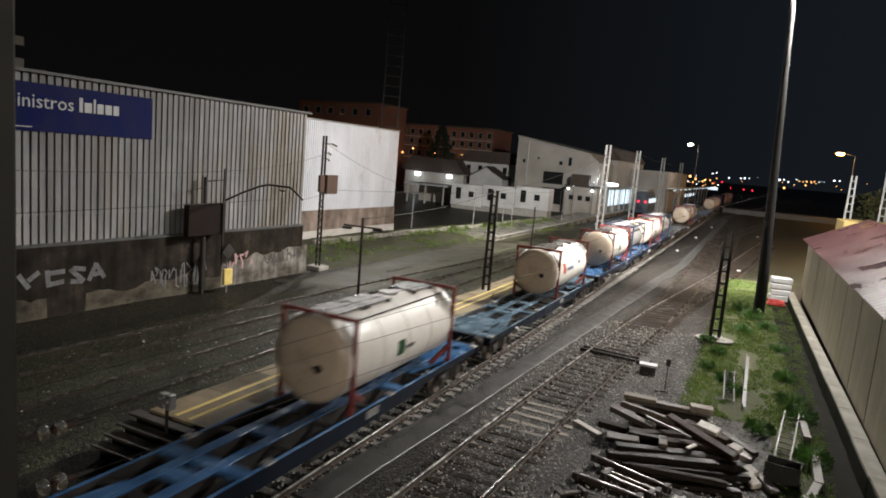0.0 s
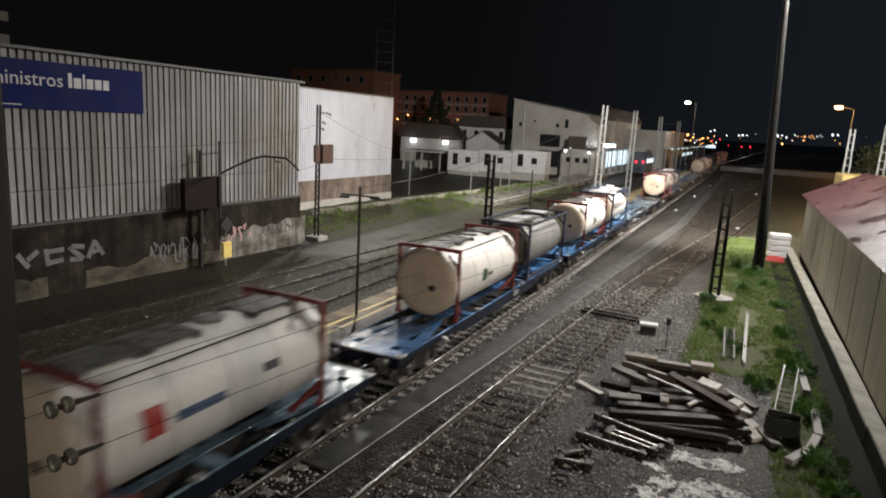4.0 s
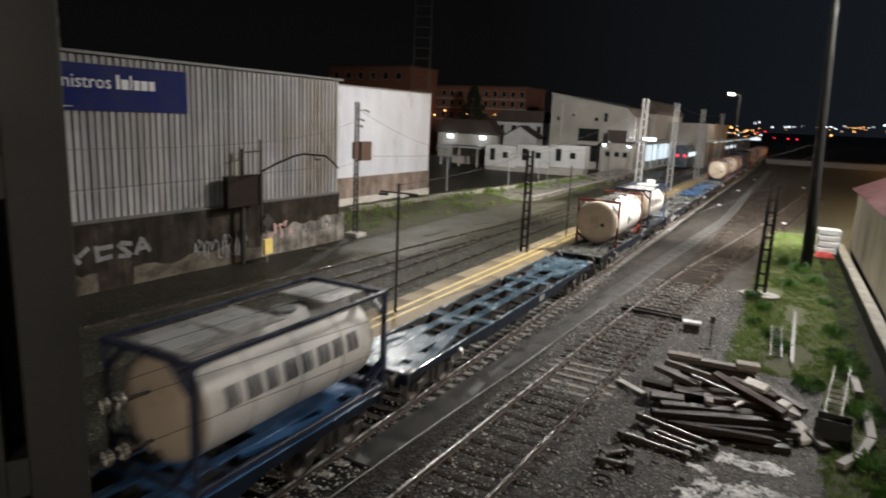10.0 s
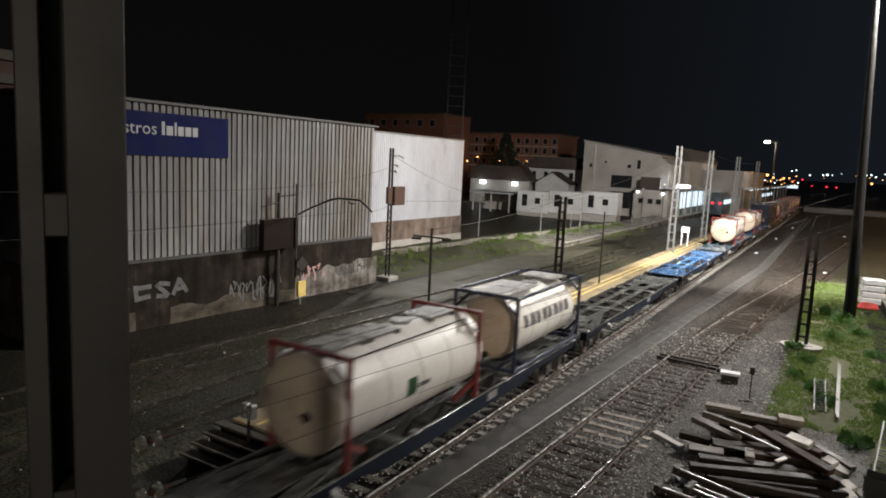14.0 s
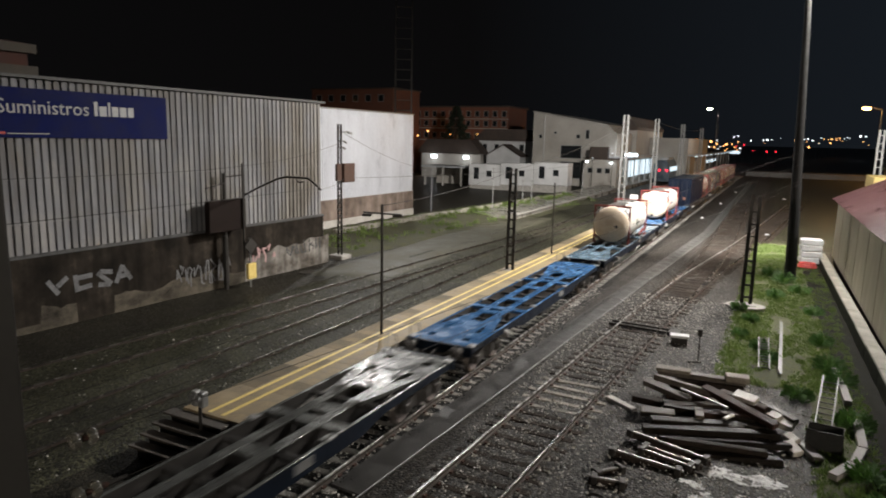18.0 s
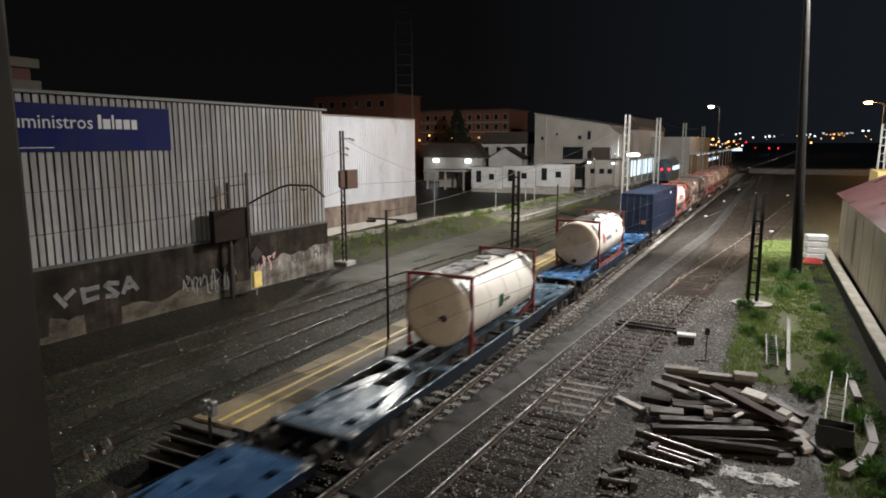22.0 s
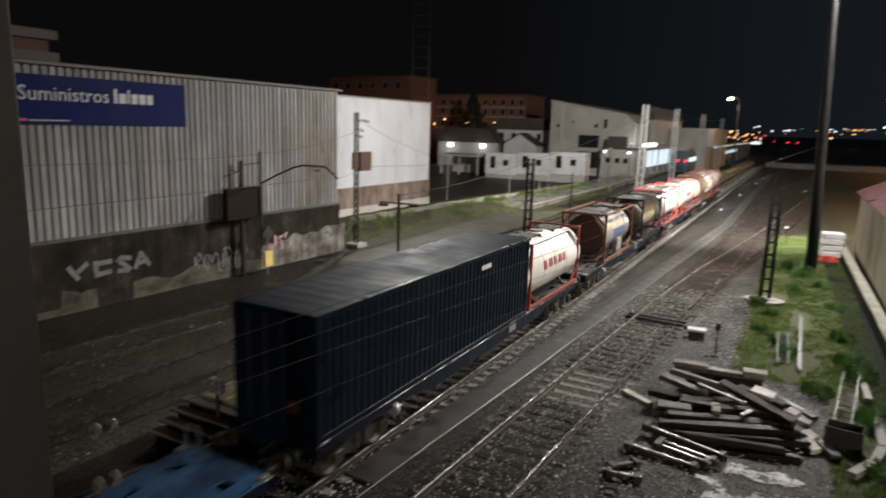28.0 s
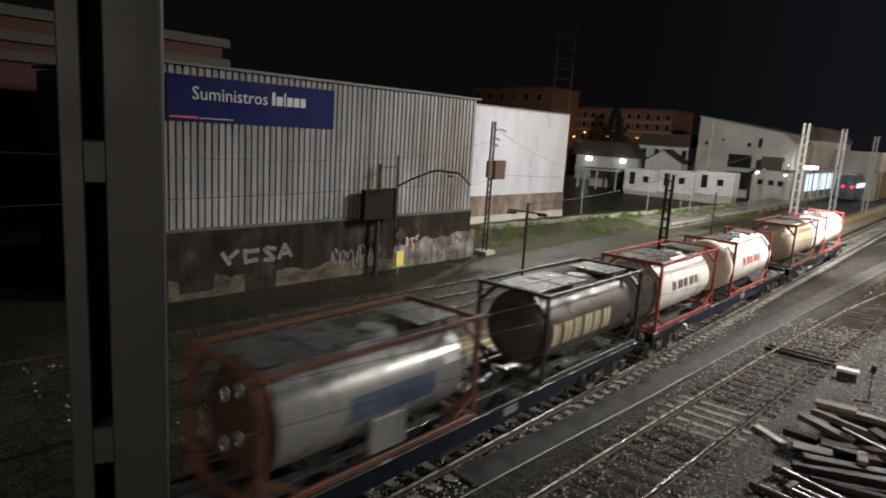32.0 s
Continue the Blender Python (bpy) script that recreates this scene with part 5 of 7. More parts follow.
for s in (-1, 1):
    b = bmesh.new()
    box(b, (s * 0.5, s * 0.24, 4.45), (0.36, 0.2, 0.09), Matrix.Rotation(0.45, 3, "Z"), 0.03)
    part("lamp_head", b, M["dark_steel"], tp, "unlit lamp head")
lattice_mast("platform_mast", pose(-13.1, 34.0, PZ), 5.7, 0.36, 0.30, M["dark_steel"], "dark battened post on the platform", step=0.5)
q = thing("platform_pole", pose(-12.75, 40.5, PZ), "thin dark pole on the platform", "post")
b = bmesh.new()
tube(b, (0, 0, 0), (0, 0, 4.6), 0.05, 0.045, 8)
part("post", b, M["dark_steel"], q)
for y, h in ((61.8, 9.7), (78.5, 9.9), (100.5, 9.9), (125, 9.9)):
    lattice_mast("catenary_mast", pose(-13.0, y, PZ), h, 0.52, 0.36, M["mast_grey"], "pale galvanised lattice catenary mast on the platform", step=0.75)

# masts along the warehouse
cm = thing("catenary_mast", pose(-26.0, 35.6, 0), "slim lattice catenary mast with a brown box by the warehouse corner", "mast")
for dx in (-0.14, 0.14):
    b = bmesh.new()
    beam(b, (dx, 0, -0.3), (dx * 0.8, 0, 8.7), 0.07, 0.12)
    part("leg", b, M["dark_steel"], cm)
for k in range(13):
    b = bmesh.new()
    box(b, (0, 0, 0.4 + 0.45 * k), (0.24, 0.08, 0.16))
    part("batten", b, M["galv"], cm)
b = bmesh.new()
box(b, (0, 0, -0.12), (1.1, 1.1, 0.3), None, 0.04)
part("footing", b, M["concrete"], cm)
b = bmesh.new()
box(b, (0.55, 0.2, 5.55), (0.25, 1.2, 1.25), None, 0.03)
box(b, (0.45, -0.75, 5.6), (0.2, 0.5, 1.1), None, 0.03)
part("tension_box", b, M["brown_box"], cm, "brown steel box")
for z, l in ((8.2, 0.9), (7.6, 0.5), (7.2, 0.4)):
    b = bmesh.new()
    tube(b, (0, 0, z), (l * 0.6, -0.1, z), 0.03, None, 6)
    tube(b, (l * 0.6, 0.0, z + 0.02), (l, 0.1, z - 0.12), 0.06, None, 8)
    part("insulator", b, M["glassy"], cm)

wm = thing("cantilever_mast", pose(-25.35, 25.6, 0), "dark twin mast with a curved cantilever arm by the warehouse wall", "mast")
b = bmesh.new()
tube(b, (-0.4, -0.5, -0.3), (-0.4, -0.45, 5.9), 0.11, 0.09, 8)
tube(b, (-0.4, -0.5, 0.0), (-0.4, -0.5, 2.6), 0.16, 0.13, 8)
part("post", b, M["dark_steel"], wm)
b = bmesh.new()
tube(b, (0.0, 0.45, 1.2), (0.0, 0.45, 6.4), 0.06, 0.05, 8)
part("post", b, M["dark_steel"], wm)
b = bmesh.new()
arm = [(0.2, 0.4, 4.75), (1.2, 0.35, 5.2), (2.5, 0.3, 5.7), (3.1, 0.3, 5.84), (4.5, 0.3, 5.84), (4.9, 0.3, 5.6), (5.3, 0.3, 5.3)]
sweep(b, arm, 0.05, 8)
tube(b, (3.7, 0.3, 5.84), (3.9, 0.3, 5.6), 0.03, None, 6)
tube(b, (3.9, 0.3, 5.6), (4.2, 0.3, 5.65), 0.03, None, 6)
part("cantilever_arm", b, M["dark_steel"], wm)
b = bmesh.new()
box(b, (-0.25, -0.55, 3.72), (0.35, 2.55, 1.65), None, 0.03)
part("dark_cabinet", b, M["cabinet"], wm, "dark brown steel cabinet high on the mast")
b = bmesh.new()
tube(b, (-0.3, -0.5, 5.4), (-0.2, -1.9, 5.2), 0.03, None, 6)
tube(b, (-0.4, -0.45, 5.7), (0.0, 0.45, 5.8), 0.03, None, 6)
part("strut", b, M["dark_steel"], wm)
ds = thing("diamond_signal", pose(-25.1, 26.2, 0), "post with a grey diamond board and a yellow box", "signal")
b = bmesh.new()
tube(b, (0, 0, -0.3), (0, 0, 2.4), 0.05)
part("post", b, M["galv"], ds)
b = bmesh.new()
box(b, (0.08, 0, 2.0), (0.05, 0.66, 0.66), Matrix.Rotation(radians(45), 3, "X"))
part("diamond_board", b, M["dark_steel"], ds)
b = bmesh.new()
box(b, (0.07, 0, 0.62), (0.2, 0.62, 0.86), None, 0.03)
part("yellow_box", b, M["yellow"], ds, "yellow equipment box")

# ---- long shed on the near side ----
SX = 4.15
SHED = Matrix.Translation((3.72, 32.0, 0)) @ pose(0, 0, 0, 0, 0, 1.05) @ Matrix.Translation((-3.72, -30.0, 0))
shed = thing("lineside_shed", SHED, "long low grey shed with a maroon corrugated roof", "shed")
b = bmesh.new()
box(b, (SX + 3.2, 34.0, 2.1), (6.2, 32.4, 4.4))
part("inner_wall", b, M["timber"], shed)
b = bmesh.new()
box(b, (0, 0, 0), (0.12, 3.83, 4.05), None, 0.03)
pm = mesh_of("wall_panel", b, M["shed_wall"])
for k in range(8):
    piece("wall_panel", pm, shed, pose(SX + 0.02, 20.72 + 3.94 * k, 2.42))
b = bmesh.new()
n = 210
for side in (0, 1):
    rows_ = []
    for k in range(n + 1):
        y = 17.2 + 33.2 * k / n
        dz = 0.035 * math.sin(k * math.pi / 1.5)
        if side == 0:
            rows_.append((b.verts.new((3.72, y, 4.42 + dz)), b.verts.new((7.4, y, 6.25 + dz))))
        else:
            rows_.append((b.verts.new((7.38, y, 6.25 + dz)), b.verts.new((11.2, y, 4.42 + dz))))
    for p, q_ in zip(rows_, rows_[1:]):
        b.faces.new((p[0], p[1], q_[1], q_[0])).smooth = True
part("roof", b, M["shed_roof"], shed, "wet maroon corrugated roof sheets")
b = bmesh.new()
for y in (17.9, 50.1):
    prism(b, [(4.1, 4.3), (7.4, 5.95), (10.7, 4.3)], y - 0.08, y + 0.08, "Y")
part("gable", b, M["shed_wall"], shed)

kerb = thing("retaining_kerb", Matrix(), "long mossy concrete kerb wall above a ditch by the shed", "wall")
kerb["kind"] = "structure"
b = bmesh.new()
box(b, (0.06, 0, 0), (0.48, 2.994, 0.75), None, 0.02)
km = mesh_of("kerb_block", b, M["kerb_stone"])
# thin plate painted near-black for the shade on the kerb's ditch side
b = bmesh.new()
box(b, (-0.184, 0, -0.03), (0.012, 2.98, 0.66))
kf = mesh_of("stained_face", b, M["kerb_face_shade"])
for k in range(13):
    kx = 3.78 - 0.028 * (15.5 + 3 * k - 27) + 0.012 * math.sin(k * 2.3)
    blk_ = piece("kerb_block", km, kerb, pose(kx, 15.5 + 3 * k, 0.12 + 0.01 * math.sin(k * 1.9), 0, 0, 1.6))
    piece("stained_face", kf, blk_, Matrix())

# near-black strip painted for the shade in the ditch at the foot of the kerb
strip("ditch", 2.75, 4.15, 13.5, 52, -0.15, M["ditch"], "near-black strip standing for the shaded ditch at the foot of the kerb", 0.14, 0.5, 0.05, None, -0.026, 0.1)

# grass strip
strip("grass_verge", -1.5, 2.8, 23.8, 62, -0.2, M["grass_soil"], "rough grass verge beside the siding", 0.3, 0.4, 0.09, None, 0.0, 0.7)
strip("grass_verge", 1.3, 3.0, 13, 25, -0.17, M["grass_soil"], "narrow grass verge by the kerb", 0.3, 0.4, 0.06, None, 0.0, 0.5)


def tufts(name, spots, material, label, blade=(0.12, 0.3), seed=3, width=0.012):
    rnd = random.Random(seed)
    verts, faces = [], []
    for x, y, z, n, spread, hgt in spots:
        for _ in range(n):
            a, r = rnd.uniform(0, 6.283), spread * math.sqrt(rnd.random())
            bx, by = x + r * math.cos(a), y + r * math.sin(a)
            h = rnd.uniform(*blade) * hgt
            lean = rnd.uniform(0.1, 0.6) * h
            la = rnd.uniform(0, 6.283)
            wx, wy = width * math.cos(la + 1.57) * (1 + hgt * 0.4), width * math.sin(la + 1.57) * (1 + hgt * 0.4)
            i = len(verts)
            verts += [(bx - wx, by - wy, z), (bx + wx, by + wy, z), (bx + lean * 0.4 * math.cos(la) + wx * 0.7, by + lean * 0.4 * math.sin(la) + wy * 0.7, z + h * 0.6),
                      (bx + lean * 0.4 * math.cos(la) - wx * 0.7, by + lean * 0.4 * math.sin(la) - wy * 0.7, z + h * 0.6), (bx + lean * math.cos(la), by + lean * math.sin(la), z + h)]
            faces += [(i, i + 1, i + 2, i + 3), (i + 3, i + 2, i + 4)]
    me = bpy.data.meshes.new(name)
    me.from_pydata(verts, [], faces)
    me.materials.append(material)
    return tagged(new(name, me), label, "grass", "", "stuff")


rnd = random.Random(11)
spots = []
for _ in range(8000):
    y = rnd.uniform(14, 60)
    x = rnd.uniform(-1.4, 3.1)
    edge = noise.noise((x * 0.7, y * 0.5, 2.0))
    if (y < 24 and x < 1.5) or edge < -0.3:
        continue
    spots.append((x, y, -0.19, rnd.randint(7, 13), 0.16, rnd.uniform(0.22, 0.7) * (1.5 if edge > 0.25 else 1.0)))
tufts("grass", spots, M["grass"], "uneven rough grass on the verge", (0.08, 0.24), 4, 0.013)


def weed(x, y, r, h, seed):
    rnd = random.Random(seed)
    verts, faces = [Vector((0, 0, 0))], []
    for _ in range(300):
        a, rr, z = rnd.uniform(0, 6.283), r * math.sqrt(rnd.random()), 0
        z = h * rnd.random() ** 0.8 * (1 - 0.5 * rr / r)
        c = Vector((rr * math.cos(a), rr * math.sin(a), z))
        d = Vector((math.cos(a), math.sin(a), rnd.uniform(-0.2, 0.9))).normalized()
        u = d.orthogonal().normalized() * rnd.uniform(0.015, 0.035)
        l = rnd.uniform(0.08, 0.2)
        i = len(verts)
        verts += [c - u * 0.3, c + u * 0.3, c + d * l * 0.6 + u, c + d * l, c + d * l * 0.6 - u]
        faces += [(i, i + 1, i + 2, i + 3, i + 4), (0, i + 1, i)]
    me = bpy.data.meshes.new("weed_clump")
    me.from_pydata([tuple(v) for v in verts], [], faces)
    me.materials.append(M["bush"])
    o = tagged(new("weed_clump", me), "leafy green weed clump in the grass", "weed", "weeds along the verge")
    o.matrix_world = pose(x, y, -0.22)


for k, (x, y, r, h) in enumerate(((-1.2, 35.0, 0.35, 0.55), (-0.6, 33.0, 0.3, 0.5), (2.3, 27.0, 0.5, 0.8), (2.5, 25.4, 0.45, 0.8), (2.6, 21.6, 0.5, 0.7), (2.7, 18.2, 0.5, 0.6), (0.3, 27.2, 0.28, 0.5),
                                  (-0.1, 28.6, 0.3, 0.5), (0.8, 43.5, 0.6, 0.9), (0.1, 45.5, 0.5, 0.8), (1.6, 41, 0.5, 0.6), (0.4, 39, 0.4, 0.6), (1.2, 23.4, 0.4, 0.5), (2.2, 30.5, 0.4, 0.6), (2.1, 36, 0.4, 0.5), (-0.9, 30.2, 0.25, 0.4), (2.9, 16.8, 0.4, 0.4))):
    weed(x, y, r, h, 50 + k)

# ---- timber heap and scrap ----
def baulk(x, y, z, l, w, h, rz, rx=0.0, ry=0.0, name="old_sleeper", material="timber", label="weathered dark wooden sleeper in the heap", category="timber", group="scrapped sleepers in the heap"):
    b = bmesh.new()
    box(b, (0, 0, 0), (l, w, h), None, 0.018)
    for v in b.verts:
        v.co += Vector((0.03 * noise.noise(v.co * 5 + Vector((z, x, y))), 0.014 * noise.noise(v.co * 3 + Vector((x, y, z))), 0.014 * noise.noise(v.co * 3 + Vector((y, x, z)))))
    ob = single(name, b, M[material], label, category, group)
    ob.matrix_world = pose(x, y, z, rx, ry, rz)
    return ob


def laid(x0, y0, x1, y1, z, w=0.26, h=0.17, material="timber", tilt=0.0, roll=0.0, over=0.0, label="weathered dark wooden sleeper in the heap"):
    """A sleeper whose top lies along the line from (x0, y0) to (x1, y1)."""
    l = math.hypot(x1 - x0, y1 - y0) + over
    return baulk((x0 + x1) / 2, (y0 + y1) / 2, z - h / 2, l, w, h, math.degrees(math.atan2(y1 - y0, x1 - x0)), roll, tilt, material=material, label=label)


# the buried core of the heap, tar-black in part for its shaded gaps
rnd = random.Random(23)
for z, n, ya, yb in ((-0.08, 9, 17.9, 21.6), (0.08, 8, 18.1, 21.5), (0.24, 6, 18.7, 21.4), (0.38, 4, 19.3, 21.2)):
    for k in range(n):
        f = (k + rnd.uniform(0.2, 0.8)) / n
        l = rnd.choice((2.6, 2.6, 2.2, 1.6))
        y = ya + (yb - ya) * f
        laid(-0.95 - l / 2 + rnd.uniform(-0.25, 0.25) - 0.12 * (y - 19), y - 0.18 * l, -0.95 + l / 2 + rnd.uniform(-0.25, 0.25), y + rnd.uniform(-0.1, 0.24) * l, z, rnd.uniform(0.22, 0.27), rnd.uniform(0.14, 0.18), rnd.choice(("timber", "tar_timber", "tar_timber", "rust_timber")), rnd.uniform(-3, 3), rnd.uniform(-8, 8))
# long black sleepers along the front
laid(-2.75, 17.85, 0.65, 19.25, 0.22, 0.27, 0.2, "tar_timber", 0, 4)
laid(-2.3, 17.72, 0.95, 19.0, 0.07, 0.26, 0.18, "tar_timber", 0, -6)
laid(-2.6, 18.2, 0.3, 19.5, 0.30, 0.25, 0.18, "tar_timber", 2, 10)
laid(-2.2, 17.55, 0.5, 18.5, -0.06, 0.26, 0.18, "tar_timber", 0, 5)
laid(-1.7, 17.5, 0.75, 18.2, -0.1, 0.26, 0.17, "tar_timber", -2, 0)
# the upper layer
for z in (-0.04, 0.13, 0.30):
    laid(-2.7 + z, 21.6, -0.4, 22.0, z + 0.11, 0.3, 0.17, "timber", 0, 0)
laid(-3.0, 21.75, -0.35, 22.1, 0.58, 0.27, 0.18, "grey_timber", 1, 5)
laid(-3.03, 21.62, -1.96, 21.62, 0.74, 0.3, 0.12, "pale_sleeper", -2, 8, 0, "pale splintered board on the heap")
laid(-0.95, 21.9, -0.25, 22.0, 0.74, 0.36, 0.2, "pale_sleeper", 0, 4, 0, "pale split timber block on the heap")
laid(-2.93, 20.25, -2.0, 19.9, 0.60, 0.26, 0.18, "grey_timber", 5, 8, 0.5)
laid(-2.55, 20.75, -1.6, 20.5, 0.66, 0.26, 0.17, "grey_timber", 2, -6, 0.8)
laid(-1.35, 20.5, 0.43, 19.3, 0.60, 0.27, 0.18, "rust_timber", 6, 12, 0.3)
laid(-1.0, 20.9, 0.3, 20.3, 0.52, 0.25, 0.17, "rust_timber", 4, 4)
laid(-0.58, 20.42, 0.03, 20.2, 0.72, 0.38, 0.14, "pale_timber", 4, 12, 0, "pale split board on the heap")
laid(-3.36, 19.6, -2.5, 19.55, 0.38, 0.28, 0.2, "timber", 0, 5)
laid(-2.97, 18.68, -2.06, 18.92, 0.36, 0.3, 0.18, "grey_timber", 0, 14)
laid(-1.48, 19.55, -1.36, 18.8, 0.42, 0.24, 0.2, "grey_timber", 0, 0, 0, "short sleeper stub on the heap")
laid(-1.3, 19.25, -0.36, 19.6, 0.42, 0.26, 0.18, "rust_timber", 0, 6, 0.4)
laid(-2.3, 19.3, -0.9, 19.9, 0.46, 0.25, 0.17, "timber", -3, 8)
laid(0.26, 20.9, 0.96, 20.36, 0.34, 0.26, 0.17, "grey_timber", 6, 0, 0.3)
laid(0.36, 20.18, 0.66, 20.0, 0.40, 0.3, 0.18, "pale_timber", 8, 14, 0, "pale split timber block on the heap")
laid(0.62, 20.25, 1.02, 20.12, 0.20, 0.34, 0.2, "pale_timber", 6, 12, 0, "pale split timber block on the heap")
laid(0.82, 19.58, 1.1, 19.32, 0.10, 0.26, 0.18, "pale_timber", 12, 16, 0, "pale broken sleeper end")
laid(0.84, 19.2, 1.14, 18.82, 0.03, 0.3, 0.18, "pale_timber", 16, 10, 0, "pale broken sleeper end")
laid(-0.75, 19.0, -0.55, 19.45, 0.42, 0.12, 0.06, "pale_timber", 0, 10, 0, "pale splintered stick on the heap")
laid(-4.22, 20.15, -3.27, 19.57, -0.06, 0.26, 0.17, "pale_timber", 2, 0, 0, "pale weathered sleeper end lying apart")
laid(1.22, 19.54, 1.59, 18.68, -0.03, 0.28, 0.22, "grey_timber", 0, 0, 0, "grey sleeper offcut lying in the grass")
b = bmesh.new()
beam(b, (-2.06, 20.06, 0.66), (-0.7, 19.47, 0.56), 0.07, 0.05)
single("steel_bar", b, M["galv"], "thin pale steel bar across the timber heap", "scrap steel")
# steel lengths in front of the heap
def steel_length(x, y, z, l, rz, label, two=False):
    t = thing("scrap_rail", pose(x, y, z, 0, 2, rz), label, "scrap steel", "scrap steel by the heap")
    b = bmesh.new()
    box(b, (0, 0, 0.16), (l, 0.08, 0.05), None, 0.01)
    part("head", b, M["rail"], t)
    b = bmesh.new()
    box(b, (0, 0, 0.08), (l, 0.03, 0.14))
    box(b, (0, 0, 0.01), (l, 0.15, 0.025))
    part("web", b, M["railrust"], t)
    for s in (-1, 1):
        b = bmesh.new()
        box(b, (s * (l / 2 - 0.12), 0, 0.12), (0.16, 0.3, 0.2), None, 0.02)
        part("fishplate", b, M["dark_steel"], t)


steel_length(-2.0, 17.28, GROUND + 0.16, 2.3, -15, "short length of scrap rail with clamps")
steel_length(-1.85, 16.95, GROUND + 0.05, 1.6, -11, "short length of rusty scrap rail")
steel_length(-1.95, 16.72, GROUND + 0.05, 1.5, -12, "short length of rusty scrap rail")
steel_length(-2.4, 16.33, GROUND + 0.05, 1.9, -6, "short length of rusty scrap rail with clamps")
steel_length(-3.1, 15.35, GROUND + 0.05, 0.95, 51, "short bent scrap rail")
steel_length(-3.0, 14.85, GROUND + 0.05, 0.9, 12, "short bent scrap rail")
tb = thing("iron_pulley", pose(-3.1, 14.0, GROUND + 0.06), "small discarded iron wheel on the gravel", "scrap")
b = bmesh.new()
bmesh.ops.create_cone(b, cap_ends=False, segments=20, radius1=0.26, radius2=0.24, depth=0.1)
bmesh.ops.create_cone(b, cap_ends=True, segments=12, radius1=0.08, radius2=0.08, depth=0.14)
part("rim", b, M["dark_steel"], tb)
for a in range(3):
    b = bmesh.new()
    box(b, (0, 0, 0), (0.48, 0.05, 0.04), Matrix.Rotation(a * 1.047, 3, "Z"))
    part("spoke", b, M["dark_steel"], tb)

# spilt lime and the lamp's reflection in wet mud, painted as uneven whitish patches
def whitened_at(x, y):
    s_ = 0.0
    for cx, cy, rx, ry in ((-0.4, 16.75, 1.0, 0.32), (0.35, 16.95, 0.6, 0.2), (-0.3, 15.25, 0.9, 0.35), (0.35, 15.55, 0.55, 0.25), (-0.9, 14.5, 0.7, 0.4), (0.1, 14.3, 0.8, 0.4), (-1.25, 15.9, 0.25, 0.2)):
        s_ = max(s_, 1.15 - math.hypot((x - cx) / rx, (y - cy) / ry) * 0.62)
    return s_ + 0.55 * noise.noise((x * 2.6, y * 2.6, 4.0)) + 0.35 * noise.noise((x * 8, y * 8, 9.0))


b = bmesh.new()
cells = {}
for i in range(86):
    for j in range(80):
        x, y = -2.1 + 0.042 * i, 13.7 + 0.045 * j
        if whitened_at(x, y) < 0.56:
            continue
        vs = []
        for di, dj in ((0, 0), (1, 0), (1, 1), (0, 1)):
            key = (i + di, j + dj)
            if key not in cells:
                u, v = -2.1 + 0.042 * key[0], 13.7 + 0.045 * key[1]
                cells[key] = b.verts.new((u, v, -0.185 + 0.05 * noise.noise((u * 1.7, v * 1.7, 5.0)) + 0.012 * noise.noise((u * 9, v * 9, 1.0))))
            vs.append(cells[key])
        b.faces.new(vs)
single("lime_spill", b, M["lime"], "whitish patches of lime and painted lamp reflection on wet mud", "spill", "", "stuff")

# slab and small things on the verge
sl = thing("concrete_slab", pose(2.2, 14.1, GROUND + 0.28, 4, -3, 6), "grey concrete slab lying by the kerb", "slab")
b = bmesh.new()
box(b, (0, 0, 0), (2.6, 1.5, 0.32), None, 0.03)
part("slab", b, M["concrete"], sl)
b = bmesh.new()
box(b, (-1.55, -0.5, 0.0), (0.5, 0.36, 0.2), None, 0.02)
part("lug", b, M["concrete"], sl)
cb_ = thing("junction_box", pose(-3.05, 27.5, GROUND, 0, 0, 6), "small pale lidded cable box beside the siding", "cable box")
b = bmesh.new()
box(b, (0, 0, 0.2), (0.62, 0.34, 0.34), None, 0.02)
part("body", b, M["dark_steel"], cb_)
b = bmesh.new()
box(b, (0, 0, 0.42), (0.74, 0.44, 0.1), None, 0.02)
part("lid", b, M["plastic_white"], cb_, "pale lid")
pr = thing("point_rodding", pose(-4.95, 28.7, -0.06, 0, 0, -4), "dark cover and rods across the siding at the points", "point rodding")
for dy, sy in ((0.0, 0.3), (0.42, 0.16)):
    b = bmesh.new()
    box(b, (0, dy, 0), (2.5, sy, 0.08), None, 0.02)
    part("cover", b, M["tar_timber"], pr)
b = bmesh.new()
box(b, (1.55, 0.15, -0.02), (0.5, 0.7, 0.16), None, 0.03)
part("drive_box", b, M["dark_steel"], pr)
ps = thing("marker_post", pose(-2.1, 25.5, GROUND), "thin marker post with a dark head", "post")
b = bmesh.new()
tube(b, (0, 0, -0.1), (0, 0, 1.1), 0.02, None, 6)
part("stem", b, M["dark_steel"], ps)
b = bmesh.new()
box(b, (0, 0, 1.22), (0.16, 0.1, 0.26), None, 0.02)
part("head", b, M["dark_steel"], ps)
b = bmesh.new()
box(b, (-0.12, -0.1, 0.08), (0.5, 0.12, 0.1), Matrix.Rotation(0.6, 3, "Z"), 0.02)
part("foot", b, M["dark_steel"], ps)


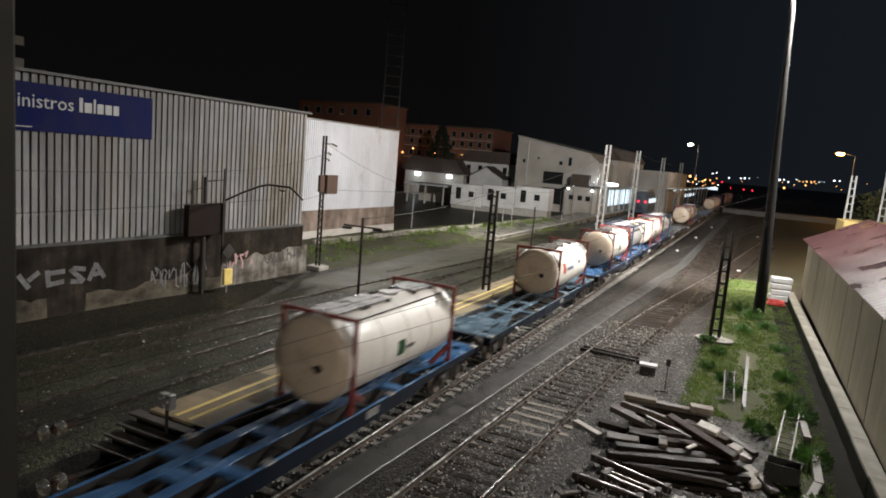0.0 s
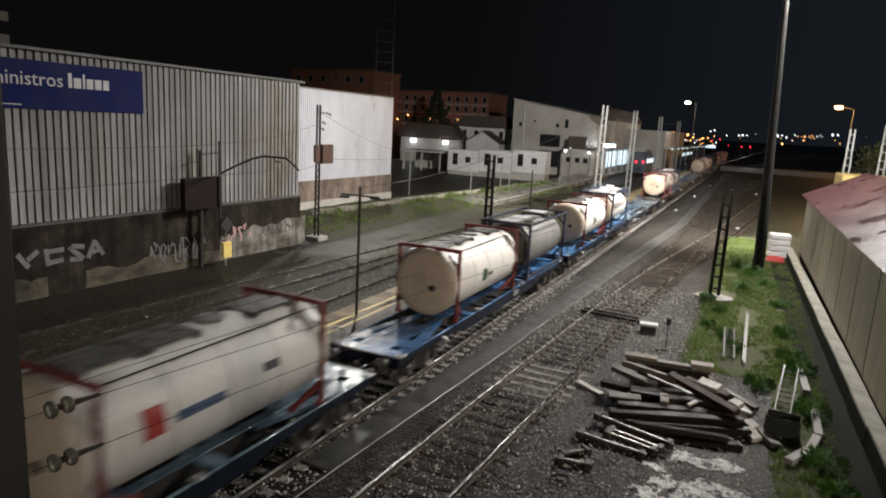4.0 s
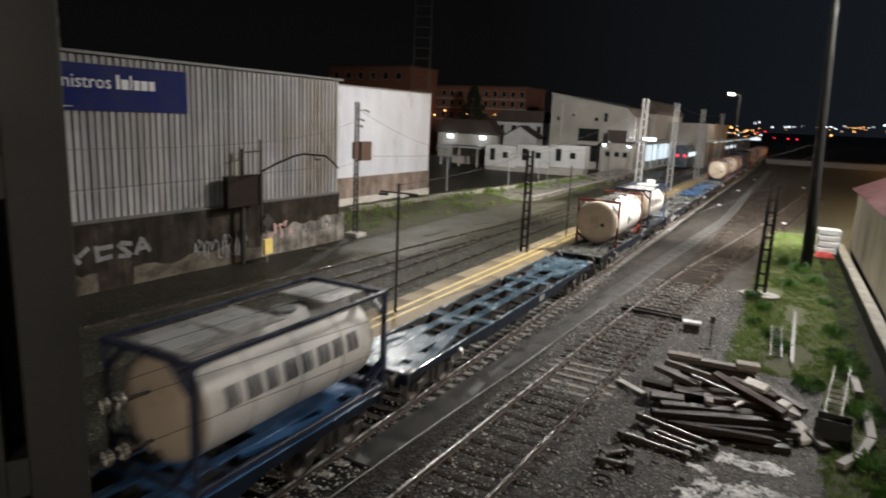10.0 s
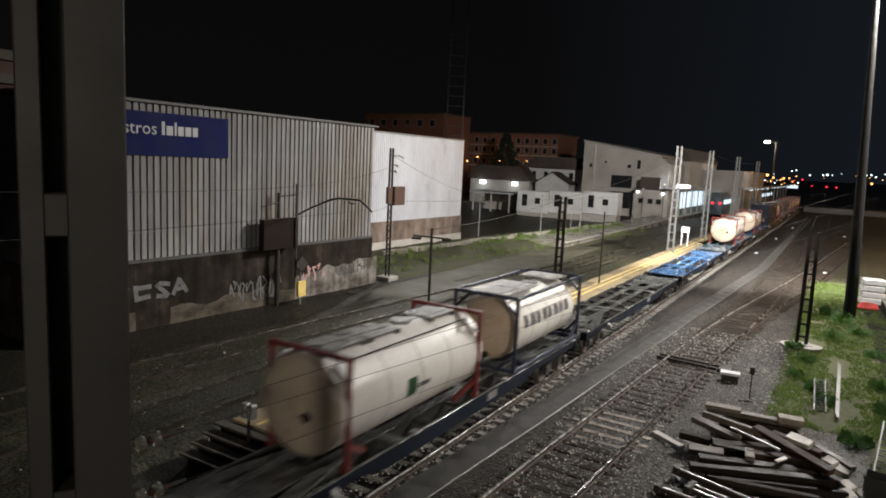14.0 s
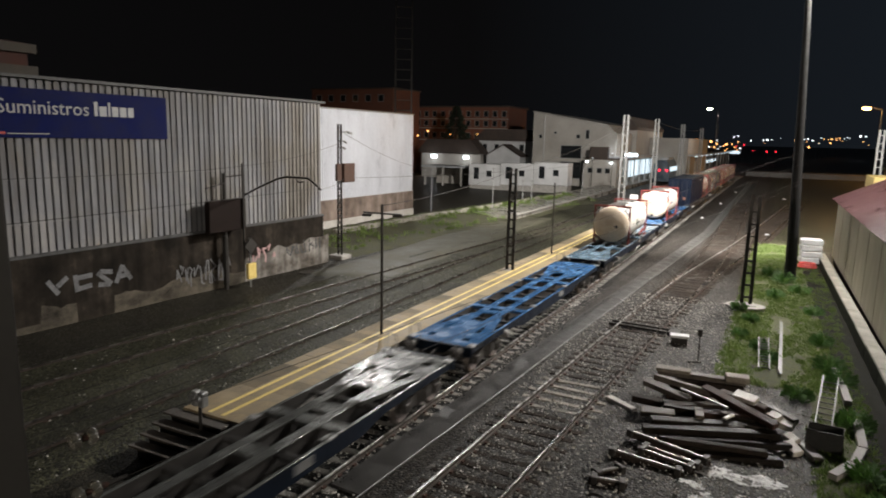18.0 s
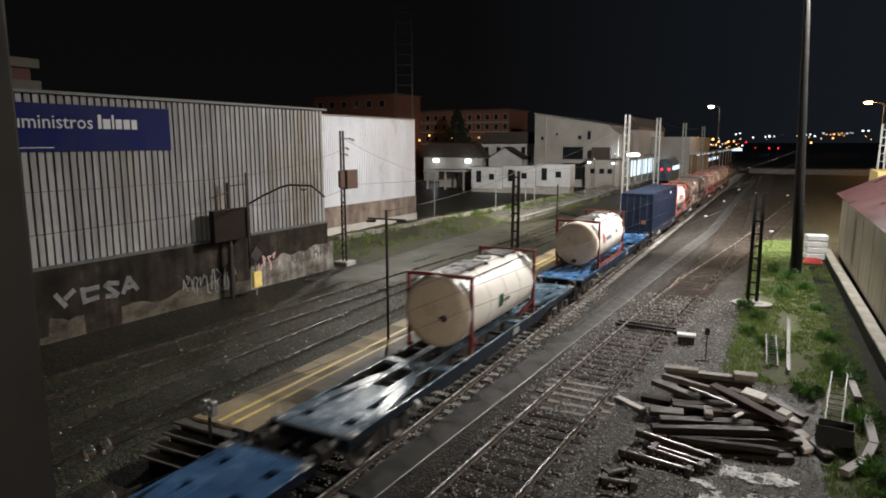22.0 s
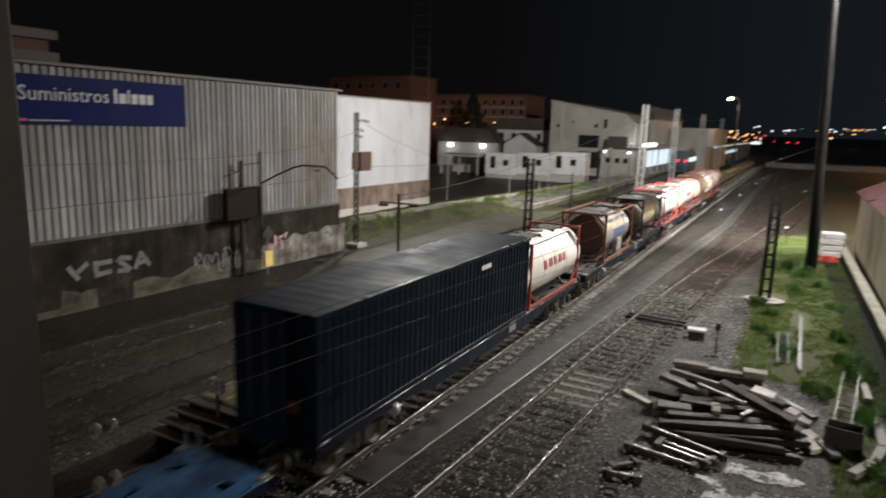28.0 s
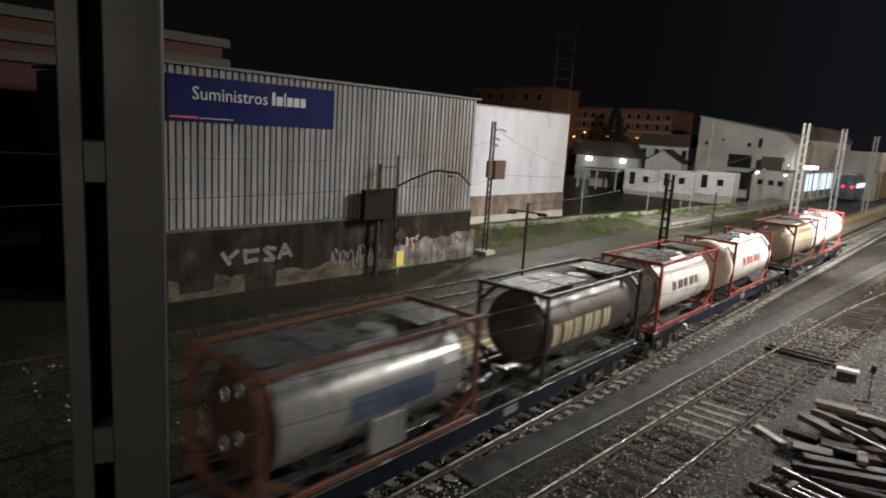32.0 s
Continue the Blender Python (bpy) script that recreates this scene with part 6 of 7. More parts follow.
def ladder(m, l, label, w=0.42):
    t = thing("ladder", m, label, "ladder", "ladders left in the grass")
    for sx in (-1, 1):
        b = bmesh.new()
        box(b, (sx * w / 2, l / 2, 0), (0.045, l, 0.08), None, 0.006)
        part("stile", b, M["dull_alloy"], t)
    for k in range(int(l / 0.28)):
        b = bmesh.new()
        tube(b, (-w / 2, 0.15 + 0.28 * k, 0), (w / 2, 0.15 + 0.28 * k, 0), 0.024, None, 6)
        part("rung", b, M["dull_alloy"], t)


ladder(pose(1.75, 20.5, -0.1, 16, 0, -6), 3.0, "aluminium ladder leaning in the weeds")
ladder(pose(0.15, 25.6, -0.05, 4, 0, 2), 3.4, "aluminium ladder lying in the grass", 0.36)
ch = thing("metal_channel", pose(0.62, 25.4, -0.02, 3, 0, 0), "long pale metal channel lying in the grass", "metal channel")
b = bmesh.new()
box(b, (0, 3.2, 0), (0.03, 6.4, 0.14))
box(b, (0.06, 3.2, -0.06), (0.1, 6.4, 0.03))
part("channel", b, M["dull_alloy"], ch)
gp = thing("concrete_gutter", Matrix(), "broken pale gutter lengths along the kerb", "gutter")
for p, q in (((1.85, 17.75, -0.05), (2.35, 18.7, -0.05)), ((2.4, 18.75, -0.05), (2.65, 19.8, -0.05)), ((2.68, 19.85, -0.04), (2.72, 21.9, -0.05)), ((2.6, 23.4, -0.05), (2.55, 25.0, -0.05)), ((2.5, 25.3, -0.05), (2.45, 26.8, -0.05))):
    b = bmesh.new()
    beam(b, p, q, 0.22, 0.16)
    part("gutter_length", b, M["concrete"], gp)
bd = thing("dark_box", pose(1.76, 19.75, GROUND, 0, 0, -6), "black open-topped box standing in the grass", "box")
for x, y, sx, sy in ((-0.43, 0, 0.03, 0.56), (0.43, 0, 0.03, 0.56), (0, -0.27, 0.84, 0.03), (0, 0.27, 0.84, 0.03)):
    b = bmesh.new()
    box(b, (x, y, 0.33), (sx, sy, 0.62), None, 0.006)
    part("side", b, M["pipe_dark"], bd)
b = bmesh.new()
box(b, (0, 0, 0.06), (0.82, 0.52, 0.04))
part("bottom", b, M["pipe_dark"], bd)
wb = thing("plastic_crates", pose(2.35, 51.2, GROUND, 0, 0, 8), "stack of white plastic crates by the shed end", "crates")
for k in range(4):
    b = bmesh.new()
    box(b, (0.02 * (k % 2), 0, 0.45 + 0.42 * k), (1.3, 1.0, 0.38), None, 0.05)
    part("crate", b, M["plastic_white"], wb)
b = bmesh.new()
box(b, (0, 0, 0.12), (1.2, 1.0, 0.26))
part("pallet", b, M["timber"], wb)
rc = thing("red_hose", pose(2.2, 49.6, GROUND + 0.16), "coil of red plastic hose on the ground", "hose")
for k in range(3):
    b = bmesh.new()
    R0 = 0.55 - 0.05 * k
    sweep(b, [(R0 * math.cos(2 * math.pi * a / 20), R0 * 0.8 * math.sin(2 * math.pi * a / 20), 0.06 + 0.11 * k) for a in range(20)], 0.06, 6, True)
    part("coil", b, M["plastic_red"], rc)

# loose bright stones on the ballast
rnd = random.Random(91)
verts, faces = [], []
for _ in range(30000):
    y = 6 + 30 * rnd.random() ** 1.25
    x = rnd.uniform(-22.5, 1.5)
    if -14.4 < x < -11.5 or (x > -1.2 and y > 24) or -8.0 < x < -7.1:
        continue
    if -22.5 < x < -13.7 and rnd.random() < 0.955:
        continue
    s = rnd.uniform(0.016, 0.048) * (1 if rnd.random() < 0.94 else 1.7)
    z = -0.145 if -12 < x < -1.2 else (-0.085 if -23 < x < -14.3 else -0.19)
    a = rnd.uniform(0, 6.28)
    ca, sa = math.cos(a), math.sin(a)
    i = len(verts)
    for ux, uy, uz in ((1, 0.1, 0), (0.1, 1, 0.1), (-1, -0.1, 0), (-0.1, -1, 0.05), (0.2, 0.15, 0.9), (0, 0, -0.8)):
        ux, uy, uz = ux * rnd.uniform(0.7, 1.2), uy * rnd.uniform(0.7, 1.2), uz * rnd.uniform(0.7, 1.1)
        verts.append((x + s * (ux * ca - uy * sa), y + s * (ux * sa + uy * ca), z + s * uz))
    faces += [(i, i + 1, i + 4), (i + 1, i + 2, i + 4), (i + 2, i + 3, i + 4), (i + 3, i, i + 4)]
me = bpy.data.meshes.new("loose_stones")
me.from_pydata(verts, [], faces)
me.materials.append(M["stone"])
tagged(new("loose_stones", me), "pale loose stones scattered over the ballast", "stones", "", "stuff")


def puddle(x, y, z, rx, ry, seed):
    b = bmesh.new()
    ring = []
    for k in range(22):
        a = 2 * math.pi * k / 22
        r = 1 + 0.35 * noise.noise((math.cos(a) * 1.5, math.sin(a) * 1.5, seed))
        ring.append(b.verts.new((x + rx * r * math.cos(a), y + ry * r * math.sin(a), z)))
    top = b.faces.new(ring)
    bmesh.ops.extrude_face_region(b, geom=[top])
    for v in ring:
        v.co.z -= 0.12
    single("puddle", b, M["puddle"], "shallow rain puddle in the dark gravel", "puddle", "rain puddles")


for k, (x, y, z, rx, ry) in enumerate(((-24.8, 30.7, -0.2, 0.5, 0.55), (-24.2, 32.0, -0.2, 0.25, 0.35), (-16.4, 29.0, -0.1, 0.2, 0.6), (-21.6, 44.0, -0.17, 0.7, 1.6), (-20.0, 49.0, -0.17, 0.5, 1.9))):
    puddle(x, y, z, rx, ry, 2.0 + k)


# small white lumps added for the bright specks at the far end of the yard
rnd = random.Random(12)
for x, y in ((-7.2, 76.8), (-6.9, 97.0), (-6.4, 122.0), (0.9, 112.0), (1.6, 61.0), (-0.6, 66.0)):
    b = bmesh.new()
    bmesh.ops.create_icosphere(b, subdivisions=1, radius=0.22)
    for v in b.verts:
        v.co = Vector((v.co.x * rnd.uniform(0.6, 1.3), v.co.y * rnd.uniform(0.6, 1.3), v.co.z * rnd.uniform(0.3, 0.8)))
    o = single("litter_bag", b, M["plastic_white"], "small white lump standing for a bright trackside speck", "litter", "litter in the yard")
    o.location = (x, y, -0.12)
# ---- far side of the yard ----
bank = strip("grass_bank", -33.5, -25.2, 36, 92, -0.1, M["bank_soil"], "grassy bank below the white hall", 0.6, 0.8, 0.15, lambda x: 0.12 * max(0, -27 - x), 0.09, 0.6)
rnd = random.Random(31)
spots = []
for _ in range(620):
    y = rnd.uniform(37, 90)
    x = -31.5 + 5.0 * rnd.random() ** 1.8
    if noise.noise((x * 0.4, y * 0.25, 7.0)) > -0.1:
        spots.append((x + 0.09 * (y - 36), y, 0.0 + 0.12 * max(0, -27 - x), rnd.randint(8, 16), 0.35, rnd.uniform(0.7, 1.6)))
tufts("grass", spots, M["grass"], "rough grass on the bank", (0.12, 0.3), 8, 0.022)
lw = thing("low_boundary_wall", Matrix(), "low broken beige block wall along the grass bank", "wall")
rnd = random.Random(8)
b = bmesh.new()
box(b, (0, 0, 0), (0.4, 1.45, 0.62), None, 0.05)
blk = mesh_of("wall_block", b, M["kerb_stone"])
for k in range(31):
    y = 42 + 1.5 * k
    if k in (14, 19, 20, 26):
        continue
    piece("wall_block", blk, lw, pose(-30.6 + 0.085 * (y - 42), y, 0.45 + rnd.uniform(-0.08, 0.06), rnd.uniform(-2, 2), rnd.uniform(-2, 2), -5 + rnd.uniform(-2, 2)))
strip("dirt_path", -24.8, -18.9, 30, 66, -0.1, M["dirt_path"], "wet compacted dirt path crossing to the far platform", 0.6, 0.8, 0.05, None, -0.03, 0.5)
p2 = thing("far_platform", Matrix(), "low grey far platform with wet paving", "platform")
p2["kind"] = "structure"
b = bmesh.new()
prism(b, [(-27.9, GROUND - 0.1), (-23.6, GROUND - 0.1), (-23.6, 0.42), (-27.9, 0.42)], 62, 210, "Y")
part("platform_slab", b, M["wet_slab"], p2, "wet grey concrete surface")
b = bmesh.new()
box(b, (-23.58, 136, 0.36), (0.5, 147.6, 0.16), None, 0.02)
part("platform_edge", b, M["concrete"], p2, "pale concrete edging")
for x, y, h in ((-27.3, 65, 4.6), (-27.6, 75, 2.8), (-26.6, 75.4, 2.8), (-24.9, 92, 4.5), (-33.2, 62, 4.4)):
    q = thing("far_post", pose(x, y, 0.3), "thin grey post on the far platform", "post")
    b = bmesh.new()
    tube(b, (0, 0, -0.4), (0, 0, h), 0.05, 0.045, 8)
    part("post", b, M["galv"], q)
    b = bmesh.new()
    box(b, (0, 0, h - 0.05), (0.3, 0.12, 0.1), None, 0.02)
    part("cap", b, M["galv"], q)

# ---- buildings ----
def window_parts(parent, face, u, z, w, h, mw=None, depth=0.06):
    """A framed pane. face: ('y', y) on a wall that looks to -y, ('x', x) on one that looks to +x."""
    ax, v = face
    def bx(bm, uu, zz, ww, hh, d0, d1):
        if ax == "y":
            box(bm, (uu, v - (d0 + d1) / 2, zz), (ww, d1 - d0, hh))
        else:
            box(bm, (v + (d0 + d1) / 2, uu, zz), (d1 - d0, ww, hh))
    b = bmesh.new()
    for du in (-w / 2, w / 2):
        bx(b, u + du, z, 0.1, h + 0.1, -0.02, depth)
    for dz in (-h / 2, h / 2):
        bx(b, u, z + dz, w, 0.1, -0.02, depth)
    fr = part("window", b, M["galv"], parent)
    b = bmesh.new()
    bx(b, u, z, w - 0.1, h - 0.1, -0.01, 0.012)
    part("pane", b, mw or M["window_dark"], fr)


gb = thing("station_depot", Matrix(), "tall plain grey rendered depot building with a sloping parapet", "building")
b = bmesh.new()
prism(b, [(-41.8, GROUND), (-26.2, GROUND), (-26.2, 9.3), (-27.8, 10.6), (-41.8, 13.0)], 118, 150, "Y")
part("wall", b, M["facade_grey"], gb)
b = bmesh.new()
prism(b, [(-41.95, 13.0), (-27.7, 10.6), (-27.7, 10.85), (-41.95, 13.25)], 117.85, 150.2, "Y")
part("parapet", b, M["concrete"], gb)
for u, z, w, h in ((-34.4, 5.9, 3.9, 2.3), (-34.4, 2.6, 3.9, 3.0), (-31.5, 9.1, 0.7, 1.6), (-33.2, 8.7, 0.7, 0.7), (-40.3, 8.6, 0.6, 0.7), (-37.5, 9.3, 0.5, 0.4), (-31.4, 3.4, 0.6, 0.8)):
    window_parts(gb, ("y", 118), u, z, w, h)
b = bmesh.new()
tube(b, (-39.6, 117.9, GROUND), (-39.6, 117.9, 12.4), 0.1, None, 8)
part("downpipe", b, M["galv"], gb)
an = thing("depot_annex", Matrix(), "low grey annex with small windows beside the depot", "building")
b = bmesh.new()
box(b, (-27.9, 116.5, 2.3), (5.6, 5, 5.1))
part("wall", b, M["facade_grey"], an)
b = bmesh.new()
box(b, (-28.2, 114.2, 6.0), (3.2, 1.2, 2.0))
box(b, (-27.9, 116.5, 4.95), (6.0, 5.6, 0.2))
part("roof", b, M["roof_dark"], an)
for u in (-29.6, -28.0, -26.6):
    window_parts(an, ("y", 114), u, 2.9, 0.9, 0.9, M["window_dark"])
bb_ = thing("grey_warehouse", Matrix(), "long plain grey building behind the station", "building")
b = bmesh.new()
box(b, (-22.0, 165, 4.3), (9, 40, 9.2))
box(b, (-26.8, 146, 5.0), (3.0, 30, 10.6))
part("wall", b, M["facade_grey"], bb_)
b = bmesh.new()
prism(b, [(-28.4, 10.2), (-25.2, 10.2), (-25.2, 10.8), (-26.9, 12.8)], 130, 162, "Y")
part("roof", b, M["roof_dark"], bb_)

ob_ = thing("apartment_block", Matrix(), "orange brick apartment block lit by street lamps", "apartment building")
b = bmesh.new()
box(b, (-69, 148, 7.4), (25, 12, 15.4))
part("wall", b, M["brick_orange"], ob_)
b = bmesh.new()
box(b, (-69, 148, 15.25), (25.8, 12.8, 0.35))
part("roof", b, M["roof_dark"], ob_)
for fz in (8.6, 11.4, 13.6):
    b = bmesh.new()
    box(b, (-69, 141.9, fz - 1.15), (25, 0.35, 0.18))
    part("string_course", b, M["concrete"], ob_)
    for k in range(11):
        window_parts(ob_, ("y", 142), -80 + 2.25 * k, fz, 1.1, 1.3)
ob2 = thing("apartment_block", Matrix(), "distant orange-brown apartment block above the warehouse roof", "apartment building")
b = bmesh.new()
box(b, (-88, 131, 9), (22, 12, 18.6))
part("wall", b, M["brick_orange"], ob2)
b = bmesh.new()
box(b, (-88, 131, 18.4), (22.6, 12.6, 0.3))
part("roof", b, M["roof_dark"], ob2)
for k in range(6):
    window_parts(ob2, ("y", 125), -97 + 3.4 * k, 16.3, 1.4, 1.5)

wh = thing("white_house", Matrix(), "old white house with a dark tiled hip roof", "house")
b = bmesh.new()
box(b, (-50, 130, 3.7), (12.6, 10, 8.0))
part("wall", b, M["facade_white"], wh)
b = bmesh.new()
prism(b, [(-57, 7.6), (-43, 7.6), (-45.5, 9.9), (-54.5, 9.9)], 124.2, 136, "Y")
part("roof", b, M["roof_dark"], wh)
for u in (-54.6, -52.0, -49.4, -46.6):
    window_parts(wh, ("y", 125), u, 6.2, 0.9, 1.4)
wg = thing("gabled_annex", Matrix(), "small white gabled house in front of the old house", "house")
b = bmesh.new()
prism(b, [(-52.4, GROUND), (-45.4, GROUND), (-45.4, 4.8), (-48.9, 6.8), (-52.4, 4.8)], 121, 126, "Y")
part("wall", b, M["facade_white"], wg)
b = bmesh.new()
for s in (-1, 1):
    beam(b, (-48.9 + s * 3.9, 123.4, 4.6), (-48.9, 123.4, 6.9), 5.6, 0.16)
part("roof", b, M["roof_dark"], wg)

lr = thing("lit_workshop", Matrix(), "dark roofed workshop with two lit openings", "building")
b = bmesh.new()
box(b, (-61, 127, 2.2), (13.6, 10, 5.0))
part("wall", b, M["facade_grey"], lr)
b = bmesh.new()
prism(b, [(-68.5, 4.9), (-53.6, 4.9), (-56, 7.6), (-66, 7.7)], 121.0, 133, "Y")
part("roof", b, M["roof_dark"], lr)
for u, w in ((-64.8, 1.3), (-57.4, 1.2)):
    b = bmesh.new()
    box(b, (u, 121.9, 4.1), (w, 0.1, 0.7))
    part("lit_opening", b, G_OPEN, lr, "bright white lit opening")
lr2 = thing("long_lean_to", Matrix(), "long low lean-to with a pale roof behind the yard", "building")
b = bmesh.new()
box(b, (-51.5, 104, 3.0), (9.5, 6, 0.25))
part("roof", b, M["canopy"], lr2)
for x in (-55.5, -52, -48.5, -46.9):
    b = bmesh.new()
    box(b, (x, 101.2, 1.35), (0.25, 0.25, 3.2))
    part("column", b, M["concrete"], lr2)
b = bmesh.new()
box(b, (-51.5, 106.9, 1.3), (9.4, 0.2, 3.1))
part("back_wall", b, M["facade_grey"], lr2)
cb = thing("site_cabins", Matrix(), "row of white portable site cabins", "cabin")
for k in range(3):
    b = bmesh.new()
    box(b, (-43.3 + 5.65 * k, 100.4, 2.1 + 0.3 * k), (5.57, 2.6, 3.5), None, 0.06)
    c_ = part("cabin", b, M["facade_white"], cb)
    for du in (-1.4, 0.9):
        b = bmesh.new()
        box(b, (-43.3 + 5.65 * k + du, 99.07, 2.3 + 0.3 * k), (0.9, 0.05, 0.95 if du > 0 else 1.9))
        part("window", b, M["window_dark"], c_)
b = bmesh.new()
box(b, (-37.6, 100.4, 0.3), (16.6, 2.4, 1.2))
part("footing", b, M["concrete"], cb)


def conifer(x, y, z, h, r, seed):
    rnd = random.Random(seed)
    t = thing("conifer", pose(x, y, z), "dark conifer in front of the apartment block", "tree")
    b = bmesh.new()
    tube(b, (0, 0, -0.5), (0, 0, h * 0.92), 0.22, 0.04, 8)
    part("trunk", b, M["timber"], t)
    verts, faces = [], []
    for _ in range(4200):
        f = rnd.random() ** 0.8
        zz = h * (0.1 + 0.9 * f)
        rr = r * (1 - f) ** 0.8 * (0.8 + 0.2 * math.sin(f * 40 + rnd.random())) * math.sqrt(rnd.random()) + 0.1
        a = rnd.uniform(0, 6.283)
        c = Vector((rr * math.cos(a), rr * math.sin(a), zz))
        d = Vector((math.cos(a), math.sin(a), rnd.uniform(-0.7, 0.2))).normalized()
        u = d.orthogonal().normalized() * rnd.uniform(0.06, 0.16)
        l = rnd.uniform(0.3, 0.8)
        i = len(verts)
        verts += [tuple(c - u), tuple(c + u), tuple(c + d * l)]
        faces.append((i, i + 1, i + 2))
    me = bpy.data.meshes.new("crown")
    me.from_pydata(verts, [], faces)
    me.materials.append(M["conifer"])
    o = new("crown", me)
    o.parent = t


conifer(-62.3, 127.0, 1.0, 13.6, 5.2, 5)

# ---- station and waiting passenger train ----
for u, z in ((-30.2, 4.4), (-26.0, 4.3)):
    wl_ = thing("wall_lamp", pose(u, 113.9, z), "small bright lamp on the annex wall", "lamp")
    b = bmesh.new()
    box(b, (0, -0.06, 0.12), (0.34, 0.24, 0.08), None, 0.02)
    part("hood", b, M["galv"], wl_)
    b = bmesh.new()
    box(b, (0, -0.12, 0.0), (0.3, 0.2, 0.16), None, 0.04)
    part("lamp_glass", b, G_COOL, wl_, "glowing lamp glass")
sc_ = thing("station_canopy", Matrix(), "bright station canopy with lit panels on the far platform", "canopy")
b = bmesh.new()
box(b, (-25.4, 140, 5.2), (4.2, 46, 0.3), None, 0.03)
part("roof", b, M["canopy"], sc_)
for k in range(8):
    b = bmesh.new()
    tube(b, (-24.2, 119 + 5.6 * k, 0.3), (-24.2, 119 + 5.6 * k, 5.1), 0.12, None, 10)
    part("column", b, M["canopy"], sc_)
for k in range(7):
    b = bmesh.new()
    box(b, (-24.6, 121.8 + 3.6 * k, 3.1), (0.12, 2.3, 2.9))
    part("lit_panel", b, G_WIN, sc_, "lit glazed panel")
b = bmesh.new()
box(b, (-23.6, 118.3, 5.7), (2.2, 0.2, 0.5))
part("lit_sign", b, G_SIGN, sc_, "glowing white station sign")
TY = 135.0
pt = thing("passenger_train", Matrix(), "waiting passenger train with lit windows and a red tail lamp", "train")
for k in range(4):
    y0 = TY + 25.6 * k
    b = bmesh.new()
    prism(b, [(-22.4, 0.35), (-19.5, 0.35), (-19.4, 1.2), (-19.5, 3.6), (-20.1, 4.5), (-21.8, 4.5), (-22.4, 3.6)], y0, y0 + 25, "Y")
    car = part("car_body", b, M["train_dark"], pt)
    for j in range(9):
        b = bmesh.new()
        box(b, (-19.42, y0 + 2.2 + 2.55 * j, 2.75), (0.08, 1.7, 0.85))
        part("lit_window", b, G_WIN, car)
    b = bmesh.new()
    box(b, (-20.95, y0 + 12.5, 4.72), (1.6, 18, 0.4), None, 0.05)
    part("roof_unit", b, M["canopy"], car)
for x in (-21.3, -19.9):
    b = bmesh.new()
    bmesh.ops.create_uvsphere(b, u_segments=10, v_segments=6, radius=0.24, matrix=Matrix.Translation((x, TY - 0.1, 2.55)))
    part("tail_lamp", b, G_RED, pt, "glowing red tail lamp")
pc = thing("platform_canopy", Matrix(), "long pale platform canopy with bluish strip lights", "canopy")
b = bmesh.new()
box(b, (-17.4, 205, 5.35), (2.6, 120, 0.25), None, 0.03)
part("roof", b, M["canopy"], pc)
for k in range(11):
    b = bmesh.new()
    tube(b, (-17.4, 148 + 11.5 * k, 0.2), (-17.4, 148 + 11.5 * k, 5.3), 0.14, None, 8)
    part("column", b, M["canopy"], pc)
    b = bmesh.new()
    box(b, (-16.3, 150 + 11.0 * k, 5.12), (0.2, 5.2, 0.14))
    part("strip_light", b, G_WIN, pc, "bluish strip light")
b = bmesh.new()
box(b, (-15.4, 262, 5.0), (3.4, 0.4, 1.0))
part("lit_end", b, G_WIN, pc, "bluish lit end panel")
bs = thing("buffer_sign", pose(-13.2, 69.0, PZ), "small white board on two legs on the platform", "sign")
b = bmesh.new()
for dx in (-0.3, 0.3):
    tube(b, (dx, 0, 0), (dx, 0, 1.9), 0.06, None, 8)
part("leg", b, M["plastic_white"], bs)
b = bmesh.new()
box(b, (0, 0, 1.6), (0.8, 0.05, 0.6))
part("board", b, M["plastic_white"], bs)

# ---- street lamps and distant lights ----
def street_lamp(x, y, h, gm, label, reach=1.6):
    t = thing("street_lamp", pose(x, y, GROUND), label, "street lamp")
    b = bmesh.new()
    tube(b, (0, 0, -0.2), (0, 0, h), 0.14, 0.07, 8)
    tube(b, (0, 0, h), (-reach, 0, h + 0.35), 0.05, 0.04, 8)
    part("pole", b, M["dark_steel"], t)
    b = bmesh.new()
    box(b, (-reach - 0.2, 0, h + 0.36), (0.9, 0.36, 0.2), None, 0.05)
    hd = part("lamp_head", b, M["galv"], t)
    b = bmesh.new()
    box(b, (-reach - 0.2, 0, h + 0.2), (1.0, 0.5, 0.4), None, 0.12)
    part("diffuser", b, gm, hd, "glowing lamp glass")


street_lamp(11.2, 104.8, 13.1, G_WARM, "tall street lamp with an orange sodium glow")
street_lamp(-12.7, 150.0, 15.2, G_WHITE, "tall yard lamp glowing pale greenish white", 1.5)
WARM_FAR = [(-25.3, 260, 8.2, "w", 0.45), (-23.8, 262, 8.7, "w", 0.57), (-22.3, 268, 7.9, "w", 0.47), (-25.2, 255, 6.2, "w", 0.44), (-22.1, 258, 6.7, "w", 0.45), (-21.0, 300, 7.9, "w", 0.39), (-19.4, 305, 7.9, "w", 0.4), (11.5, 380, 7.2, "w", 0.66), (33.4, 600, 13.3, "w", 0.78), (30.7, 560, 10.1, "w", 0.73), (36.8, 600, 12.8, "w", 0.52), (38.6, 600, 14.1, "w", 0.52), (-73.5, 135, 9.4, "w", 0.27), (-67.7, 135, 8.8, "w", 0.2), (-76.2, 135, 8.3, "w", 0.27)]
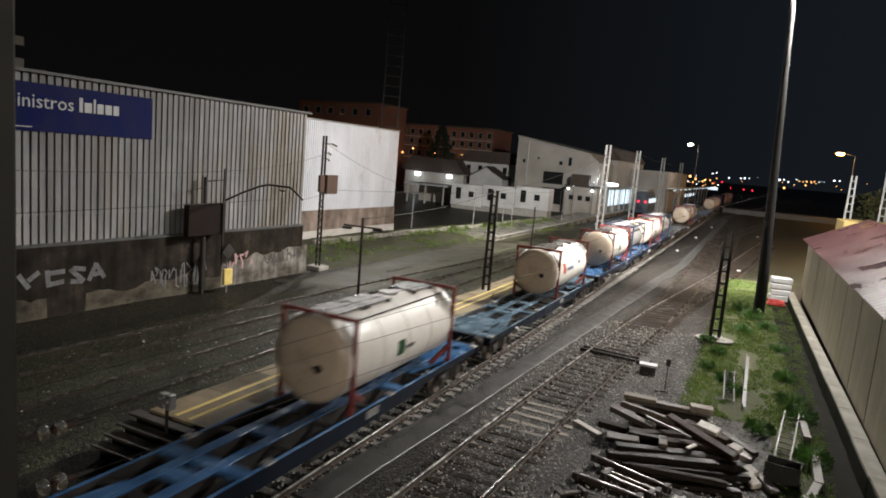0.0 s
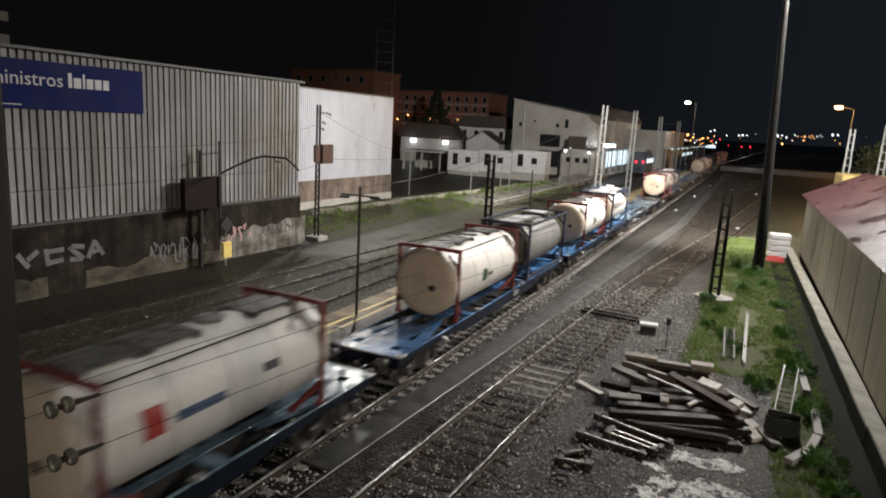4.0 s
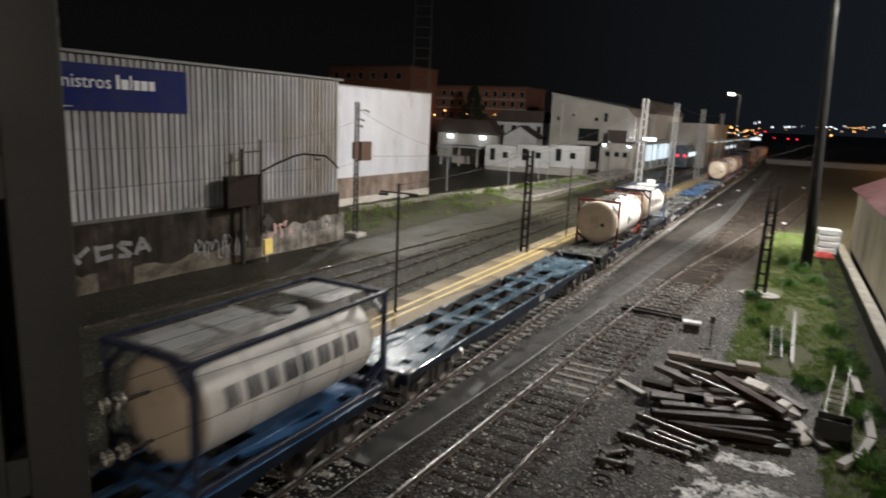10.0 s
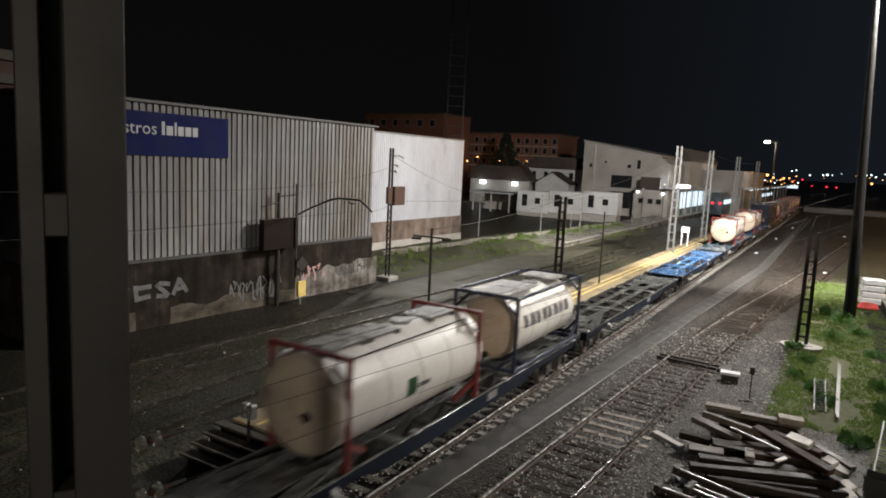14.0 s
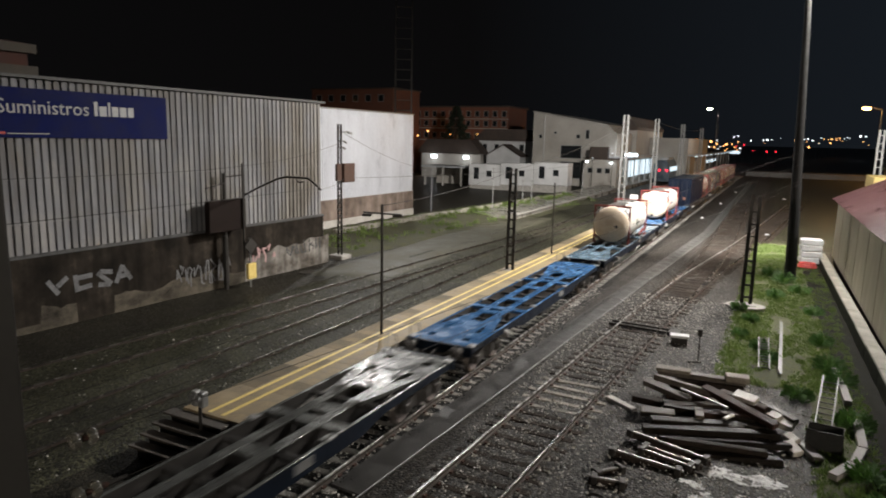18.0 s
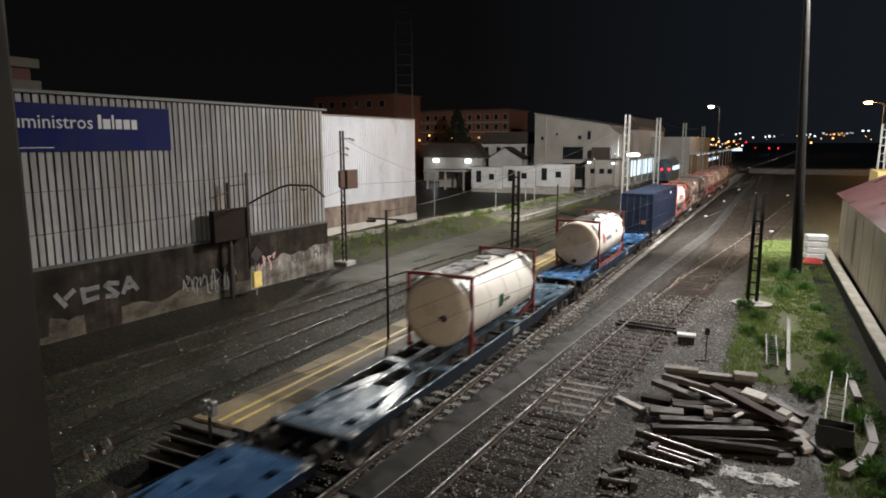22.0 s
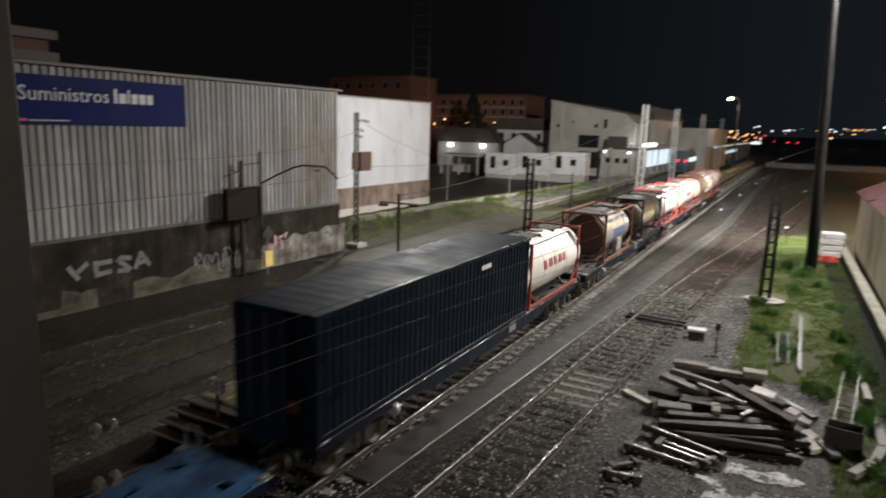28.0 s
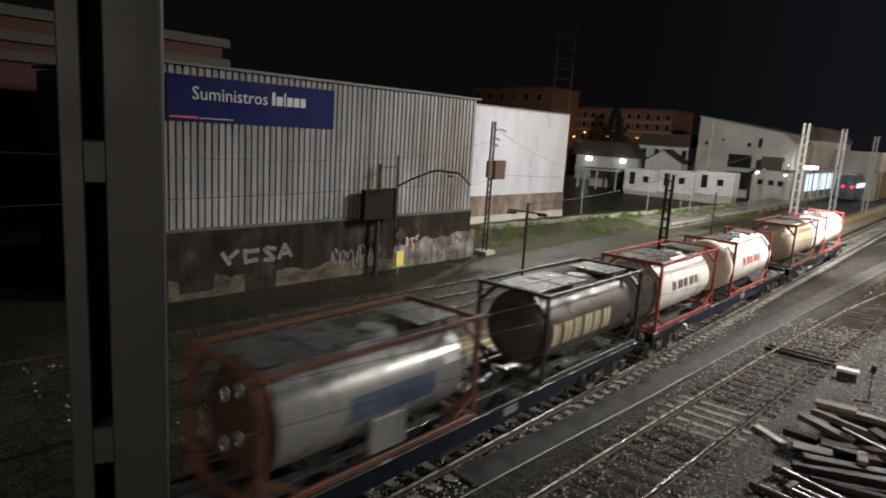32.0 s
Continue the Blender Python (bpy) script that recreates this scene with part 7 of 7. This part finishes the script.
COOL_FAR = [(-25.8, 420, 12.0, "c", 0.55), (-24.3, 430, 12.7, "c", 0.56), (-17.3, 330, 6.1, "c", 0.43), (-19.9, 500, 10.5, "c", 0.65), (-11.8, 480, 10.8, "c", 0.62), (-9.5, 480, 11.1, "c", 0.83), (-6.8, 480, 11.1, "c", 0.42), (9.8, 420, 11.4, "c", 0.73), (12.0, 420, 11.7, "c", 0.55), (14.6, 430, 10.8, "c", 0.56), (26.4, 600, 14.1, "c", 0.52), (42.1, 600, 13.7, "c", 0.52), (43.6, 500, 14.5, "c", 0.87), (46.6, 500, 14.5, "c", 0.65), (-28.8, 112, 5.0, "c", 0.1), (-25.4, 112, 5.9, "c", 0.1)]
RED_FAR = [(-18.4, 320, 7.1, "r", 0.28), (-15.8, 330, 7.6, "r", 0.43), (-5.7, 300, 5.2, "r", 0.39), (-2.4, 300, 5.2, "r", 0.39), (-11.1, 310, 5.3, "r", 0.27)]
rnd = random.Random(404)
TOWN = [(rnd.uniform(-30, -17), rnd.uniform(250, 330), rnd.uniform(4.5, 9.5), rnd.choice("wwwc"), rnd.uniform(0.2, 0.42)) for _ in range(16)]
TOWN += [(rnd.uniform(-12, 60), rnd.uniform(420, 600), rnd.uniform(9, 14), rnd.choice("wcw"), rnd.uniform(0.2, 0.42)) for _ in range(20)]
TOWN += [(28.0, 181.4, 7.8, "w", 0.3), (52.0, 181.4, 7.8, "w", 0.3)]
FAR = WARM_FAR + COOL_FAR + RED_FAR + TOWN


def far_lamp(x, y, z, kind, r):
    t = thing("distant_lamp", pose(x, y, GROUND), "small distant lamp glowing in the dark town", "lamp", "distant town lights")
    b = bmesh.new()
    tube(b, (0, 0, -0.5), (0, 0, z - GROUND), 0.05, 0.05, 5)
    part("pole", b, M["dark_steel"], t)
    b = bmesh.new()
    bmesh.ops.create_uvsphere(b, u_segments=8, v_segments=5, radius=0.72 * r, matrix=Matrix.Translation((0, 0, z - GROUND)))
    part("lamp", b, {"w": G_FARW, "c": G_FARC, "r": G_RED}[kind], t)


for row in FAR:
    far_lamp(*row)

strip("rough_yard", -1.3, 16, 60, 185, -0.2, M["moss"], "dark rough gravel and moss at the far end of the yard", 1.2, 1.6, 0.1)
# far right: roadway, trees and lit yellow wall
rw = thing("far_embankment", Matrix(), "dim lit roadway embankment across the far end of the yard", "embankment")
b = bmesh.new()
box(b, (40, 190, 0.3), (96, 5, 1.8), None, 0.2)
part("wall", b, M["asphalt"], rw)
yw = thing("yellow_building", Matrix(), "yellow wall lit by a street lamp behind the shed", "building")
b = bmesh.new()
box(b, (15, 68, 2.6), (16, 6, 5.8), None, 0.05)
part("wall", b, M["yellow_wall"], yw)
for x, y, h in ((8.8, 80, 9.7), (11.1, 75, 10.1)):
    lattice_mast("catenary_mast", pose(x, y, 0), h, 0.7, 0.4, M["galv"], "galvanised lattice mast beyond the shed", step=0.8)


def tree(x, y, h, r, seed):
    rnd = random.Random(seed)
    t = thing("tree", pose(x, y, GROUND), "bushy tree lit orange by the street lamp", "tree")
    b = bmesh.new()
    tube(b, (0, 0, -0.3), (0, 0, h * 0.5), 0.25, 0.14, 8)
    for k in range(7):
        a = k * 0.9
        tube(b, (0, 0, h * (0.3 + 0.03 * k)), (r * 0.7 * math.cos(a), r * 0.7 * math.sin(a), h * (0.55 + 0.05 * k)), 0.1, 0.03, 6)
    part("trunk", b, M["timber"], t)
    verts, faces = [], []
    for _ in range(3200):
        c = Vector((rnd.gauss(0, 1), rnd.gauss(0, 1), rnd.gauss(0, 0.9)))
        c = c.normalized() * (0.45 + 0.55 * rnd.random()) * (1 + 0.3 * noise.noise(c * 1.3 + Vector((seed, 0, 0))))
        c = Vector((c.x * r, c.y * r, h * 0.62 + c.z * h * 0.36))
        d = Vector((rnd.uniform(-1, 1), rnd.uniform(-1, 1), rnd.uniform(-1, 1))).normalized()
        u = d.orthogonal().normalized() * 0.12
        i = len(verts)
        verts += [tuple(c - u * 0.4), tuple(c + d * 0.16 - u), tuple(c + d * 0.34), tuple(c + d * 0.16 + u)]
        faces.append((i, i + 1, i + 2, i + 3))
    me = bpy.data.meshes.new("crown")
    me.from_pydata(verts, [], faces)
    me.materials.append(M["far_leaves"])
    o = new("crown", me)
    o.parent = t


tree(14.0, 92, 9.5, 3.2, 3)
tree(19.0, 95, 9.0, 3.4, 4)
# large dark building with pale floor bands seen beyond the warehouse end
db = thing("dark_tower_block", Matrix(), "dark reddish building with pale balcony bands", "building")
b = bmesh.new()
box(b, (-56, 8, 6.8), (15.6, 42, 14.2))
part("wall", b, M["dark_brick"], db)
for z in (13.5, 12.0, 10.8, 7.3):
    b = bmesh.new()
    box(b, (-48.0, 8.2, z), (0.6, 42.4, 0.62 if z > 8 else 0.12))
    part("balcony_band", b, M["dark_band"], db, "pale balcony band")
tw = lattice_mast("far_lattice_tower", pose(-41.6, 70, 0, 0, 0, 30), 31, 2.0, 1.9, M["dark_steel"], "tall dark lattice floodlight tower behind the halls", step=1.2)
for dx in (-0.9, 0.0, 0.9):
    b = bmesh.new()
    box(b, (dx, -0.9, 32.2), (0.7, 0.5, 0.4), Matrix.Rotation(radians(35), 3, "X"), 0.04)
    part("floodlight_head", b, M["dark_steel"], tw, "floodlight housing")
b = bmesh.new()
box(b, (0, -0.4, 31.1), (2.6, 0.8, 0.2), None, 0.03)
part("lamp_bracket", b, M["dark_steel"], tw)

# ---- what stands close to the camera ----
fb = thing("bridge_column", pose(-2.335, 1.29, 0, 0, 0, 61), "grey-green steel column of the footbridge", "column")
b = bmesh.new()
box(b, (-0.1, 0.12, 5.5), (0.2, 0.24, 11.6), None, 0.006)
part("box_section", b, M["pillar"], fb)
b = bmesh.new()
box(b, (-0.235, 0.2, 5.5), (0.07, 0.02, 11.6))
part("web", b, M["pillar"], fb)
b = bmesh.new()
box(b, (-0.31, 0.12, 5.5), (0.08, 0.24, 11.6), None, 0.006)
part("flange", b, M["pillar"], fb)
for z in (6.6, 7.75, 8.9):
    b = bmesh.new()
    box(b, (-0.235, 0.1, z), (0.08, 0.2, 0.16), None, 0.006)
    part("batten", b, M["pillar"], fb)
b = bmesh.new()
box(b, (-0.1, 0.1, -0.2), (0.8, 0.8, 0.3), None, 0.03)
part("base_plate", b, M["concrete"], fb)


def siding_wire(name, x0, y0, z0, x1, y1, z1, sag, label, insul=True):
    t = thing(name, Matrix(), label, "overhead wire")
    b = bmesh.new()
    p0, p1 = Vector((x0, y0, z0)), Vector((x1, y1, z1))
    n = 24
    pts = [p0.lerp(p1, k / n) - Vector((0, 0, sag * 4 * (k / n) * (1 - k / n))) for k in range(n + 1)]
    sweep(b, pts, 0.0045, 5)
    part("wire", b, M["dark_steel"], t)
    if insul:
        d = (p1 - p0).normalized()
        b = bmesh.new()
        tube(b, p0 - d * 5.0, p0, 0.014, None, 6)
        part("stay", b, M["dark_steel"], t)
        for k in (0, 1):
            c = p0 + d * (0.25 + 0.17 * k)
            b = bmesh.new()
            m_ = Matrix.Translation(c) @ d.to_track_quat("Y", "Z").to_matrix().to_4x4()
            revolve(b, [(-0.03, 0.0), (-0.03, 0.05), (-0.045, 0.085), (-0.01, 0.098), (0.03, 0.085), (0.055, 0.05), (0.06, 0.0)], 20, "Y")
            bmesh.ops.transform(b, matrix=m_, verts=b.verts)
            part("insulator_disc", b, M["glassy"], t, "clear glass insulator disc")
            b = bmesh.new()
            tube(b, c + d * 0.055, c + d * 0.125, 0.036, 0.03, 10)
            part("insulator_cap", b, M["rust"], t, "rusty iron cap")
        b = bmesh.new()
        tube(b, p0 + d * 0.55, p0 + d * 0.75, 0.03, 0.02, 8)
        part("turnbuckle", b, M["dark_steel"], t)


siding_wire("messenger_wire", -6.29, 3.68, 4.79, 1.04, 45.2, 5.84, 0.1, "thin overhead wire with clear glass insulators")
siding_wire("contact_wire", -6.09, 3.55, 4.30, 1.06, 45.2, 5.64, 0.1, "lower overhead wire with clear glass insulators")
siding_wire("anchor_wire", -6.9, 1.4, 5.1, 0.84, 45.2, 7.5, 0.0, "thin overhead anchor wire", False)
siding_wire("anchor_wire", -6.8, 1.4, 4.85, 0.93, 45.2, 6.79, 0.0, "thin overhead anchor wire", False)


def line_wire(pts, label, r=0.012):
    t = thing("catenary_wire", Matrix(), label, "overhead wire", "catenary wires")
    b = bmesh.new()
    sweep(b, pts, r, 5)
    part("wire", b, M["dark_steel"], t)


def hang(p, q, sag, n=14):
    p, q = Vector(p), Vector(q)
    return [p.lerp(q, k / n) - Vector((0, 0, 4 * sag * (k / n) * (1 - k / n))) for k in range(n + 1)]


line_wire(hang((-25.6, 35.5, 7.6), (-24.9, 25.6, 6.3), 0.25) + hang((-25.0, 25.5, 6.2), (-24.5, -10, 7.4), 0.5)[1:], "thin feeder wire along the warehouse")
line_wire(hang((-20.2, 25.9, 5.32), (-25.5, 35.5, 5.2), 0.15) + hang((-25.4, 35.6, 5.2), (-18.5, 90, 5.6), 0.4)[1:], "sagging contact wire over the third line")
line_wire(hang((-20.2, 25.9, 5.4), (-19.6, -10, 5.4), 0.2), "contact wire over the third line")
line_wire(hang((-13.0, 61.8, 9.6), (-13.1, 34.0, 6.3), 0.4) + hang((-13.1, 33.9, 6.3), (-12.75, 20.0, 5.5), 0.2)[1:], "wire between platform masts")
line_wire(hang((-25.8, 35.6, 8.2), (-33.2, 62, 4.6), 0.5), "wire from the corner mast to a far post")
line_wire(hang((-13.0, 61.8, 10.2), (-13.0, 78.5, 10.3), 0.3) + hang((-13.0, 78.6, 10.3), (-13.0, 125, 10.3), 0.5)[1:], "feeder wire along the catenary masts")
# ---- tracks ----
make_track("main_track", lambda y: XM, 2, 185, M["sleeper_concrete"], "main railway line on concrete sleepers", 0.61, 0.26, 1, 0.01)
# the siding's right rail is unlit; its dull head carries that in colour
make_track("siding_track", siding_x, 2, 100, M["sleeper_timber"], "siding on dark timber sleepers", 0.62, 0.25, 2, 0.04, pale=(18.4, 21.4), right_head=M["rail_dull"])
make_track("branch_track", branch_x, 35, 170, M["sleeper_timber"], "turnout branch on timber sleepers", 0.62, 0.25, 3, 0.03, last=100, head_m=M["rail_dull"])
make_track("second_track", track2_x, 2, 185, M["sleeper_timber"], "second railway line beyond the platform", 0.62, 0.25, 4, 0.02, head_m=M["rail_dull"])
make_track("third_track", track3_x, 2, 72, M["sleeper_timber"], "rusty third line near the warehouse", 0.65, 0.25, 5, 0.03, head_m=M["rail_dull"])

motions()
